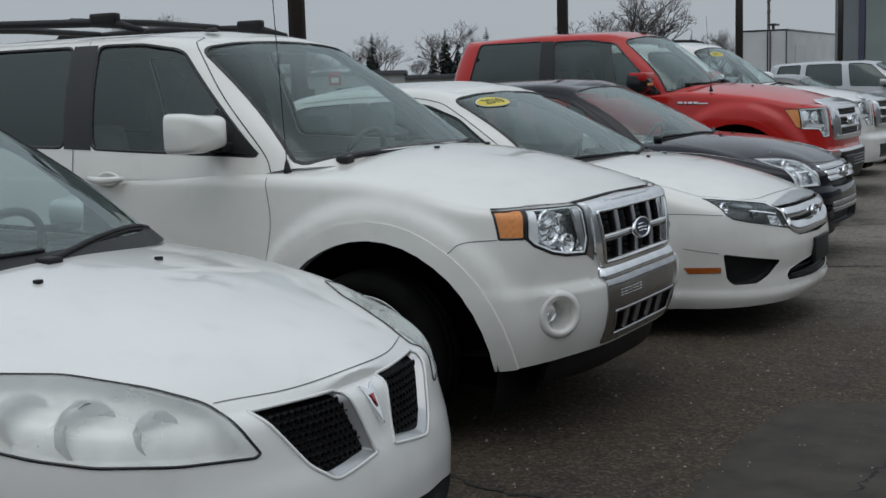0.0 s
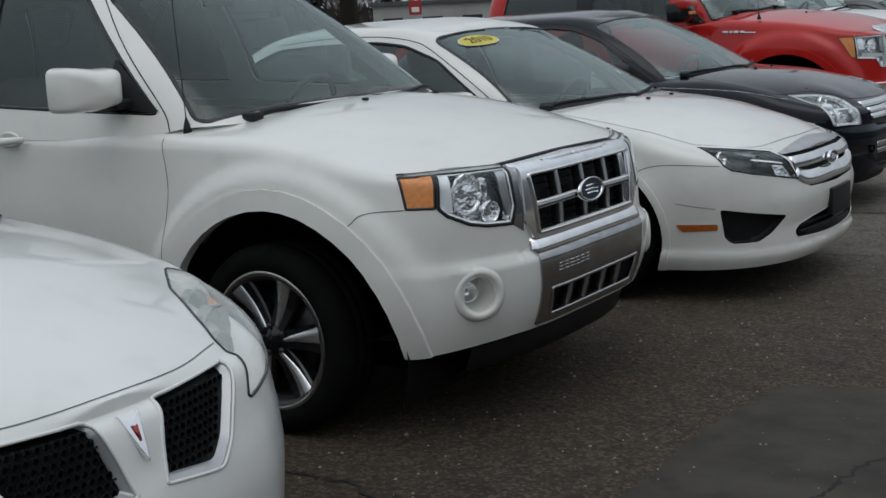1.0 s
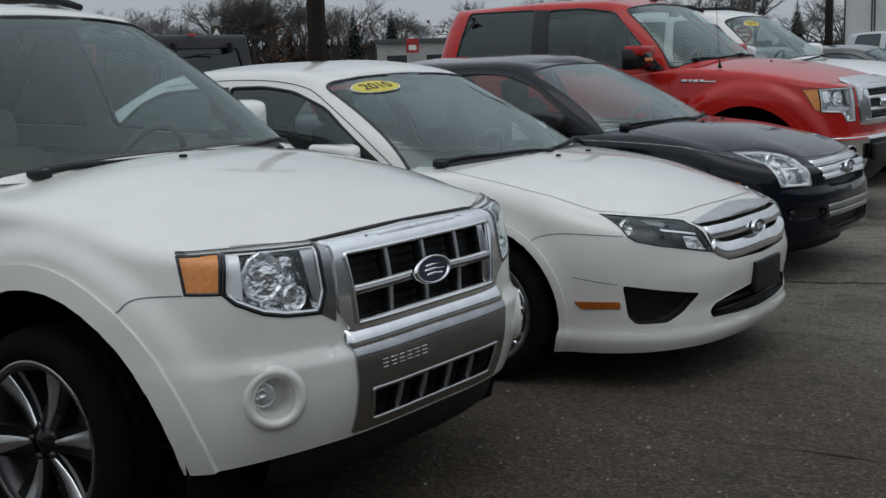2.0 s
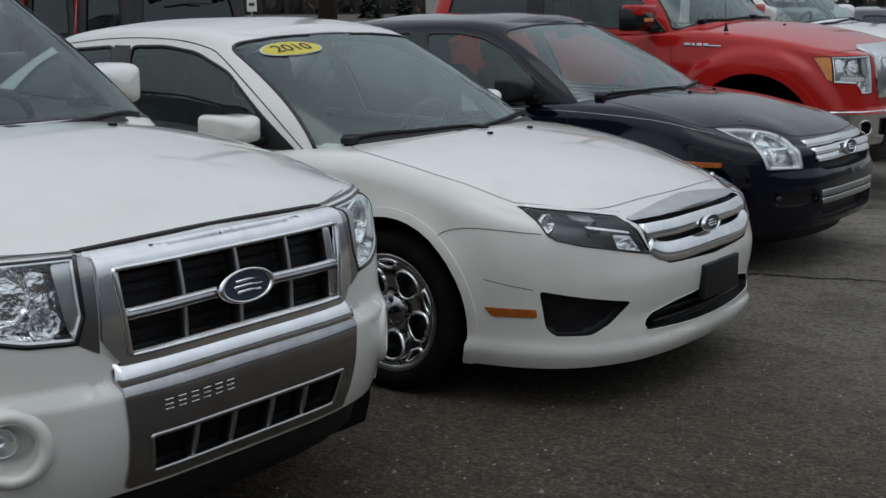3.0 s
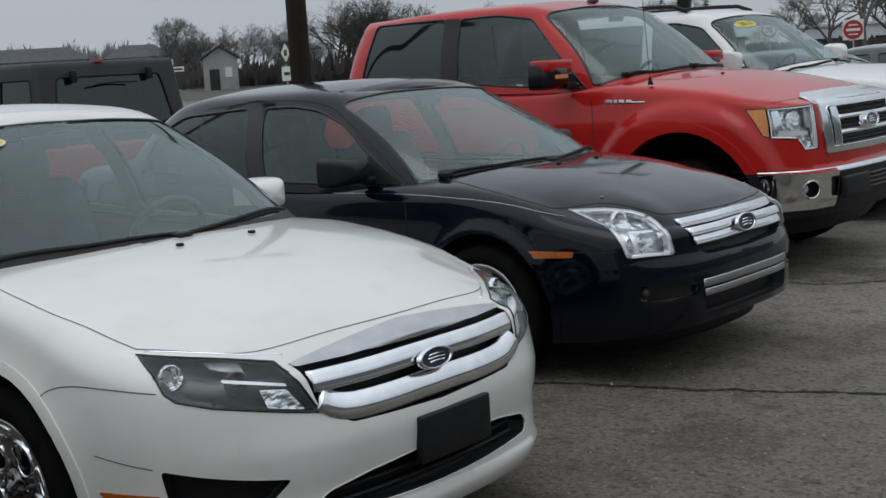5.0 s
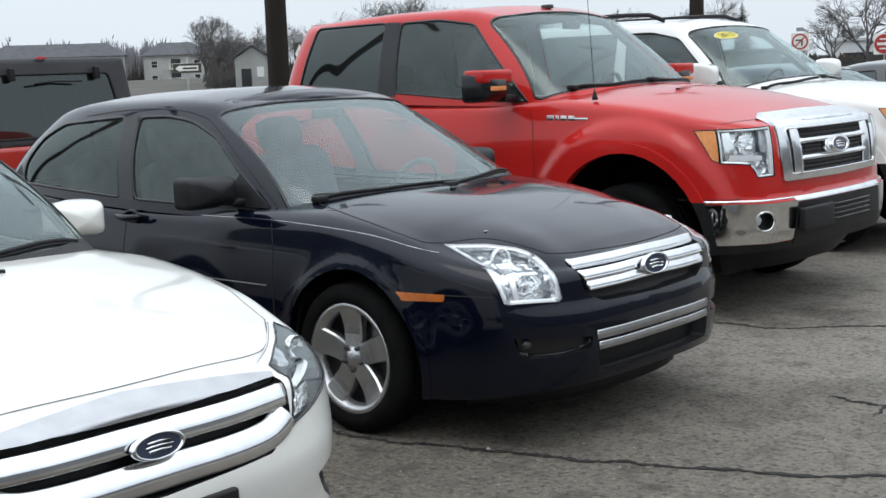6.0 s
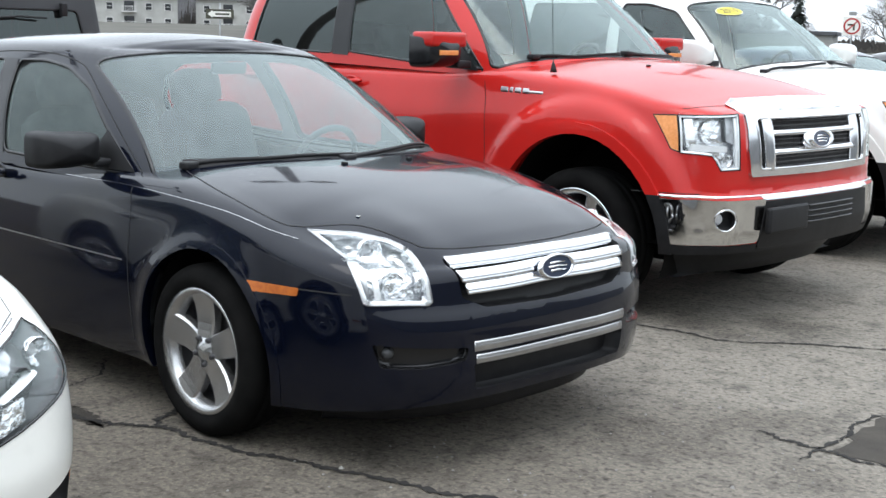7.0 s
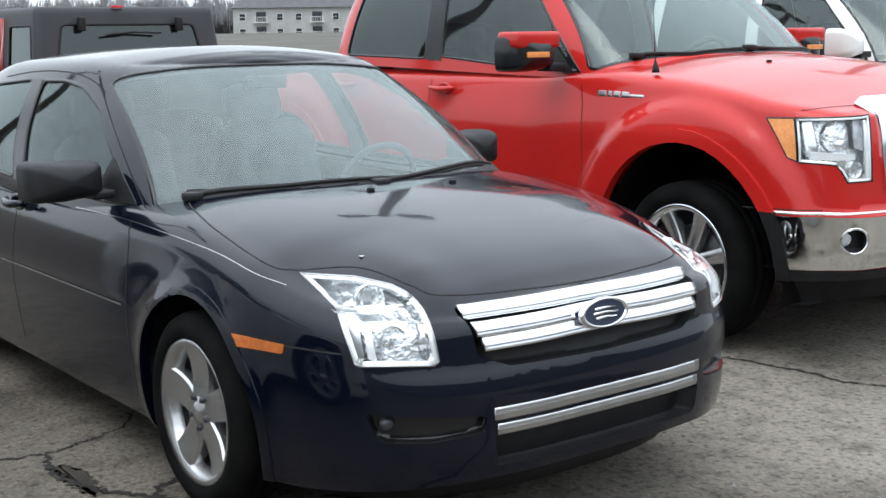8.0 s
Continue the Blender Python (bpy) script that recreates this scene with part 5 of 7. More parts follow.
SEDAN_WINDOWS = [[(-.56, .925), (-1.56, .94), (-1.69, 1.355), (-1.45, 1.36), (-1.25, 1.335), (-1.02, 1.25)], [(-1.67, .945), (-2.58, .985), (-2.56, 1.10), (-2.38, 1.26), (-2.2, 1.33), (-1.80, 1.355)]]
OLD_WINDOWS = [SEDAN_WINDOWS[0], [(-1.67, .945), (-2.72, .985), (-2.74, 1.10), (-2.62, 1.24), (-2.42, 1.32), (-1.80, 1.36)]]
SEDAN_SCREEN = [(-.2, -.79, .955), (-.2, -.56, .935), (-.2, 0, .955), (-.2, .56, .935), (-.2, .79, .955), (-1, .655, 1.402), (-1, .3, 1.430), (-1, -.3, 1.430), (-1, -.655, 1.402)]
OLD_SCREEN = [(x, y, z + (.008 if z > 1.2 else 0)) for x, y, z in SEDAN_SCREEN]
SUV_WINDOWS = [[(-.55, 1.165), (-1.50, 1.20), (-1.58, 1.685), (-1.32, 1.685), (-1.10, 1.650)], [(-1.66, 1.205), (-2.48, 1.215), (-2.46, 1.680), (-1.72, 1.685)], [(-2.60, 1.215), (-3.18, 1.22), (-3.06, 1.660), (-2.58, 1.680)]]
SUV_SCREEN = [(-.3, -.775, 1.145), (-.3, -.55, 1.125), (-.3, 0, 1.135), (-.3, .55, 1.125), (-.3, .775, 1.145), (-1, .58, 1.665), (-1, .3, 1.69), (-1, -.3, 1.69), (-1, -.58, 1.665)]
PICKUP_WINDOWS = [[(-.76, 1.285), (-1.40, 1.335), (-1.98, 1.36), (-2.02, 1.885), (-1.65, 1.89), (-1.33, 1.845)], [(-2.13, 1.365), (-3.02, 1.385), (-2.92, 1.89), (-2.15, 1.895)]]
PICKUP_SCREEN = [(-.5, -.905, 1.37), (-.5, -.6, 1.35), (-.5, 0, 1.365), (-.5, .6, 1.35), (-.5, .905, 1.37), (-1.2, .745, 1.885), (-1.2, .3, 1.912), (-1.2, -.3, 1.912), (-1.2, -.745, 1.885)]
LARGE_SCREEN = [(x, y * .985, z - (.05 if z > 1.6 else 0)) for x, y, z in PICKUP_SCREEN]
LARGE_WINDOWS = [[(-.90, 1.29), (-1.85, 1.30), (-1.90, 1.80), (-1.65, 1.80), (-1.38, 1.74)], [(-1.97, 1.30), (-2.85, 1.30), (-2.85, 1.80), (-2.0, 1.80)], [(-2.97, 1.30), (-3.7, 1.31), (-3.6, 1.78), (-2.97, 1.80)]]
FRONT, SIDE, CORNER = (1, 0, 0), (0, -1, 0), (.78, -.62, 0)


def car_coupe():
    car, low, cab, tree = build_shell("white_sedan", "white sedan with twin mesh grilles and hazy headlights on asphalt", COUPE, WHITE, pose(-2.635, 2.63, 0), [GLASS_FRONT, GLASS], SEDAN_WINDOWS, SEDAN_SCREEN, W5, CLOTH_DARK)
    lamp(car, low, [(.30, -.725, .825), (.493, -.589, .812), (.66, -.489, .772), (.781, -.433, .735), (.86, -.43, .697), (.912, -.40, .62), (.905, -.414, .610), (.813, -.577, .622), (.687, -.708, .640), (.571, -.776, .663), (.40, -.835, .70)],
         (.7, -.7, .25), LAMP_PALE, LENS_HAZY, .08, .03, [((.47, -.690, .722), .062, BOWL_GREY), ((.60, -.625, .690), .074, BOWL_GREY), ((.715, -.525, .672), .056, BOWL_GREY)], edge_w=.006, bits=[([(.36, -.83, .745), (.42, -.80, .72), (.47, -.80, .685), (.40, -.84, .70)], .012, AMBER)])
    right = [(.85, -.385, .708), (.90, -.10, .706), (.94, -.078, .69), (.97, -.06, .62), (.99, -.032, .535), (.975, -.22, .512), (.955, -.285, .56)]
    for s in (-1, 1):
        pts = right if s < 0 else [flip(p) for p in right]
        sheet = carve(low, pts, FRONT, radius=.02)
        grille = part("grille", walls_in(sheet, FRONT, .06, taper=.16), BLACK_PLASTIC, car)
        part("grille_sill", walls_in(sheet, FRONT, .026, floor=False, taper=.13), SILVER, grille)
        part("grille_frame", rim_strip(sheet, .007, .004), WHITE, grille)
        mid = np.mean(pts, axis=0)
        net(tree, [tuple(mid + (np.array(p) - mid) * .80) for p in pts], .021, .024, BLACK_PLASTIC, grille)
        sheet.free()
    mark = bm_prism([(-.030, .050), (0, .032), (.030, .050), (0, -.064)], .012, pose(.956, 0, .652, 0, -30, 0), .002)
    badge = part("badge", mark, CHROME, car)
    part("badge_face", bm_prism([(-.007, .018), (0, .012), (.007, .018), (0, -.020)], .003, pose(.9665, 0, .660, 0, -30, 0)), RED_MARK, badge)
    insert(car, low, both([(.97, 0, .375), (.95, -.30, .365), (.88, -.50, .33), (.88, -.46, .25), (.97, 0, .23)]), FRONT, "lower_grille", .05, BLACK_PLASTIC, pair=False, radius=.03)
    seams(car, tree, [([(.80, -.42, .75), (.872, -.226, .74), (.90, 0, .74), (.872, .226, .74), (.80, .42, .75)], (.5, 0, 1), False)], SEAM_GREY)
    nozzles(car, tree, [(.05, -.24), (.05, .24)])
    wipers(car, cab, [[(-.10, -.05, 1.0), (-.20, .25, 1.0), (-.32, .60, 1.0)], [(-.16, -.65, 1.0), (-.18, -.35, 1.0), (-.16, -.02, 1.0)]])
    for s in (-1, 1):
        build_side_mirror(car, (-.98, .97, 1.0), (.16, .22, .13), WHITE, s, .9)
    sail(car, cab, [(-.57, .935), (-.87, .94), (-.80, 1.09)])
    cowl_strip(car, cab, [(-.35, -.70, .985), (-.22, -.50, .975), (-.14, -.25, .98), (-.10, 0, .985), (-.14, .25, .98), (-.22, .50, .975), (-.35, .70, .985)])
    pillar(car, cab, [(-1.555, .94), (-1.675, .945)], [(-1.685, 1.352), (-1.805, 1.352)])
    part("body", low, WHITE, car)


def car_suv():
    car, low, cab, tree = build_shell("compact_suv", "white compact suv with chrome grille and black roof rails", SUV, WHITE_CREAM, pose(-2.735, 5.112, 0), [GLASS_CLEAR, GLASS, GLASS_DARK], SUV_WINDOWS, SUV_SCREEN, W_DARK, CLOTH_BEIGE)
    lamp(car, low, [(.648, -.718, .962), (.734, -.420, .958), (.80, -.455, .83), (.813, -.491, .765), (.782, -.607, .771), (.755, -.672, .785), (.713, -.741, .821), (.690, -.762, .850)], CORNER, CRYSTAL, LENS, .06, None,
         [((.715, -.622, .885), .070, CRYSTAL), ((.765, -.545, .815), .038, FACET)], bits=[([(.646, -.716, .958), (.672, -.676, .958), (.725, -.716, .83), (.692, -.758, .852)], .006, BRIGHT), ([(.715, -.48, .95), (.732, -.43, .95), (.80, -.47, .80), (.79, -.50, .80)], .008, SATIN)], border_w=.006, amber=[(.545, -.795, .962), (.646, -.718, .962), (.688, -.762, .850), (.600, -.820, .851)], edge_w=.011)
    for s in (-1, 1):
        part("lamp_gap", seam(tree, [(.548, .795 * s, .967), (.600, .758 * s, .967), (.648, .718 * s, .967), (.700, .56 * s, .966), (.736, .43 * s, .963)], (.78, .62 * s, 0), .010, proud=.004), GLOSS_BLACK, car)
    # grille: chrome surround, centre bar, posts
    outer = both([(.77, 0, .962), (.751, -.432, .955), (.80, -.445, .76), (.825, -.40, .698), (.83, -.2, .690)])
    frame_sheet = carve(low, outer, FRONT, radius=.012)
    hole_pts = both([(.80, -.400, .928), (.825, -.380, .712)])
    hole = carve(frame_sheet, hole_pts, FRONT, radius=.012)
    grille = part("grille", walls_in(hole, FRONT, .06), BLACK_PLASTIC, car)
    part("grille_lip", rim_strip(hole, .010, .016), CHROME, grille)
    hole.free()
    panel(car, low, [(.75, -.436, .957), (.74, -.485, .957), (.79, -.51, .77), (.82, -.45, .735)], FRONT, "lamp_gap", DARK_CHROME, .002, radius=.0, parent=grille)
    swollen(frame_sheet, .010)
    part("grille_surround", merge(frame_sheet, walls_in(frame_sheet, FRONT, .03, floor=False)), CHROME, grille)
    part("bonnet_gap", bar_on(tree, [(0, -.43, .9635), (0, -.2, .9685), (0, 0, .9705), (0, .2, .9685), (0, .43, .9635)], FRONT, .009, .03, .011, belly=0), SEAM, car)
    part("centre_bar", bar_on(tree, [(0, -.38, .812), (0, 0, .816), (0, .38, .812)], FRONT, .026, .04, .010), DARK_CHROME, grille)
    for y in (-.377, .377):
        part("end_cup", bar_on(tree, [(0, y, .718), (0, y, .82), (0, y, .922)], FRONT, .030, .04, -.004), CHROME, grille)
    for z in (.824, .718):
        part("bright_line", bar_on(tree, [(0, -.37, z), (0, 0, z + .004), (0, .37, z)], FRONT, .008, .02, .012), BRIGHT, grille)
    for y in (-.19, 0, .19):
        part("post", bar_on(tree, [(0, y - .003, .718), (0, y, .82), (0, y, .924)], FRONT, .009, .05, .000), SATIN, grille)
    for z in (.735, .76, .785, .85, .875, .90):
        part("slat", bar_on(tree, [(0, -.36, z), (0, 0, z), (0, .36, z)], FRONT, .006, .01, -.045), BLACK_PLASTIC, grille)
    oval_badge(car, (.864, 0, .822), .100, .046)
    # bumper's bright middle
    part("bumper_bar", bar_on(tree, [(0, -.42, .657), (0, -.2, .659), (0, .2, .659), (0, .42, .657)], FRONT, .094, .06, .024, belly=.026), CHROME, car)
    mid = both([(.85, -.425, .695), (.85, -.40, .385)])
    sheet = carve(low, mid, FRONT, radius=.012)
    slot_pts = both([(.866, -.355, .520), (.858, -.335, .412)])
    slot = carve(sheet, slot_pts, FRONT, radius=.012)
    low_grille = part("lower_grille", walls_in(slot, FRONT, .06), BLACK_PLASTIC, car)
    part("lower_grille_lip", rim_strip(slot, .009, .010), SATIN, low_grille)
    slot.free()
    swollen(sheet, .006)
    part("bumper_panel", merge(sheet, walls_in(sheet, FRONT, .02, floor=False)), DARK_CHROME, car)
    for y in (-.20, -.07, .07, .20):
        part("lower_post", bar_on(tree, [(0, y, .417), (0, y, .515)], FRONT, .014, .05, .004, curved=False), SATIN, low_grille)
    for k in range(6):
        y = -.30 + k * .040
        letter = bar_on(tree, [(0, y - .012, .586), (0, y + .012, .586)], FRONT, .004, .004, .009, curved=False)
        merge(letter, bar_on(tree, [(0, y - .012, .574), (0, y + .012, .574)], FRONT, .004, .004, .009, curved=False))
        merge(letter, bar_on(tree, [(0, y - .012, .598), (0, y + .012, .598)], FRONT, .004, .004, .009, curved=False))
        part("lettering_bar", letter, MACHINED, car)
    # fog lamps in round bezels
    for s in (-1, 1):
        aim = Vector((.80, .60 * s, 0)).to_track_quat("-Y", "Z").to_matrix().to_4x4()
        m = Matrix.Translation((.774, .664 * s, .548)) @ aim
        circle = [tuple(m @ Vector((.058 * math.cos(a), 0, .062 * math.sin(a)))) for a in np.arange(20) * 2 * math.pi / 20]
        cut = carve(low, circle, (.80, .60 * s, 0), side=s, radius=0)
        fog = part("fog_lamp", walls_in(cut, (.80, .60 * s, 0), .085, taper=.15), WHITE_CREAM, car)
        cut.free()
        part("bezel", bm_lathe([(.060, .02), (.062, -.004), (.070, -.016), (.082, -.016), (.094, -.006), (.099, .012)], 36, m), WHITE_CREAM, fog)
        m2 = m @ Matrix.Translation((.022 * s, .055, 0))
        part("fog_reflector", bm_lathe([(.0, .02), (.019, .012), (.033, -.006), (.037, -.008), (.039, .02)], 24, m2), FACET, fog)
        part("fog_lens", bm_lathe([(.0, -.016), (.019, -.014), (.034, -.008)], 24, m2), LENS, fog)
    valance = bm_grid([[(.80 - .4 * abs(y) ** 3, y, .42), (.80 - .4 * abs(y) ** 3, y, .33), (.77 - .4 * abs(y) ** 3, y, .25), (.62, y, .22)] for y in np.linspace(-.62, .62, 13)])
    part("front_valance", valance, BLACK_PLASTIC, car)
    seams(car, tree, [([(.37, -.9, .776), (.42, -.9, .81), (.47, -.9, .842), (.61, -.9, .852)], (.3, -1, 0), True),
                      ([(.63, -.66, .975), (.70, -.52, .972), (.735, -.44, .972)], (.4, 0, 1), True),
                      ([(-.46, -1, .36), (-.46, -1, .74), (-.448, -1, .91), (-.485, -1, 1.085)], SIDE, True), ([(-1.60, -1, .36), (-1.62, -1, .8), (-1.60, -1, 1.08)], SIDE, True)], SEAM_GREY)
    seams(car, cab, [([(-.49, -1, 1.10), (-.55, -1, 1.19), (-.80, -1, 1.42), (-1.07, -1, 1.672), (-1.20, -1, 1.710), (-1.6, -1, 1.72), (-2.4, -1, 1.72)], SIDE, True), ([(-1.60, -1, 1.10), (-1.62, -1, 1.4), (-1.64, -1, 1.70)], SIDE, True)], SEAM)
    for s in (-1, 1):
        build_side_mirror(car, (-.74, .955, 1.28) if s < 0 else (-.77, .925, 1.24), (.17, .275, .175) if s < 0 else (.16, .24, .16), WHITE_CREAM, s, 1.1, square=True)
        for x in (-1.37, -2.42):
            handle(car, (x, -.872, 1.07), WHITE_CREAM, .22, s)
        # roof rails on feet
        rail = bm_tube([(-1.38, s * .565, 1.745), (-1.52, s * .565, 1.780), (-1.70, s * .565, 1.797), (-2.3, s * .575, 1.813), (-2.9, s * .565, 1.797), (-3.05, s * .56, 1.820), (-3.16, s * .555, 1.735)], [.014, .02, .022, .022, .022, .02, .014], 10)
        for x in (-1.62, -2.95):
            bm_box((.16, .05, .06), (x, s * .565, 1.810), .015, into=rail)
        part("roof_rail", rail, BLACK_PLASTIC, car)
    for x in (-1.85, -2.75):
        part("cross_bar", bm_tube([(x, -.56, 1.810), (x, 0, 1.820), (x, .56, 1.810)], .018, 8, flat=1.0), BLACK_PLASTIC, car)
    part("roof_antenna", bm_lathe([(0, 0.0), (.012, 0), (.024, .010), (.028, .02)], 16, Matrix.Translation((-1.20, -.28, 1.760)) @ Matrix.Rotation(radians(-90), 4, "X") @ Matrix.Diagonal((1.5, 1, 1, 1))), BLACK_PLASTIC, car)
    aerial(car, (-.42, -.785, 1.095), .95, -3)
    nozzles(car, tree, [(-.03, -.18), (-.03, .32)])
    wipers(car, cab, [[(-.12, .02, 1.2), (-.16, .30, 1.2), (-.26, .62, 1.2)], [(-.22, -.62, 1.2), (-.15, -.30, 1.2), (-.14, -.02, 1.2)]])
    sail(car, cab, [(-.56, 1.18), (-.86, 1.185), (-.82, 1.38)])
    cowl_strip(car, cab, [(-.22, -.52, 1.16), (-.15, -.25, 1.16), (-.13, 0, 1.165), (-.15, .25, 1.16), (-.22, .52, 1.16)], .035)
    pillar(car, cab, [(-1.495, 1.20), (-1.665, 1.205)], [(-1.575, 1.682), (-1.725, 1.682)])
    pillar(car, cab, [(-2.475, 1.215), (-2.605, 1.215)], [(-2.455, 1.678), (-2.585, 1.678)])
    part("body", low, WHITE_CREAM, car)


def car_sedan_white():
    car, low, cab, tree = build_shell("white_sedan", "cream-white sedan with three-bar chrome grille and year sticker", SEDAN_NEW, WHITE_CREAM, pose(-2.65, 7.55, 0), [GLASS_FRONT, GLASS], SEDAN_WINDOWS, SEDAN_SCREEN, W_TWIN, CLOTH_DARK)
    lamp(car, low, [(.512, -.742, .783), (.60, -.68, .772), (.70, -.585, .757), (.793, -.487, .738), (.885, -.482, .690), (.933, -.449, .598), (.892, -.555, .619), (.783, -.709, .652), (.705, -.769, .673), (.670, -.783, .695), (.627, -.776, .736)],
         (.7, -.7, .2), LAMP_DARK, LENS, .07, None, [((.640, -.730, .726), .036, CRYSTAL), ((.78, -.615, .70), .034, LAMP_DARK)], edge_w=.005,
         bits=[([(.678, -.650, .757), (.739, -.578, .749), (.80, -.604, .722), (.712, -.656, .742)], .024, LAMP_GREY), ([(.770, -.665, .722), (.881, -.532, .694), (.886, -.530, .686), (.780, -.668, .714)], .010, BRIGHT), ([(.849, -.599, .686), (.885, -.532, .678), (.917, -.496, .616), (.871, -.592, .636)], .014, CRYSTAL)])
    panel(car, low, both([(.815, 0, .785), (.80, -.25, .780), (.765, -.452, .762), (.775, -.478, .752), (.855, -.464, .718), (.890, -.30, .722), (.905, 0, .724)]), (.8, 0, 1), "top_bar", SATIN, .006, pair=False, radius=.012)
    hole = both([(.83, 0, .738), (.79, -.46, .728), (.86, -.470, .712), (.925, -.455, .62), (.965, -.36, .552), (.98, 0, .540)])
    sheet = carve(low, hole, FRONT, radius=.015)
    grille = part("grille", walls_in(sheet, FRONT, .05), BLACK_PLASTIC, car)
    sheet.free()
    part("bar", bar_on(tree, [(0, -.455, .682), (0, -.25, .681), (0, 0, .683), (0, .25, .681), (0, .455, .682)], FRONT, .058, .05, .008, belly=.004, tilt=.34), CHROME, grille)
    part("bar", bar_on(tree, [(0, -.440, .640), (0, -.405, .612), (0, -.34, .594), (0, -.2, .590), (0, 0, .592), (0, .2, .590), (0, .34, .594), (0, .405, .612), (0, .440, .640)], FRONT, .078, .05, .010, belly=.010, tilt=.30), CHROME, grille)
    part("bonnet_trim", bar_on(tree, [(.53, -.728, .80), (.70, -.58, .78), (.80, -.46, .77)], (.4, -.4, 1), .012, .01, .003), CHROME, car)
    part("bonnet_trim", bar_on(tree, [(.53, .728, .80), (.70, .58, .78), (.80, .46, .77)], (.4, .4, 1), .012, .01, .003), CHROME, car)
    oval_badge(car, (.962, 0, .662), .078, .034)
    low_hole = both([(.975, -.10, .415), (.971, -.30, .40), (.94, -.455, .372), (.93, -.49, .335), (.935, -.47, .302), (.985, -.10, .285)])
    lower = insert(car, low, low_hole, FRONT, "lower_grille", .06, BLACK_PLASTIC, pair=False, radius=.03, edge=WHITE_CREAM, edge_w=.004, edge_h=.002)[0]
    for z in (.325, .36):
        part("slat", bar_on(tree, [(0, -.40, z), (0, 0, z), (0, .40, z)], FRONT, .012, .03, -.02), BLACK_PLASTIC, lower)
    part("plate_bracket", bm_box((.03, .33, .145), (.992, .04, .437), .008), BLACK_PLASTIC, car)
    insert(car, low, [(.655, -.805, .484), (.909, -.555, .432), (.858, -.624, .352), (.813, -.684, .312), (.704, -.765, .308), (.672, -.783, .340)], (.75, -.66, 0), "fog_recess", .05, BLACK_PLASTIC, radius=.018)
    panel(car, low, [(.445, -.86, .407), (.642, -.80, .410), (.643, -.80, .380), (.475, -.85, .373)], (.25, -1, 0), "side_marker", AMBER_DULL, .004, radius=.008)
    seams(car, tree, [([(.24, -.95, .645), (.30, -.95, .685), (.40, -.95, .705), (.52, -.9, .705), (.67, -.85, .697)], (.3, -1, 0), True),
                      ([(-.40, -.66, 1), (-.30, -.745, 1), (-.15, -.775, .94), (.15, -.79, .886), (.383, -.757, .829), (.50, -.735, .796)], (0, -.3, 1), True),
                      ([(.50, -.735, .8), (.68, -.59, .78), (.752, -.47, .77), (.788, -.25, .785), (.803, 0, .79), (.788, .25, .785), (.752, .47, .77), (.68, .59, .78), (.50, .735, .8)], (.3, 0, 1), False),
                      # soft bumper crease: its shade is drawn as a thin grey line
                      ([(.50, -1, .515), (.58, -.95, .50), (.67, -.9, .487)], (.4, -1, 0), True),
                      ([(-.45, -1, .28), (-.452, -1, .705), (-.50, -1, .90)], SIDE, True), ([(-1.58, -1, .28), (-1.60, -1, .60), (-1.58, -1, .92)], SIDE, True)], SEAM_GREY)
    seams(car, cab, [([(-.50, -1, .90), (-.56, -1, .955), (-.80, -1, 1.13), (-1.08, -1, 1.30), (-1.22, -1, 1.355), (-1.45, -1, 1.385), (-1.8, -1, 1.385), (-2.2, -1, 1.355)], SIDE, True)], SEAM)
    for s in (-1, 1):
        build_side_mirror(car, (-.77, .955 if s < 0 else .90, 1.02), (.16, .265 if s < 0 else .21, .14), WHITE_CREAM, s, .9, square=True)
        for x in (-1.42, -2.40):
            handle(car, (x, -.905, .87), CHROME, .2, s)
    part("window_trim", seam(cab, [(-.58, -1, .925), (-1.1, -1, .925), (-1.56, -1, .935), (-2.2, -1, .96), (-2.55, -1, .975)], SIDE, .012, proud=.004), CHROME, car)
    nozzles(car, tree, [(-.01, -.16), (-.01, .16)])
    wipers(car, cab, [[(-.14, -.05, 1.0), (-.20, .25, 1.0), (-.34, .62, 1.0)], [(-.36, -.68, 1.0), (-.22, -.40, 1.0), (-.16, -.05, 1.0)]])
    year_sticker(car, cab, "2010", (-.995, -.40, 1.305), .182, .066)
    sail(car, cab, [(-.57, .935), (-.87, .94), (-.80, 1.09)])
    cowl_strip(car, cab, [(-.35, -.70, .985), (-.22, -.50, .975), (-.14, -.25, .98), (-.10, 0, .985), (-.14, .25, .98), (-.22, .50, .975), (-.35, .70, .985)])
    pillar(car, cab, [(-1.555, .94), (-1.675, .945)], [(-1.685, 1.352), (-1.805, 1.352)])
    part("body", low, WHITE_CREAM, car)


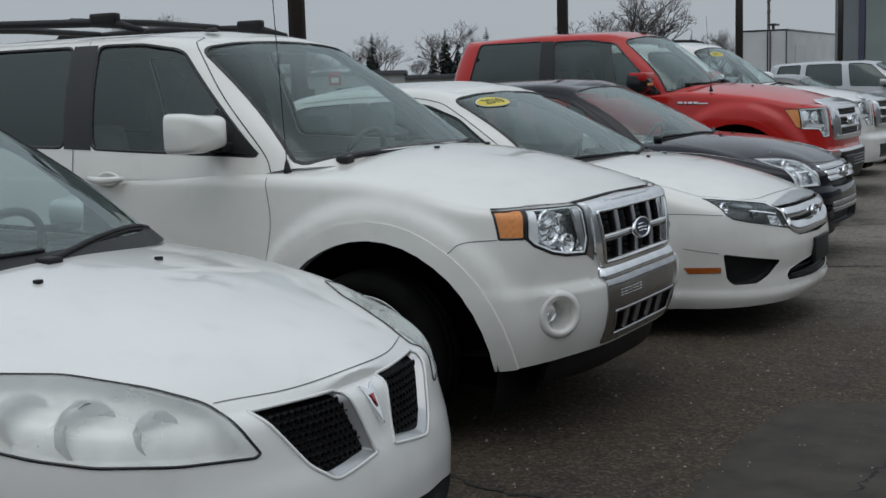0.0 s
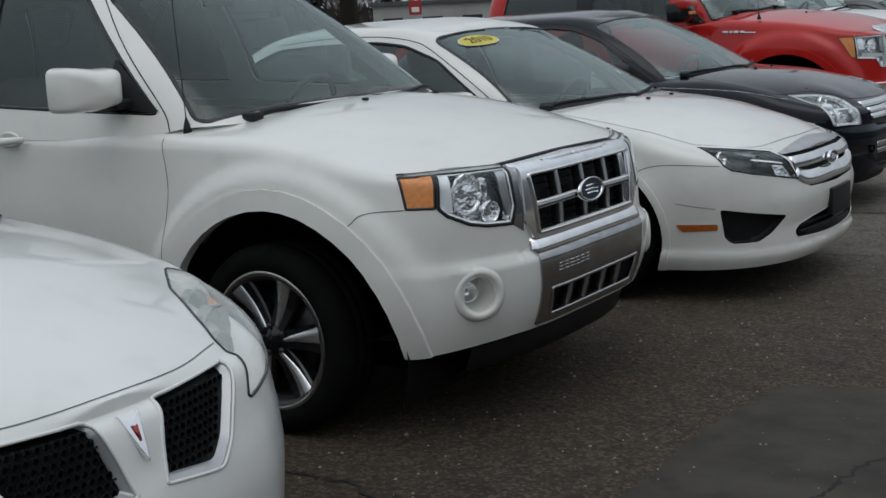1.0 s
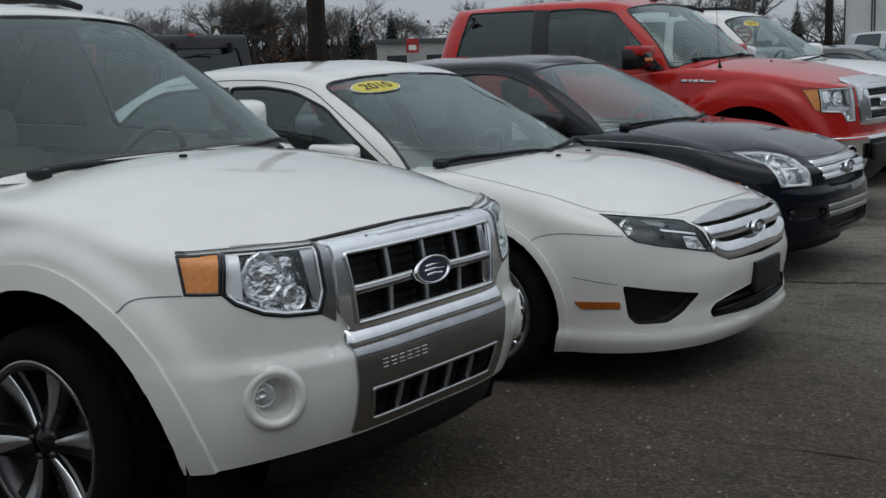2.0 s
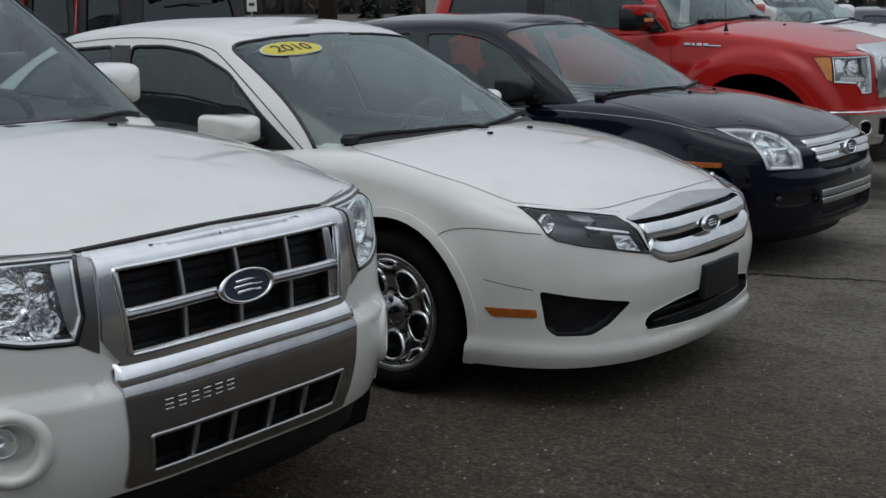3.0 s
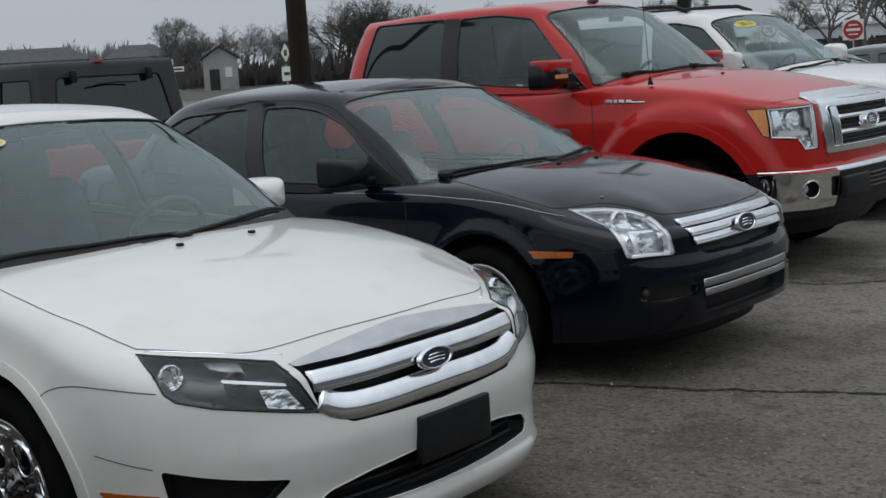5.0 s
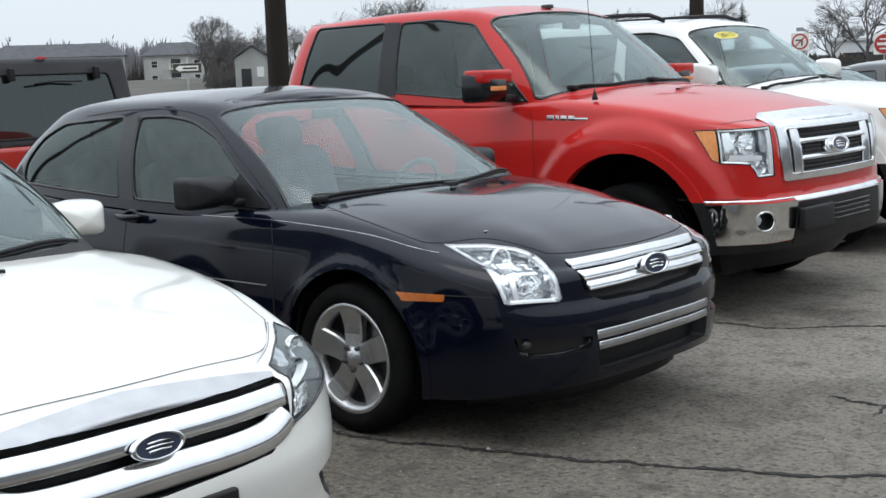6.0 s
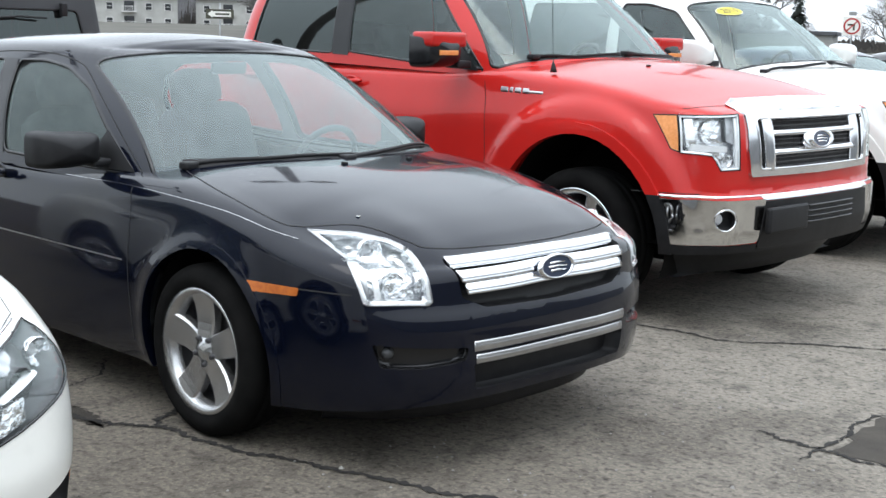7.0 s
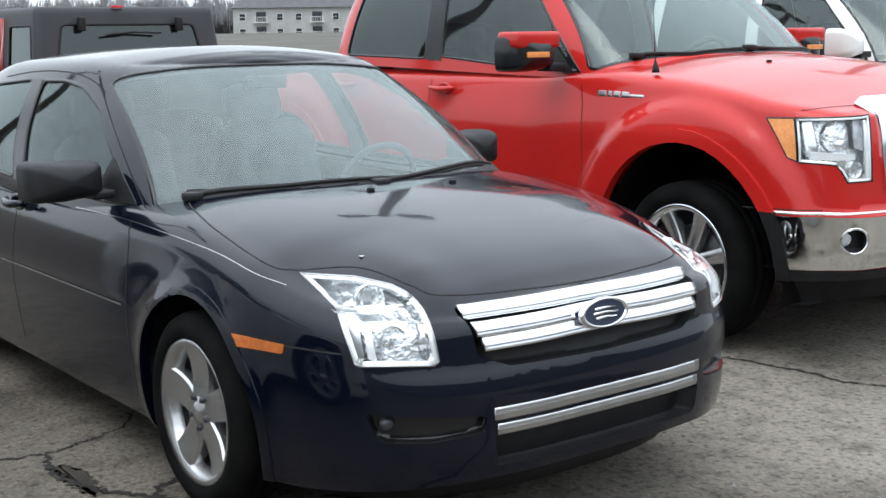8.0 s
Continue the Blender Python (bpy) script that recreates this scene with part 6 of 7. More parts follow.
def car_sedan_black():
    car, low, cab, tree = build_shell("black_sedan", "glossy blue-black sedan with chrome bar grille and silver wheels", SEDAN_OLD, BLACK_BLUE, pose(-3.04, 10.36, 0), [GLASS_DUSTY, GLASS], OLD_WINDOWS, OLD_SCREEN, W5, CLOTH_GREY)
    lamp(car, low, [(.413, -.722, .822), (.536, -.603, .814), (.636, -.544, .797), (.690, -.532, .783), (.740, -.530, .764), (.785, -.537, .742), (.825, -.549, .718), (.856, -.558, .690), (.876, -.563, .655), (.889, -.565, .620), (.884, -.580, .608), (.765, -.749, .610), (.750, -.757, .616), (.732, -.764, .665), (.636, -.740, .755)],
         (.75, -.62, .25), CRYSTAL, LENS, .06, None, [((.640, -.628, .765), .046, FACET), ((.774, -.642, .668), .042, FACET)], edge=SATIN, edge_w=.004, border_w=.012,
         bits=[([(.660, -.690, .760), (.700, -.640, .762), (.725, -.650, .742), (.690, -.700, .742)], .020, REFLECTOR), ([(.732, -.714, .729), (.800, -.613, .727), (.806, -.609, .716), (.738, -.716, .717)], .006, BRIGHT), ([(.732, -.714, .729), (.745, -.700, .729), (.800, -.718, .631), (.784, -.733, .631)], .006, BRIGHT),
               ([(.694, -.761, .721), (.728, -.730, .722), (.768, -.742, .638), (.748, -.762, .633)], .03, SATIN)])
    hole = both([(.83, 0, .765), (.80, -.30, .757), (.783, -.475, .752), (.92, -.455, .625), (.945, -.36, .585), (.96, 0, .577)])
    sheet = carve(low, hole, FRONT, radius=.015)
    grille = part("grille", walls_in(sheet, FRONT, .05), BLACK_PLASTIC, car)
    sheet.free()
    for z, w, h in ((.738, .462, .041), (.697, .455, .038), (.656, .437, .040)):
        part("bar", bar_on(tree, [(0, -w, z), (0, -w * .5, z + .002), (0, 0, z + .006), (0, w * .5, z + .002), (0, w, z)], FRONT, h, .045, .012, belly=.001, tilt=.4), CHROME, grille)
    oval_badge(car, (.955, 0, .690), .100, .046)
    part("bumper_strip", bar_on(tree, [(0, -.425, .456), (0, 0, .458), (0, .425, .456)], FRONT, .038, .03, .006, belly=0), SATIN, car)
    part("bumper_strip", bar_on(tree, [(0, -.415, .410), (0, 0, .412), (0, .415, .410)], FRONT, .034, .03, .006, belly=0), SATIN, car)
    insert(car, low, both([(.96, -.425, .395), (.96, -.41, .30)]), FRONT, "lower_grille", .06, BLACK_PLASTIC, pair=False, radius=.015)
    recess = insert(car, low, [(.781, -.746, .480), (.957, -.45, .456), (.955, -.46, .41), (.90, -.60, .393), (.803, -.724, .398)], (.75, -.66, 0), "fog_recess", .035, GLOSS_BLACK, radius=.015)
    for s, rec in zip((-1, 1), recess):
        m = Matrix.Translation((.815, .695 * s, .445)) @ Vector((1, .4 * s, 0)).to_track_quat("-Y", "Z").to_matrix().to_4x4()
        part("fog_lamp", bm_lathe([(0, -.004), (.012, -.003), (.018, .002), (.022, .012)], 20, m), LAMP_DARK, rec)
    # guessed black strip below the bumper, added to block light under the car
    part("air_dam", bm_grid([[(.86 - .30 * (abs(y) / .75) ** 3, y, .30), (.85 - .30 * (abs(y) / .75) ** 3, y, .22), (.83 - .30 * (abs(y) / .75) ** 3, y, .165), (.55, y, .17)] for y in np.linspace(-.75, .75, 15)]), BLACK_PLASTIC, car)
    panel(car, low, [(.258, -.90, .645), (.522, -.85, .645), (.518, -.85, .617), (.299, -.90, .610)], (.2, -1, 0), "side_marker", AMBER_DULL, .004, radius=.008)
    seams(car, tree, [([(.30, -.95, .60), (.42, -.95, .635), (.544, -.9, .642), (.74, -.85, .642)], (.35, -1, 0), True),
                      ([(-.42, -.66, 1), (-.31, -.72, .95), (-.017, -.785, .917), (.296, -.788, .851), (.41, -.724, .826)], (0, -.3, 1), True),
                      ([(.41, -.722, .83), (.53, -.598, .83), (.70, -.535, .78), (.79, -.47, .77), (.84, -.2, .77), (.85, 0, .77), (.84, .2, .77), (.79, .47, .77), (.70, .535, .78), (.53, .598, .83), (.41, .722, .83)], (.4, 0, 1), False),
                      ([(-.46, -1, .28), (-.469, -1, .74), (-.50, -1, .90)], SIDE, True), ([(-1.60, -1, .28), (-1.62, -1, .60), (-1.60, -1, .92)], SIDE, True)], SEAM)
    seams(car, cab, [([(-.50, -1, .90), (-.56, -1, .955), (-.80, -1, 1.13), (-1.08, -1, 1.30), (-1.22, -1, 1.355), (-1.45, -1, 1.385), (-1.8, -1, 1.385), (-2.2, -1, 1.355)], SIDE, True)], SEAM)
    for s in (-1, 1):
        build_side_mirror(car, (-.77, .985 if s < 0 else .90, 1.02), (.16, .285 if s < 0 else .21, .15), BLACK_PLASTIC, s, .9, square=True)
        for x in (-1.53, -2.45):
            handle(car, (x, -.905, .865), BLACK_BLUE, .2, s)
        # thin satin line along the shoulder
        part("shoulder_line", seam(tree, [(-2.2, s, .90), (-1.09, s, .890), (-.489, s, .893), (.08, s, .864), (.448, s, .80)], (0, s, 0), .0024, proud=.002), SATIN, car)
        part("side_moulding", seam(tree, [(-2.25, s, .60), (-1.4, s, .605), (-.50, s, .605)], (0, s, 0), .006, proud=.004), SATIN, car)
    nozzles(car, tree, [(-.01, -.18), (-.01, .18)])
    for p, n in on_surface(tree, [(.50, -.56, 0)], (0, 0, 1), .002):
        part("paint_chip", bm_box((.012, .014, .002), p, .0008), WHITE_PRINT, car)
    wipers(car, cab, [[(-.14, -.05, 1.0), (-.20, .25, 1.0), (-.34, .62, 1.0)], [(-.36, -.68, 1.0), (-.22, -.40, 1.0), (-.16, .05, 1.0)]])
    sail(car, cab, [(-.57, .935), (-.87, .94), (-.80, 1.09)])
    cowl_strip(car, cab, [(-.35, -.70, .985), (-.22, -.50, .975), (-.14, -.25, .98), (-.10, 0, .985), (-.14, .25, .98), (-.22, .50, .975), (-.35, .70, .985)])
    pillar(car, cab, [(-1.555, .94), (-1.675, .945)], [(-1.685, 1.352), (-1.805, 1.352)])
    part("body", low, BLACK_BLUE, car)


def truck_front(car, low, tree, colour):
    """Lamps, grille and bumper of the large trucks."""
    lamp(car, low, [(.612, -.930, 1.133), (.801, -.667, 1.142), (.861, -.70, .852), (.822, -.827, .850), (.793, -.860, .925), (.753, -.889, .930), (.64, -.938, .935)], CORNER, CRYSTAL, LENS, .06, None,
         [((.735, -.80, 1.045), .070, CRYSTAL), ((.80, -.74, .90), .036, FACET)],
         bits=[([(.64, -.915, 1.11), (.665, -.885, 1.115), (.72, -.90, .97), (.68, -.925, .96)], .020, FACET), ([(.765, -.74, 1.12), (.79, -.69, 1.12), (.835, -.71, .98), (.80, -.76, 1.0)], .030, LAMP_GREY),
               ([(.68, -.90, .985), (.80, -.76, .975), (.81, -.77, .950), (.68, -.91, .948)], .012, BRIGHT), ([(.79, -.70, 1.12), (.803, -.68, 1.12), (.850, -.70, .87), (.84, -.72, .87)], .008, BRIGHT)],
         border_w=.010, amber=[(.47, -.956, 1.130), (.610, -.930, 1.133), (.638, -.938, .938), (.585, -.950, .955)], edge=GLOSS_BLACK, edge_w=.005)
    outer = both([(.78, 0, 1.215), (.75, -.50, 1.205), (.76, -.645, 1.17), (.86, -.655, .95), (.88, -.635, .815), (.92, 0, .81)])
    frame_sheet = carve(low, outer, (1, 0, .12), radius=.02)
    hole_pts = both([(.88, -.590, 1.118), (.90, -.575, .848)])
    hole = carve(frame_sheet, hole_pts, FRONT, radius=.03)
    grille = part("grille", walls_in(hole, FRONT, .06), BLACK_PLASTIC, car)
    part("grille_lip", rim_strip(hole, .010, .022), CHROME, grille)
    hole.free()
    swollen(frame_sheet, .018)
    part("grille_surround", merge(frame_sheet, walls_in(frame_sheet, FRONT, .04, floor=False)), CHROME, grille)
    net(tree, hole_pts, .024, .012, GRILLE_GREY, grille, hexagons=False, wire=.004)
    for y in (-.475, .475):
        part("upright", bar_on(tree, [(0, y * .985, .845), (0, y, 1.0), (0, y * 1.01, 1.125)], FRONT, .098, .05, .024, belly=.012), CHROME, grille)
    for z in (.940, 1.040):
        part("bar", bar_on(tree, [(0, -.44, z), (0, -.2, z), (0, 0, z), (0, .2, z), (0, .44, z)], FRONT, .030, .05, .018, tilt=.4), CHROME, grille)
    flange = [(.165 * math.copysign(abs(math.cos(a)) ** .8, math.cos(a)), .058 * math.sin(a)) for a in np.arange(36) * 2 * math.pi / 36]
    part("badge_flange", bm_prism(flange, .03, pose(.898, 0, .992, 0, -14, 0), .006), CHROME, grille)
    oval_badge(car, (.930, 0, .995), .112, .050, lean=-14)


def car_pickup():
    car, low, cab, tree = build_shell("red_pickup_truck", "red crew-cab pickup truck with chrome grille and bumper", PICKUP, RED, pose(-3.55, 13.30, 0), [GLASS_FRONT, GLASS, GLASS_DARK], PICKUP_WINDOWS, PICKUP_SCREEN, W_TRUCK, CLOTH_DARK, floor_z=.55)
    truck_front(car, low, tree, RED)
    # bumper: bright ends, black middle
    for s in (-1, 1):
        ring = [(.854 + .05 * math.cos(a) * .6, (-.805 + .058 * math.cos(a)) * -s, .595 + .062 * math.sin(a)) for a in np.arange(18) * 2 * math.pi / 18]
        cut = carve(low, ring, (.75, .66 * s, 0), side=s, radius=0)
        fog = part("fog_recess", walls_in(cut, (.75, .66 * s, 0), .05), BLACK_PLASTIC, car)
        part("fog_ring", rim_strip(cut, .010, .006), CHROME, fog)
        cut.free()
        m = Matrix.Translation((.80, .80 * s, .597)) @ Vector((1, .7 * s, 0)).to_track_quat("-Y", "Z").to_matrix().to_4x4()
        part("fog_lamp", bm_lathe([(0, -.014), (.022, -.012), (.034, -.002), (.038, .012)], 22, m), REFLECTOR, fog)
    insert(car, low, [(.51, -.975, .695), (.662, -.935, .695), (.650, -.928, .540), (.56, -.952, .540)], (.35, -1, 0), "bumper_slot", .04, BLACK_PLASTIC, radius=.02)
    for s in (-1, 1):
        hook = bm_tube([(.592 + .026 * math.cos(a), s * (.948 - .3 * .026 * math.cos(a)), .617 + .050 * math.sin(a)) for a in np.linspace(0, 2 * math.pi, 17)], .010, 8)
        bm_tube([(.592, s * .948, .57), (.590, s * .95, .617), (.594, s * .947, .665)], .009, 8, into=hook)
        part("tow_hook", hook, SATIN, car)
    panel(car, low, [(.46, -.985, .700), (.935, -.55, .700), (.93, -.60, .47), (.545, -.945, .457), (.50, -.975, .54)], CORNER, "bumper_end", TRUCK_CHROME, .006, radius=.02)
    panel(car, low, both([(.96, -.58, .712), (.96, -.58, .692)]), FRONT, "bumper_top", CHROME, .006, pair=False, radius=.005)
    panel(car, low, both([(.96, -.60, .688), (.96, -.58, .44)]), FRONT, "bumper_middle", BLACK_PLASTIC, .010, pair=False, radius=.02)
    part("bumper_edge", bar_on(tree, [(.55, -.99, .714), (.70, -.93, .715), (.88, -.72, .716), (.95, -.40, .716), (.98, 0, .716)], (.75, -.66, 0), .014, .02, .010), CHROME, car)
    part("bumper_edge", bar_on(tree, [(.55, .99, .714), (.70, .93, .715), (.88, .72, .716), (.95, .40, .716), (.98, 0, .716)], (.75, .66, 0), .014, .02, .010), CHROME, car)
    panel(car, low, [(.30, -.99, .452), (.93, -.60, .462), (.90, -.60, .30), (.30, -.99, .30)], (.75, -.66, 0), "bumper_foot", BLACK_PLASTIC, .008, radius=.0)
    panel(car, low, both([(.96, -.61, .438), (.96, -.60, .30)]), FRONT, "bumper_foot", BLACK_PLASTIC, .008, pair=False, radius=.0)
    part("plate_mount", bm_box((.035, .40, .14), (.985, -.40, .590), .016), BLACK_PLASTIC, car)
    for z in (.55, .58, .61, .64):
        part("bumper_slat", bar_on(tree, [(0, -.16, z), (0, .1, z), (0, .36, z)], FRONT, .012, .03, .022), GLOSS_BLACK, car)
    part("air_dam", bm_grid([[(.86 - .25 * (abs(y) / .85) ** 3, y, .44), (.82 - .25 * (abs(y) / .85) ** 3, y, .36), (.74 - .25 * (abs(y) / .85) ** 3, y, .27), (.60, y, .26)] for y in np.linspace(-.85, .85, 15)]), BLACK_PLASTIC, car)
    # wing badge: plain bars
    badge = bmesh.new()
    for k, (x0, x1) in enumerate(((-.60, -.545), (-.53, -.505), (-.49, -.445), (-.43, -.385), (-.385, -.28))):
        merge(badge, bar_on(tree, [(x0, -1, 1.203 - .001 * k), (x1, -1, 1.202 - .001 * k)], SIDE, .040 if k < 4 else .018, .006, .006, curved=False))
    part("wing_badge", badge, SATIN, car)
    seams(car, tree, [([(.40, -1, .725), (.55, -1, .728), (.75, -.9, .728)], (.4, -1, 0), True), ([(-.67, -1, .45), (-.68, -1, .75), (-.70, -1, 1.1), (-.74, -1, 1.25)], SIDE, True), ([(-2.06, -1, .45), (-2.06, -1, .8), (-2.05, -1, 1.28)], SIDE, True),
                      ([(.62, -.90, 1.2), (.66, -.86, 1.2), (.70, -.70, 1.2), (.72, -.62, 1.2)], (0, 0, 1), True)], SEAM)
    for s in (-1, 1):
        m = build_side_mirror(car, (-.90, 1.17 if s < 0 else 1.08, 1.415), (.20, .30, .20), GLOSS_BLACK, s, 1.3, square=True)
        cap = bm_box((.17, .285, .085), (.0, 0, .068), .02)
        part("painted_cap", cap, RED, m)
        part("mirror_signal", bm_box((.01, .15, .028), (.098, .02 * s, -.008), .003), AMBER, m)
        for x in (-1.90, -2.95):
            handle(car, (x, -.975, 1.20), RED, .24, s)
    part("roof_lamp", bm_box((.08, .05, .03), (-1.30, 0, 1.965), .01), LAMP_DARK, car)
    aerial(car, (-.27, -.885, 1.315), .75, -4)
    nozzles(car, tree, [(.0, -.35)])
    wipers(car, cab, [[(-.44, .02, 1.4), (-.46, .35, 1.4), (-.56, .72, 1.4)], [(-.56, -.72, 1.4), (-.46, -.42, 1.4), (-.44, -.05, 1.4)]])
    part("bed_cover", bm_box((1.85, 1.84, .05), (-4.02, 0, 1.335), .015), SATIN, car)
    sail(car, cab, [(-.82, 1.30), (-1.08, 1.32), (-1.04, 1.50)])
    pillar(car, cab, [(-1.975, 1.36), (-2.135, 1.365)], [(-2.015, 1.885), (-2.155, 1.89)])
    part("body", low, RED, car)


def car_large_suv():
    car, low, cab, tree = build_shell("large_suv", "large white suv with chrome grille and year sticker", LARGE_SUV, WHITE, pose(-3.67, 16.2, 0), [GLASS_FRONT, GLASS, GLASS_DARK], LARGE_WINDOWS, LARGE_SCREEN, W_TRUCK, CLOTH_DARK, floor_z=.55)
    truck_front(car, low, tree, WHITE)
    insert(car, low, both([(.96, -.60, .62), (.96, -.55, .46)]), FRONT, "lower_grille", .06, BLACK_PLASTIC, pair=False, radius=.02)
    seams(car, tree, [([(.40, -1, .735), (.55, -1, .738), (.75, -.9, .738)], (.4, -1, 0), True), ([(-.67, -1, .45), (-.68, -1, .75), (-.70, -1, 1.1), (-.74, -1, 1.22)], SIDE, True)], SEAM_GREY)
    for s in (-1, 1):
        build_side_mirror(car, (-.90, 1.15, 1.42), (.18, .26, .20), WHITE, s, 1.3, square=True)
        rail = bm_tube([(-1.6, s * .66, 1.90), (-1.75, s * .66, 1.955), (-2.0, s * .66, 1.965), (-3.2, s * .66, 1.965), (-3.5, s * .65, 1.95), (-3.65, s * .64, 1.88)], .02, 8)
        part("roof_rail", rail, BLACK_PLASTIC, car)
    wipers(car, cab, [[(-.44, .02, 1.4), (-.46, .35, 1.4), (-.56, .72, 1.4)], [(-.56, -.72, 1.4), (-.46, -.42, 1.4), (-.44, -.05, 1.4)]])
    year_sticker(car, cab, "2015", (-1.12, -.42, 1.75), .165, .062)
    part("body", low, WHITE, car)


for build in (car_coupe, car_suv, car_sedan_white, car_sedan_black, car_pickup, car_large_suv):
    build()


# ---------------------------------------------------------------- second row and far vehicles
def box_suv():
    """A squared off-road vehicle with a black hard top over a red body, its rear towards the aisle."""
    car = thing("hardtop_suv", "boxy suv with black hard top over red body", "car", pose(-9.9, 12.35, 0, 0, 0, 180), "parked vehicles")
    w = .92
    def slab(x0, x1, z0, z1, w0, w1, tx0, tx1, bevel):
        b = bmesh.new()
        bmesh.ops.create_cube(b, size=1)
        for v in b.verts:
            up = v.co.z > 0
            front = v.co.x > 0
            v.co = Vector(((tx1 if up else x1) if front else (tx0 if up else x0), (w1 if up else w0) * (1 if v.co.y > 0 else -1), z1 if up else z0))
        bmesh.ops.bevel(b, geom=b.edges[:], offset=bevel, segments=3, profile=.7, affect="EDGES")
        return b
    part("body", slab(0, 4.2, .50, .98, w, w, 0, 4.2, .05), MAROON, car)
    top = slab(.02, 2.6, .95, 1.79, w - .02, w - .10, .14, 2.35, .06)
    sheets = []
    for s in (-1, 1):
        for x0, x1, z in ((.16, .76, 1.64), (1.02, 1.70, 1.64)):
            sheets.append((carve(top, [(x0, s, 1.24), (x1, s, 1.24), (x1, s, z), (x0 + .06, s, z)], (0, s, 0), side=s, radius=.04, facing=.3), "side_window"))
    sheets.append((carve(top, [(0, -.74, 1.04), (0, .74, 1.04), (0, .62, 1.66), (0, -.62, 1.66)], (-1, 0, .1), radius=.06, facing=.3), "rear_window"))
    for sheet, name in sheets:
        if len(sheet.faces):
            part("window_edge", rim_strip(sheet, .02, .004), BLACK_PLASTIC, car)
            part(name, swollen(sheet, -.008), GLASS_DARK, car)
    part("hard_top", top, plain("black hard top", (0.020, 0.021, 0.024), (0.028, 0.029, 0.032), 0.5, 0, 3, .001, 120), car)
    for s in (-1, 1):
        part("door_frame", bm_tube([(.90, s * .90, .98), (.92, s * .845, 1.68), (1.78, s * .838, 1.70), (1.92, s * .90, .98)], .035, 8), MAROON, car)
        for x in (.62, 3.4):
            bm = bm_lathe([(.12, -.13), (.26, -.14), (.36, -.13), (.40, -.09), (.40, .09), (.36, .13), (.12, .12)], 28, Matrix.Translation((x, s * .80, .40)))
            part("tyre", bm, RUBBER, car)
    lampm, nt, p, _ = material("brake lamp")
    p.inputs["Base Color"].default_value = (.6, .03, .03, 1)
    part("brake_lamp", bm_box((.03, .10, .02), (.13, .10, 1.79), .004), lampm, car, "red brake lamp")
    part("rear_wiper", bm_tube([(.02, .25, 1.55), (.04, .0, 1.57), (.02, -.25, 1.56)], .010, 6), BLACK_PLASTIC, car)
    for y in (-.45, .45):
        part("hinge", bm_box((.05, .06, .12), (.07, y, 1.64), .012), BLACK_PLASTIC, car)


def plain_car(name, label, spec, colour, m, windows, screen, wheels):
    car, low, cab, tree = build_shell(name, label, spec, colour, m, [GLASS_FRONT, GLASS_DARK], windows, screen, wheels, CLOTH_DARK, floor_z=.3 if spec is not LARGE_SUV else .55)
    lamp(car, low, [(.56, -.735, .775), (.70, -.585, .757), (.82, -.487, .738), (.90, -.47, .66), (.80, -.69, .652), (.67, -.78, .695)] if spec is not SUV else [(.56, -.785, .955), (.734, -.42, .955), (.80, -.45, .80), (.70, -.75, .82)],
         (.7, -.7, .1), REFLECTOR, LENS, .08, .012)
    z = .62 if spec is not SUV else .82
    insert(car, low, both([(.9, -.40, z + .06), (.9, -.36, z - .06)]), FRONT, "grille", .05, BLACK_PLASTIC, pair=False, radius=.02, edge=CHROME)
    for s in (-1, 1):
        build_side_mirror(car, (-.77, .965, 1.02 if spec is not SUV else 1.27), (.16, .235, .14), colour, s, .9)
    part("body", low, colour, car)


box_suv()
plain_car("navy_sedan", "dark navy sedan parked further along the row", SEDAN_NEW, NAVY, pose(-4.3, 19.1, 0), SEDAN_WINDOWS, SEDAN_SCREEN, W5)
plain_car("grey_sedan", "dark grey sedan parked further along the row", SEDAN_NEW, DARK_GREY, pose(-4.0, 22.0, 0), SEDAN_WINDOWS, SEDAN_SCREEN, W5)
plain_car("silver_suv", "silver compact suv parked further along the row", SUV, SILVER, pose(-4.1, 28.8, 0), SUV_WINDOWS, SUV_SCREEN, W5)
plain_car("dark_suv", "dark grey compact suv in the second row", SUV, DARK_GREY, pose(-13.4, 9.55, 0, 0, 0, 180), SUV_WINDOWS, SUV_SCREEN, W5)

# ---------------------------------------------------------------- poles and signs
POLE = plain("bronze pole paint", (0.030, 0.026, 0.023), (0.042, 0.036, 0.032), 0.5, 0.3, 3)
CONCRETE = plain("concrete", (0.36, 0.35, 0.33), (0.28, 0.27, 0.255), 0.9, 0, 3, .003, 60)
POST = plain("galvanised post", (0.32, 0.33, 0.33), (0.25, 0.26, 0.26), 0.5, 0.6, 8)


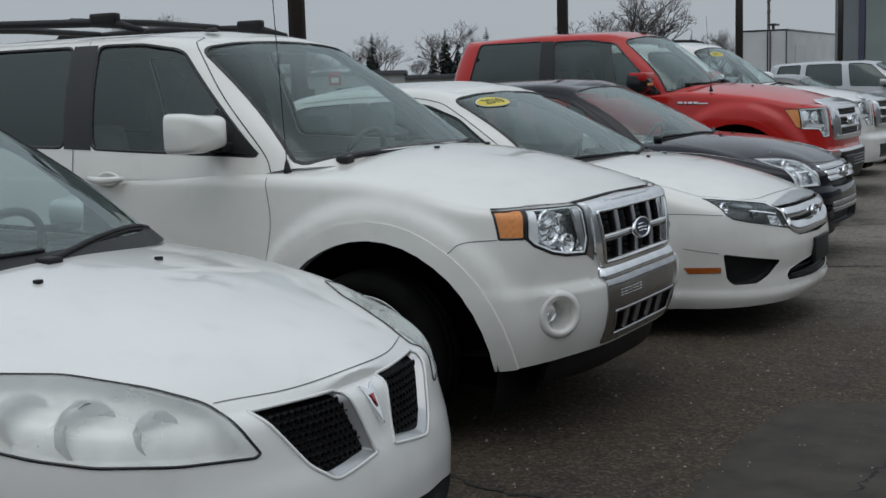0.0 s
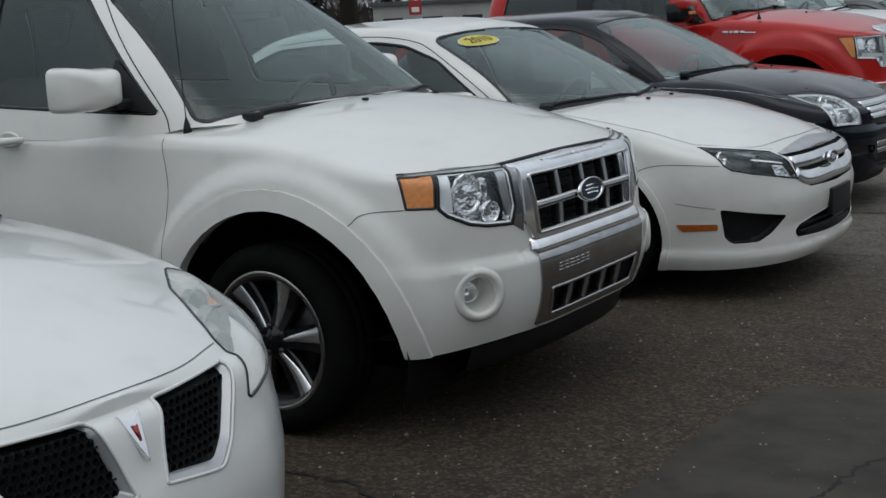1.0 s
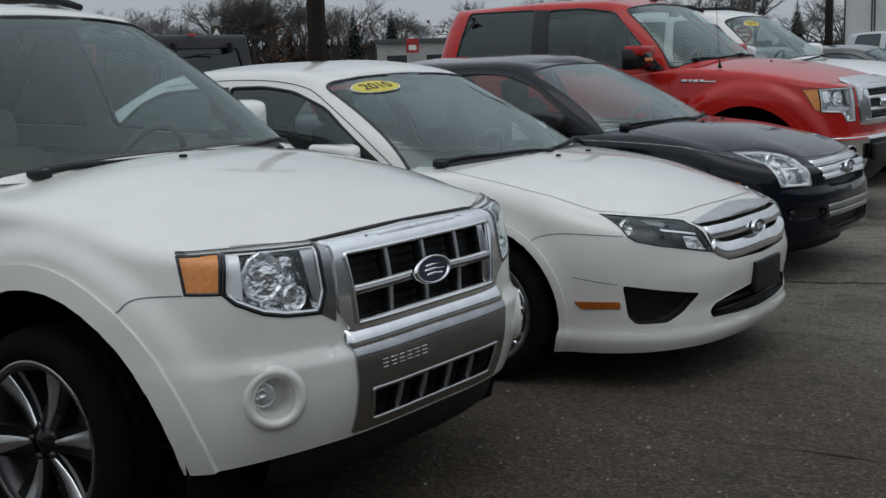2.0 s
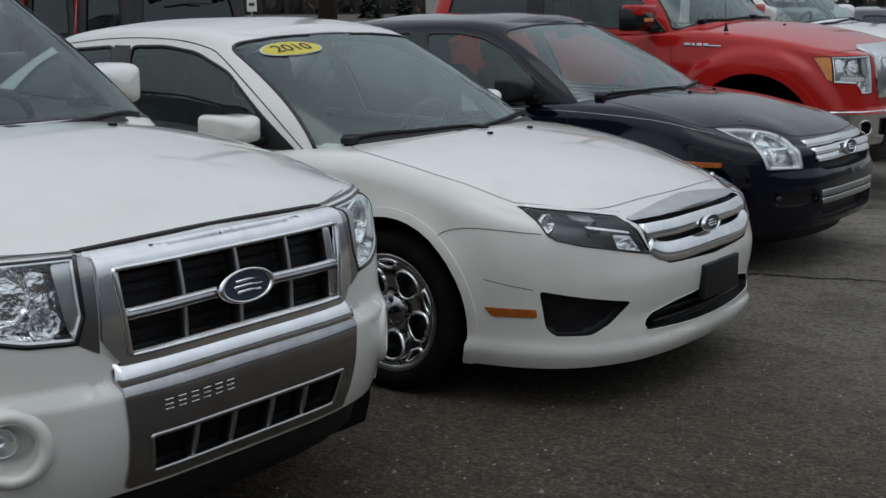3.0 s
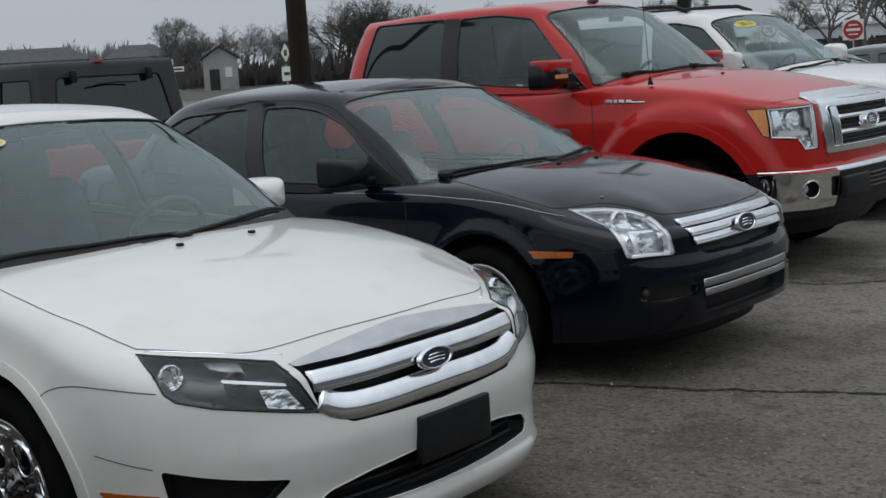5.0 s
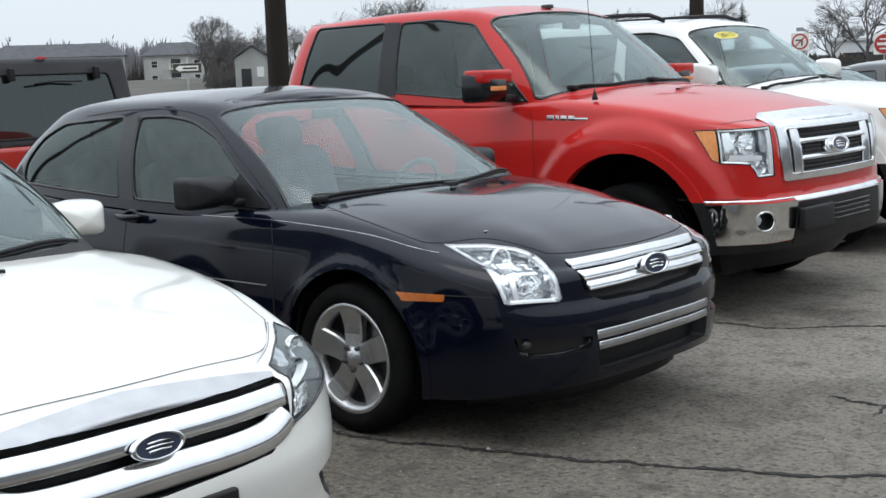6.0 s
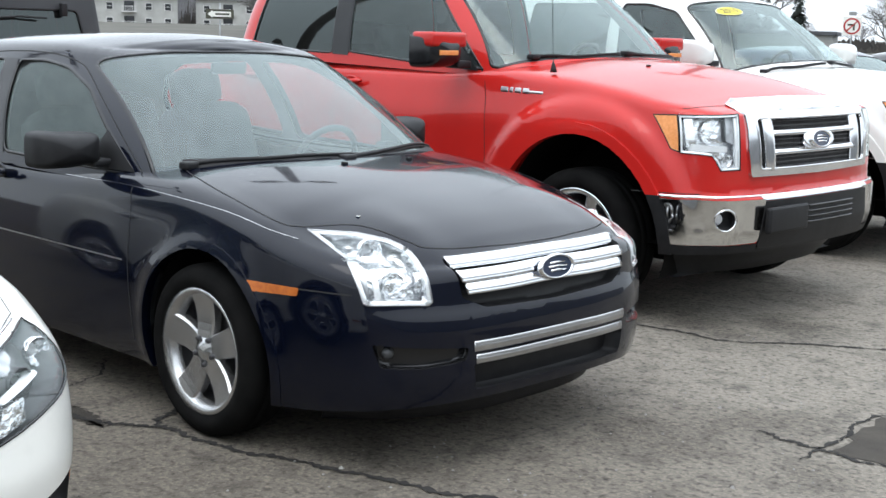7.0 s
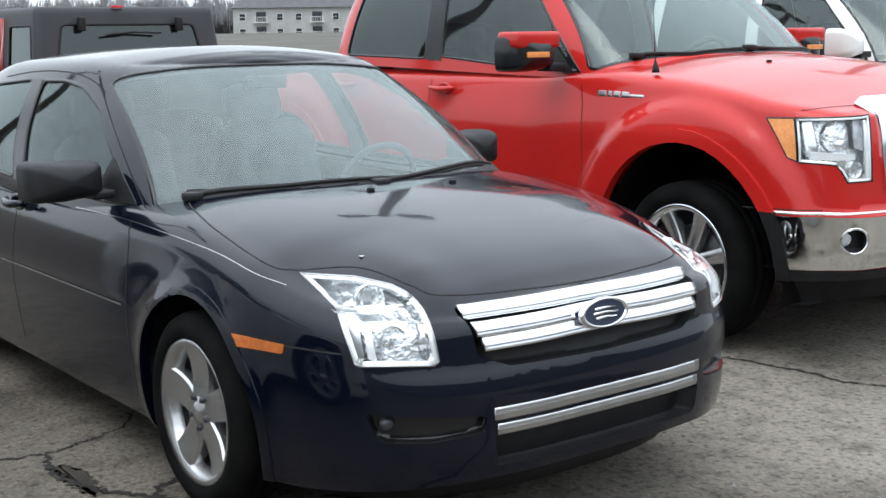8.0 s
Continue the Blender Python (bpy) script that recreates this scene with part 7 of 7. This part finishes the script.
def light_pole(x, y, turn=0.0):
    m = pose(x, y, 0, 0, 0, turn)
    pole = thing("light_pole", "tall dark bronze lot light pole with twin heads", "lamp post", m, "light poles")
    part("base", bm_lathe([(0, .75), (.26, .75), (.30, .70), (.30, 0)], 24, Matrix.Rotation(radians(90), 4, "X") @ Matrix.Identity(4)), CONCRETE, pole)
    b = bmesh.new()
    bmesh.ops.create_cube(b, size=1)
    for v in b.verts:
        r = .095 if v.co.z > 0 else .11
        v.co = Vector((r * (1 if v.co.x > 0 else -1), r * (1 if v.co.y > 0 else -1), 7.6 if v.co.z > 0 else .70))
    bmesh.ops.bevel(b, geom=b.edges[:], offset=.015, segments=2, affect="EDGES")
    part("shaft", b, POLE, pole)
    for s in (-1, 1):
        part("arm", bm_box((.50, .06, .06), (s * .32, 0, 7.45), .01), POLE, pole)
        head = part("lamp_head", bm_box((.70, .42, .20), (s * .85, 0, 7.45), .04), POLE, pole)
        part("lamp_glass", bm_box((.52, .32, .02), (s * .85, 0, 7.34), .004), plain("frosted lamp glass", (.55, .55, .52), (.5, .5, .48), .4), head)


for y in (7.6, 16.95, 27.6, 42.2, 58.0):
    light_pole(-12.1, y, 90)


def sign(x, y, z, kind):
    """A street sign on a steel post; its face is turned to the lot."""
    face = math.degrees(math.atan2(-y + 4, -x))
    label = {"round": "round red and white traffic sign on a steel post", "disc": "red traffic sign with a white bar on a post", "arrow": "black one-way arrow sign on a steel post", "route": "stacked black and white route signs on a post", "board": "small red and white board on a post"}[kind]
    ob = thing("street_sign", label, "sign", pose(x, y, 0, 0, 0, face), "street signs")
    part("post", bm_tube([(-.04, 0, 0), (-.04, 0, z + .35)], .03, 8), POST, ob)
    white, black, red = WHITE_PRINT, INK, RED_MARK
    def disc(r, mat, at, name, n=32):
        part(name, bm_prism([(r * math.cos(a), r * math.sin(a)) for a in np.arange(n) * 2 * math.pi / n], .012, Matrix.Translation(at)), mat, ob, smooth=False)
    def rect(w, h, mat, at, name, turn=0):
        part(name, bm_box((.012, w, h), (0, 0, 0), .002, Matrix.Translation(at) @ Matrix.Rotation(radians(turn), 4, "X")), mat, ob, smooth=False)
    if kind == "round":
        rect(.75, .75, white, (0, 0, z), "plate")
        disc(.34, red, (.008, 0, z), "ring")
        disc(.27, white, (.012, 0, z), "field")
        rect(.30, .07, black, (.028, -.03, z + .06), "arrow_bar")
        rect(.07, .24, black, (.030, .08, z - .05), "arrow_stem")
        rect(.56, .055, red, (.034, 0, z), "slash", 45)
        rect(.30, .16, POST, (0, 0, z + .52), "backplate")
    elif kind == "disc":
        rect(.75, .75, white, (0, 0, z), "plate")
        disc(.35, red, (.008, 0, z), "disc")
        rect(.5, .10, white, (.024, 0, z), "bar")
        for dz in (.17, -.17):
            rect(.34, .05, white, (.024, 0, z + dz), "lettering_bar")
    elif kind == "arrow":
        rect(.92, .31, black, (0, 0, z), "plate")
        rect(.62, .17, white, (.010, .05, z), "shaft_bar")
        part("arrow_head", bm_prism([(-.40, 0), (-.24, .12), (-.24, -.12)], .012, Matrix.Translation((.008, 0, z))), white, ob, smooth=False)
        rect(.46, .06, black, (.016, .08, z), "lettering_bar")
    elif kind == "route":
        rect(.36, .72, black, (0, 0, z + .15), "plate")
        part("diamond", bm_prism([(0, .31), (.15, 0), (0, -.31), (-.15, 0)], .012, Matrix.Translation((.004, 0, z + .15))), white, ob, smooth=False)
        rect(.09, .20, black, (.018, 0, z + .15), "lettering_bar")
        rect(.32, .46, white, (0, 0, z - .52), "arrow_plate")
        rect(.18, .10, black, (.010, 0, z - .52), "arrow_bar")
        rect(.25, .22, POST, (0, 0, z + .68), "upper_plate")
    else:
        rect(.55, .62, red, (0, 0, z), "board")
        rect(.34, .22, white, (.010, 0, z - .08), "field")


sign(-29.7, 33.0, 2.1, "route")
sign(-34.0, 31.8, 1.95, "arrow")
sign(-18.2, 50.9, 1.95, "disc")
sign(-24.5, 57.0, 2.25, "round")
sign(-32.0, 47.5, 1.9, "board")


def at_bearing(degrees, far, eye=(.5, 4.0)):
    """A place on the ground at a bearing from the row's direction (minus: to the left)."""
    return eye[0] + far * math.sin(radians(degrees)), eye[1] + far * math.cos(radians(degrees))


# ---------------------------------------------------------------- buildings
SIDING_DULL = plain("weathered siding", (0.34, 0.34, 0.32), (0.26, 0.26, 0.25), 0.85, 0, .6)
SIDING = plain("pale siding", (0.42, 0.42, 0.40), (0.34, 0.34, 0.32), 0.8, 0, .6)
ROOF = plain("dark shingles", (0.075, 0.078, 0.084), (0.10, 0.102, 0.108), 0.95, 0, .8)
PANE = plain("far window", (0.02, 0.022, 0.025), (0.035, 0.037, 0.04), 0.12, 0, 1)
TRIM = plain("white trim", (0.70, 0.70, 0.68), (0.62, 0.62, 0.60), 0.6)
STEEL_WHITE = plain("white sheet steel", (0.66, 0.67, 0.68), (0.56, 0.57, 0.58), 0.5, 0, .7)
STEEL_GREY = plain("grey cladding", (0.20, 0.22, 0.24), (0.16, 0.18, 0.19), 0.5, 0.2, .5)
STEEL_GREEN = plain("grey-green cladding", (0.25, 0.29, 0.28), (0.21, 0.25, 0.24), 0.5, 0.2, .5)


def apartment(bearing, far, width, turn):
    x, y = at_bearing(bearing, far)
    ob = thing("apartment_building", "two-storey pale apartment building with dark pitched roof", "building", pose(x, y, 0, 0, 0, turn), "apartment buildings")
    h, d = 6.6, 12
    part("wall", bm_box((d, width, h), (-d / 2, 0, h / 2)), SIDING, ob, smooth=False)
    b = bmesh.new()
    pts = [(.6, -width / 2 - .5, h), (.6, width / 2 + .5, h), (-d - .6, width / 2 + .5, h), (-d - .6, -width / 2 - .5, h), (-d / 2, -width / 2 + 3, h + 2.5), (-d / 2, width / 2 - 3, h + 2.5)]
    v = [b.verts.new(p) for p in pts]
    for f in ((0, 1, 5, 4), (1, 2, 5), (2, 3, 4, 5), (3, 0, 4), (3, 2, 1, 0)):
        b.faces.new([v[i] for i in f])
    part("roof", b, ROOF, ob, smooth=False)
    n = int(width // 3.2)
    for k in range(n):
        yy = -width / 2 + (k + .5) * width / n
        for fl in range(2):
            z = 2.2 + fl * 2.7
            if k % 3 == 1:
                bal = part("balcony", bm_box((1.3, 2.6, .15), (.65, yy, z - .95)), TRIM, ob, smooth=False)
                for q in np.linspace(-1.2, 1.2, 9):
                    bm_b = bm_box((.05, .05, .9), (1.25, yy + q, z - .45))
                    part("baluster", bm_b, TRIM, bal, smooth=False)
                part("rail", bm_box((.06, 2.6, .07), (1.25, yy, z)), TRIM, bal, smooth=False)
                part("balcony_door", bm_box((.08, 1.8, 1.9), (.02, yy, z)), PANE, bal, smooth=False)
            else:
                win = part("window", bm_box((.10, 1.25, 1.35), (.02, yy, z)), TRIM, ob, smooth=False)
                part("pane", bm_box((.06, 1.05, .55), (.07, yy, z + .31)), PANE, win, smooth=False)
                part("pane", bm_box((.06, 1.05, .55), (.07, yy, z - .31)), PANE, win, smooth=False)


apartment(-58.4, 240, 24, -33)
apartment(-53.4, 250, 12, -37)


def low_building(name, label, bearing, far, width, h, mat, turn, doors=0):
    x, y = at_bearing(bearing, far)
    ob = thing(name, label, "building", pose(x, y, 0, 0, 0, turn))
    part("wall", bm_box((10, width, h), (-5, 0, h / 2)), mat, ob, smooth=False)
    part("roof", bm_box((10.6, width + .6, .35), (-5, 0, h + .17), .05), ROOF if mat is not STEEL_WHITE else STEEL_WHITE, ob, smooth=False)
    for k in range(doors):
        yy = -width / 2 + (k + .5) * width / doors
        part("opening", bm_box((.1, width / doors * .5, h * .55), (.02, yy, h * .32)), PANE, ob, smooth=False)


def small_house(bearing, far, width):
    """A little gabled house, its gable to the lot."""
    x, y = at_bearing(bearing, far)
    ob = thing("small_house", "small pale gabled house beyond the lot", "house", pose(x, y, 0, 0, 0, -41))
    w = width / 2
    part("wall", bm_prism([(-w, 0), (w, 0), (w, 3.6), (0, 4.7), (-w, 3.6)], 8, Matrix.Translation((-8, 0, 0))), SIDING_DULL, ob, smooth=False)
    for s in (-1, 1):
        slope = bm_prism([(s * (w + .3), 3.55), (0, 4.78), (0, 4.93), (s * (w + .3), 3.70)], 8.5, Matrix.Translation((-8.2, 0, 0)))
        part("roof", slope, ROOF, ob, smooth=False)
    part("door", bm_box((.08, 1.0, 2.1), (.02, -.6, 1.5)), PANE, ob, smooth=False)
    part("window", bm_box((.08, .7, 1.0), (.02, .8, 2.2)), TRIM, ob, smooth=False)


low_building("low_white_building", "long low white building across the road", -31.5, 120, 20, 2.2, SIDING_DULL, -65)
low_building("canopy_building", "low grey building with pale canopy", -35.0, 105, 10, 2.5, SIDING, -60, 3)
small_house(-49.75, 130, 3.4)
low_building("grey_barn", "pale grey low building beyond the signs", -22.0, 160, 16, 3.4, STEEL_WHITE, -70, 2)


def box_trailer():
    ob = thing("box_trailer", "white box semi-trailer with rear doors", "trailer", pose(-19.5, 73, 0, 0, 0, 90))
    part("box", bm_box((17, 2.6, 2.95), (8.5, 0, 2.62), .05), STEEL_WHITE, ob, smooth=False)
    for y in (-1.27, -.35, -.2, 1.27):
        part("door_bar", bm_box((.06, .07, 2.8), (-.03, y, 2.6), .01), GUNMETAL, ob, smooth=False)
    part("roof_rail", bm_box((17.05, 2.66, .10), (8.5, 0, 4.06), .02), GUNMETAL, ob, smooth=False)
    part("sill", bm_box((17, 2.5, .15), (8.5, 0, 1.10)), GUNMETAL, ob, smooth=False)
    part("side_panel", bm_box((2.6, .03, 1.5), (3.2, -1.31, 2.5), .01), SATIN, ob, smooth=False)
    part("side_mark", bm_box((.9, .03, .7), (15.2, -1.31, 2.7), .005), RED_MARK, ob, smooth=False)
    part("side_mark", bm_box((1.0, .03, .8), (13.9, -1.31, 1.9), .005), SATIN, ob, smooth=False)
    for x in (1.2, 2.4, 14.0, 15.2):
        for y in (-1.05, 1.05):
            part("tyre", bm_lathe([(.15, -.14), (.45, -.14), (.5, -.1), (.5, .1), (.45, .14), (.15, .14)], 24, Matrix.Translation((x, y, .5))), RUBBER, ob)
    part("roof_vent", bm_box((.9, .5, .12), (2.0, 0, 4.45), .03), GUNMETAL, ob, smooth=False)
    part("vent_stalk", bm_box((.15, .15, .35), (2.0, 0, 4.25), .01), GUNMETAL, ob, smooth=False)


box_trailer()


def end_building():
    ob = thing("showroom_building", "tall grey-green clad building with dark vertical band", "building", pose(-13.2, 62, 0))
    part("wall", bm_box((1.1, 12, 9), (.55, 6, 4.5), .03), STEEL_GREY, ob, smooth=False)
    part("dark_band", bm_box((.28, 12.1, 9.02), (1.24, 6, 4.51), .02), NAVY, ob, smooth=False)
    part("wall", bm_box((9, 12, 9), (5.9, 6, 4.5), .03), STEEL_GREEN, ob, smooth=False)
    part("base", bm_box((9.6, 12.3, .5), (5.2, 6, .25), .03), CONCRETE, ob, smooth=False)


end_building()

# unseen wall added behind the camera to cut low light and darken reflections
tagged(part("blocking_wall", bm_box((.4, 90, 3.8), (13.0, 12, 1.9), .02), plain("dark light-blocking wall", (0.22, 0.225, 0.23), (0.15, 0.155, 0.16), 0.5, 0, .35)), "unseen plain dark grey wall added to cut low light", "wall", kind="structure")

# ---------------------------------------------------------------- trees
BARK = plain("bare twigs", (0.115, 0.106, 0.100), (0.080, 0.075, 0.071), 0.95, 0, 2)
# distance haze is put into the crown colour of these far trees
BARK_HAZED = plain("twigs tinted pale for haze", (0.20, 0.19, 0.19), (0.15, 0.145, 0.145), 0.95, 0, 2)
NEEDLE = plain("conifer needles", (0.012, 0.019, 0.015), (0.022, 0.030, 0.024), 0.95, 0, 1.5)
BRUSH = plain("winter brush", (0.060, 0.050, 0.042), (0.035, 0.034, 0.032), 0.95, 0, .4)
RUST_LEAF = plain("rusty leaves", (0.12, 0.06, 0.035), (0.09, 0.045, 0.03), 0.95, 0, 1)


def limb(b, p, q, r0, r1):
    d = (q - p)
    if d.length < 1e-4:
        return
    t = d.normalized()
    a = t.cross(Vector((0, 0, 1)) if abs(t.z) < .9 else Vector((1, 0, 0))).normalized()
    c = t.cross(a)
    ring = []
    for base, r in ((p, r0), (q, r1)):
        ring.append([b.verts.new(base + (a * math.cos(k) + c * math.sin(k)) * r) for k in (0, 2.094, 4.189)])
    for i in range(3):
        j = (i + 1) % 3
        b.faces.new((ring[0][i], ring[0][j], ring[1][j], ring[1][i]))


def bare_tree(h, seed, spread=.55, depth=6):
    """Trunk and crown meshes of a leafless tree; returns both."""
    rng = random.Random(seed)
    trunk, crown = bmesh.new(), bmesh.new()
    def grow(p, d, length, r, level):
        q = p + d * length
        limb(trunk if level < 2 else crown, p, q, r, r * .68)
        if level >= depth:
            for _ in range(4):
                e = (d + Vector((rng.gauss(0, .5), rng.gauss(0, .5), rng.gauss(.12, .35)))).normalized()
                s = q + e * length * rng.uniform(.6, 1.3)
                n = e.cross(Vector((rng.random(), rng.random(), rng.random()))).normalized() * max(r * .45, .012)
                crown.faces.new([crown.verts.new(v) for v in (q - n, q + n, s)])
            return
        for k in range(rng.choice((2, 3, 3)) if level else 4):
            e = (d + Vector((rng.gauss(0, spread), rng.gauss(0, spread), rng.gauss(.1, .25)))).normalized()
            grow(p + d * length * rng.uniform(.65, 1.0), e, length * rng.uniform(.62, .86), r * .62, level + 1)
    grow(Vector((0, 0, 0)), Vector((rng.gauss(0, .04), rng.gauss(0, .04), 1)).normalized(), h * .26, h * .022, 0)
    return trunk, crown


def conifer(h, seed):
    rng = random.Random(seed)
    trunk, crown = bmesh.new(), bmesh.new()
    limb(trunk, Vector((0, 0, 0)), Vector((0, 0, h * .95)), h * .02, h * .004)
    n = 34
    for k in range(n):
        f = k / n
        z = h * (.06 + .94 * f)
        r = h * .21 * (1 - f) ** .85 * rng.uniform(.75, 1.15) + h * .01
        for j in range(12):
            a = rng.uniform(0, 6.283)
            d = Vector((math.cos(a), math.sin(a), 0))
            s = Vector((-d.y, d.x, 0)) * r * rng.uniform(.22, .36)
            tip = d * r * rng.uniform(.8, 1.15) + Vector((0, 0, z - r * rng.uniform(.25, .5)))
            root = Vector((0, 0, z + r * .1))
            mid = d * r * .55 + Vector((0, 0, z - r * .1))
            crown.faces.new([crown.verts.new(v) for v in (root, mid + s, tip, mid - s)])
    return trunk, crown


def tree_kind(name, label, meshes, bark, leaf):
    ob = thing(name, label, "tree", pose(0, 0, -400), "far trees")
    part("trunk", meshes[0], bark, ob, smooth=False)
    part("crown", meshes[1], leaf, ob, smooth=False)
    return ob


def place_trees():
    rng = random.Random(5)
    bare = [tree_kind("bare_tree", "leafless dark deciduous tree at the far edge", bare_tree(11, s), BARK, BARK) for s in (1, 2, 3)]
    pale = [tree_kind("bare_tree", "leafless tree at the far edge, twigs tinted pale for haze", bare_tree(10, s, .5), BARK, BARK_HAZED) for s in (7, 8)]
    firs = [tree_kind("conifer", "dark green conifer at the far edge", conifer(9, s), BARK, NEEDLE) for s in (4, 5)]
    spots = []
    def add(kinds, bearing, far, scale):
        spots.append((rng.choice(kinds), bearing, far, scale * rng.uniform(.9, 1.1)))
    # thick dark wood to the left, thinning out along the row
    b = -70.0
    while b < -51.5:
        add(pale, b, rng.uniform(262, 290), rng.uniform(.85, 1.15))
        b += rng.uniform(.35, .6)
    while b < -35.5:
        add(bare if rng.random() < .6 else pale, b, rng.uniform(135, 175), rng.uniform(.72, 1.0))
        b += rng.uniform(.4, .75)
    for b, s in ((-52.0, 1.3), (-50.5, 1.35), (-51.3, 1.1)):
        add(pale, b, 190, s)
    for b in (-44.6, -43.8, -43.0, -42.3, -41.6, -40.8):
        add(bare, b, 140, 1.05)
    for b in (-40.1, -38.6, -36.9, -33.5, -30.6, -30.1, -29.5, -28.2, -18.9, -14.4):
        add(firs, b, rng.uniform(118, 130), rng.uniform(.62, .85))
    b = -35.0
    while b < -8:
        add(pale, b, rng.uniform(165, 200), rng.uniform(.5, .8))
        b += rng.uniform(1.0, 2.2)
    for b, far, s in ((-23.0, 115, .95), (-21.6, 110, 1.12), (-20.6, 115, 1.0), (-24.4, 120, .7), (-17.2, 90, .62), (-29.6, 150, 1.0), (-33.2, 140, .85), (-17.9, 85, .5)):
        add(bare, b, far, s)
    used = set()
    for kind, b, far, s in spots:
        x, y = at_bearing(b, far)
        m = pose(x, y, -.2, 0, 0, rng.uniform(0, 360))
        if kind not in used:
            used.add(kind)
            kind.scale = (s, s, s)
            kind.matrix_basis = m @ Matrix.Diagonal((s, s, s, 1))
        else:
            ob = copy_thing(kind, m)
            ob.scale = (s, s, s)


place_trees()


def far_brush():
    """Undergrowth that closes the foot of the far wood."""
    rng = random.Random(9)
    b = bmesh.new()
    for _ in range(6500):
        bearing = rng.uniform(-72, -8)
        thick = bearing < -36
        behind = bearing < -51.5
        x, y = at_bearing(bearing, rng.uniform(262, 290) if behind else rng.uniform(138, 185))
        h = rng.uniform(1.5, 4.8 if thick else 2.6) * rng.uniform(.6, 1) * (1.7 if behind else 1)
        for _ in range(5 if thick else 3):
            dx, dy = rng.uniform(-1.4, 1.4), rng.uniform(-1.4, 1.4)
            w = rng.uniform(.25, .8)
            z0 = rng.uniform(-.2, h * .5)
            b.faces.new([b.verts.new(v) for v in ((x + dx - w, y + dy, z0), (x + dx + w, y + dy - w * .4, z0 + rng.uniform(0, .5)), (x + dx + rng.uniform(-.5, .5), y + dy, z0 + h * rng.uniform(.35, .6)))])
    # tree line behind the apartments, its haze painted into the grey twigs
    tagged(part("far_brush", b, BRUSH, smooth=False), "dark leafless undergrowth along the far wood", "undergrowth", kind="stuff")
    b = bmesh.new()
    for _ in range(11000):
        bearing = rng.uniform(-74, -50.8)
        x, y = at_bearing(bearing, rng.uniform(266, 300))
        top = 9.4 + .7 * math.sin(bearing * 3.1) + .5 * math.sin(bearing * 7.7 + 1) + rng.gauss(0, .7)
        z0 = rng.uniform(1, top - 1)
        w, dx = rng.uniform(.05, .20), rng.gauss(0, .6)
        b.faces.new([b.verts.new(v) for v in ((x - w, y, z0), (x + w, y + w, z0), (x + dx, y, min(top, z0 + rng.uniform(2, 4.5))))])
    tagged(part("far_wood", b, plain("far twigs tinted for haze", (0.26, 0.26, 0.27), (0.19, 0.19, 0.20), 0.95, 0, .3), smooth=False), "leafless wood behind the apartments, tinted grey for haze", "woods", kind="stuff")
    b = bmesh.new()
    for _ in range(500):
        x, y = at_bearing(rng.choice((-41.9, -38.2, -34.2)) + rng.gauss(0, .5), rng.uniform(130, 136))
        z, w = rng.uniform(.5, 5), rng.uniform(.15, .4)
        b.faces.new([b.verts.new((x + rng.uniform(-w, w), y + rng.uniform(-w, w), z + rng.uniform(-w, w))) for _ in range(3)])
    tagged(part("rusty_brush", b, RUST_LEAF, smooth=False), "rust-brown leaves left on far shrubs", "undergrowth", kind="stuff")
    b = bmesh.new()
    rows = [[(*at_bearing(a, 100), .02), (*at_bearing(a, 230), 2.0)] for a in np.linspace(-75, -5, 40)]
    tagged(part("field", bm_grid(rows), plain("pale winter grass", (0.10, 0.095, 0.078), (0.065, 0.062, 0.05), 0.95, 0, .2)), "pale winter grass beyond the road", "field", kind="structure")
    b.free()


far_brush()


def utility_pole(bearing, far):
    x, y = at_bearing(bearing, far)
    ob = thing("utility_pole", "wooden utility pole with cross arms", "pole", pose(x, y, 0, 0, 0, 20))
    part("shaft", bm_tube([(0, 0, 0), (0, 0, 8)], [.16, .11], 8), BARK, ob)
    for z in (7.6, 6.7):
        part("cross_arm", bm_box((.12, 2.2, .14), (0, 0, z), .01), BARK, ob, smooth=False)


utility_pole(-15.6, 105)
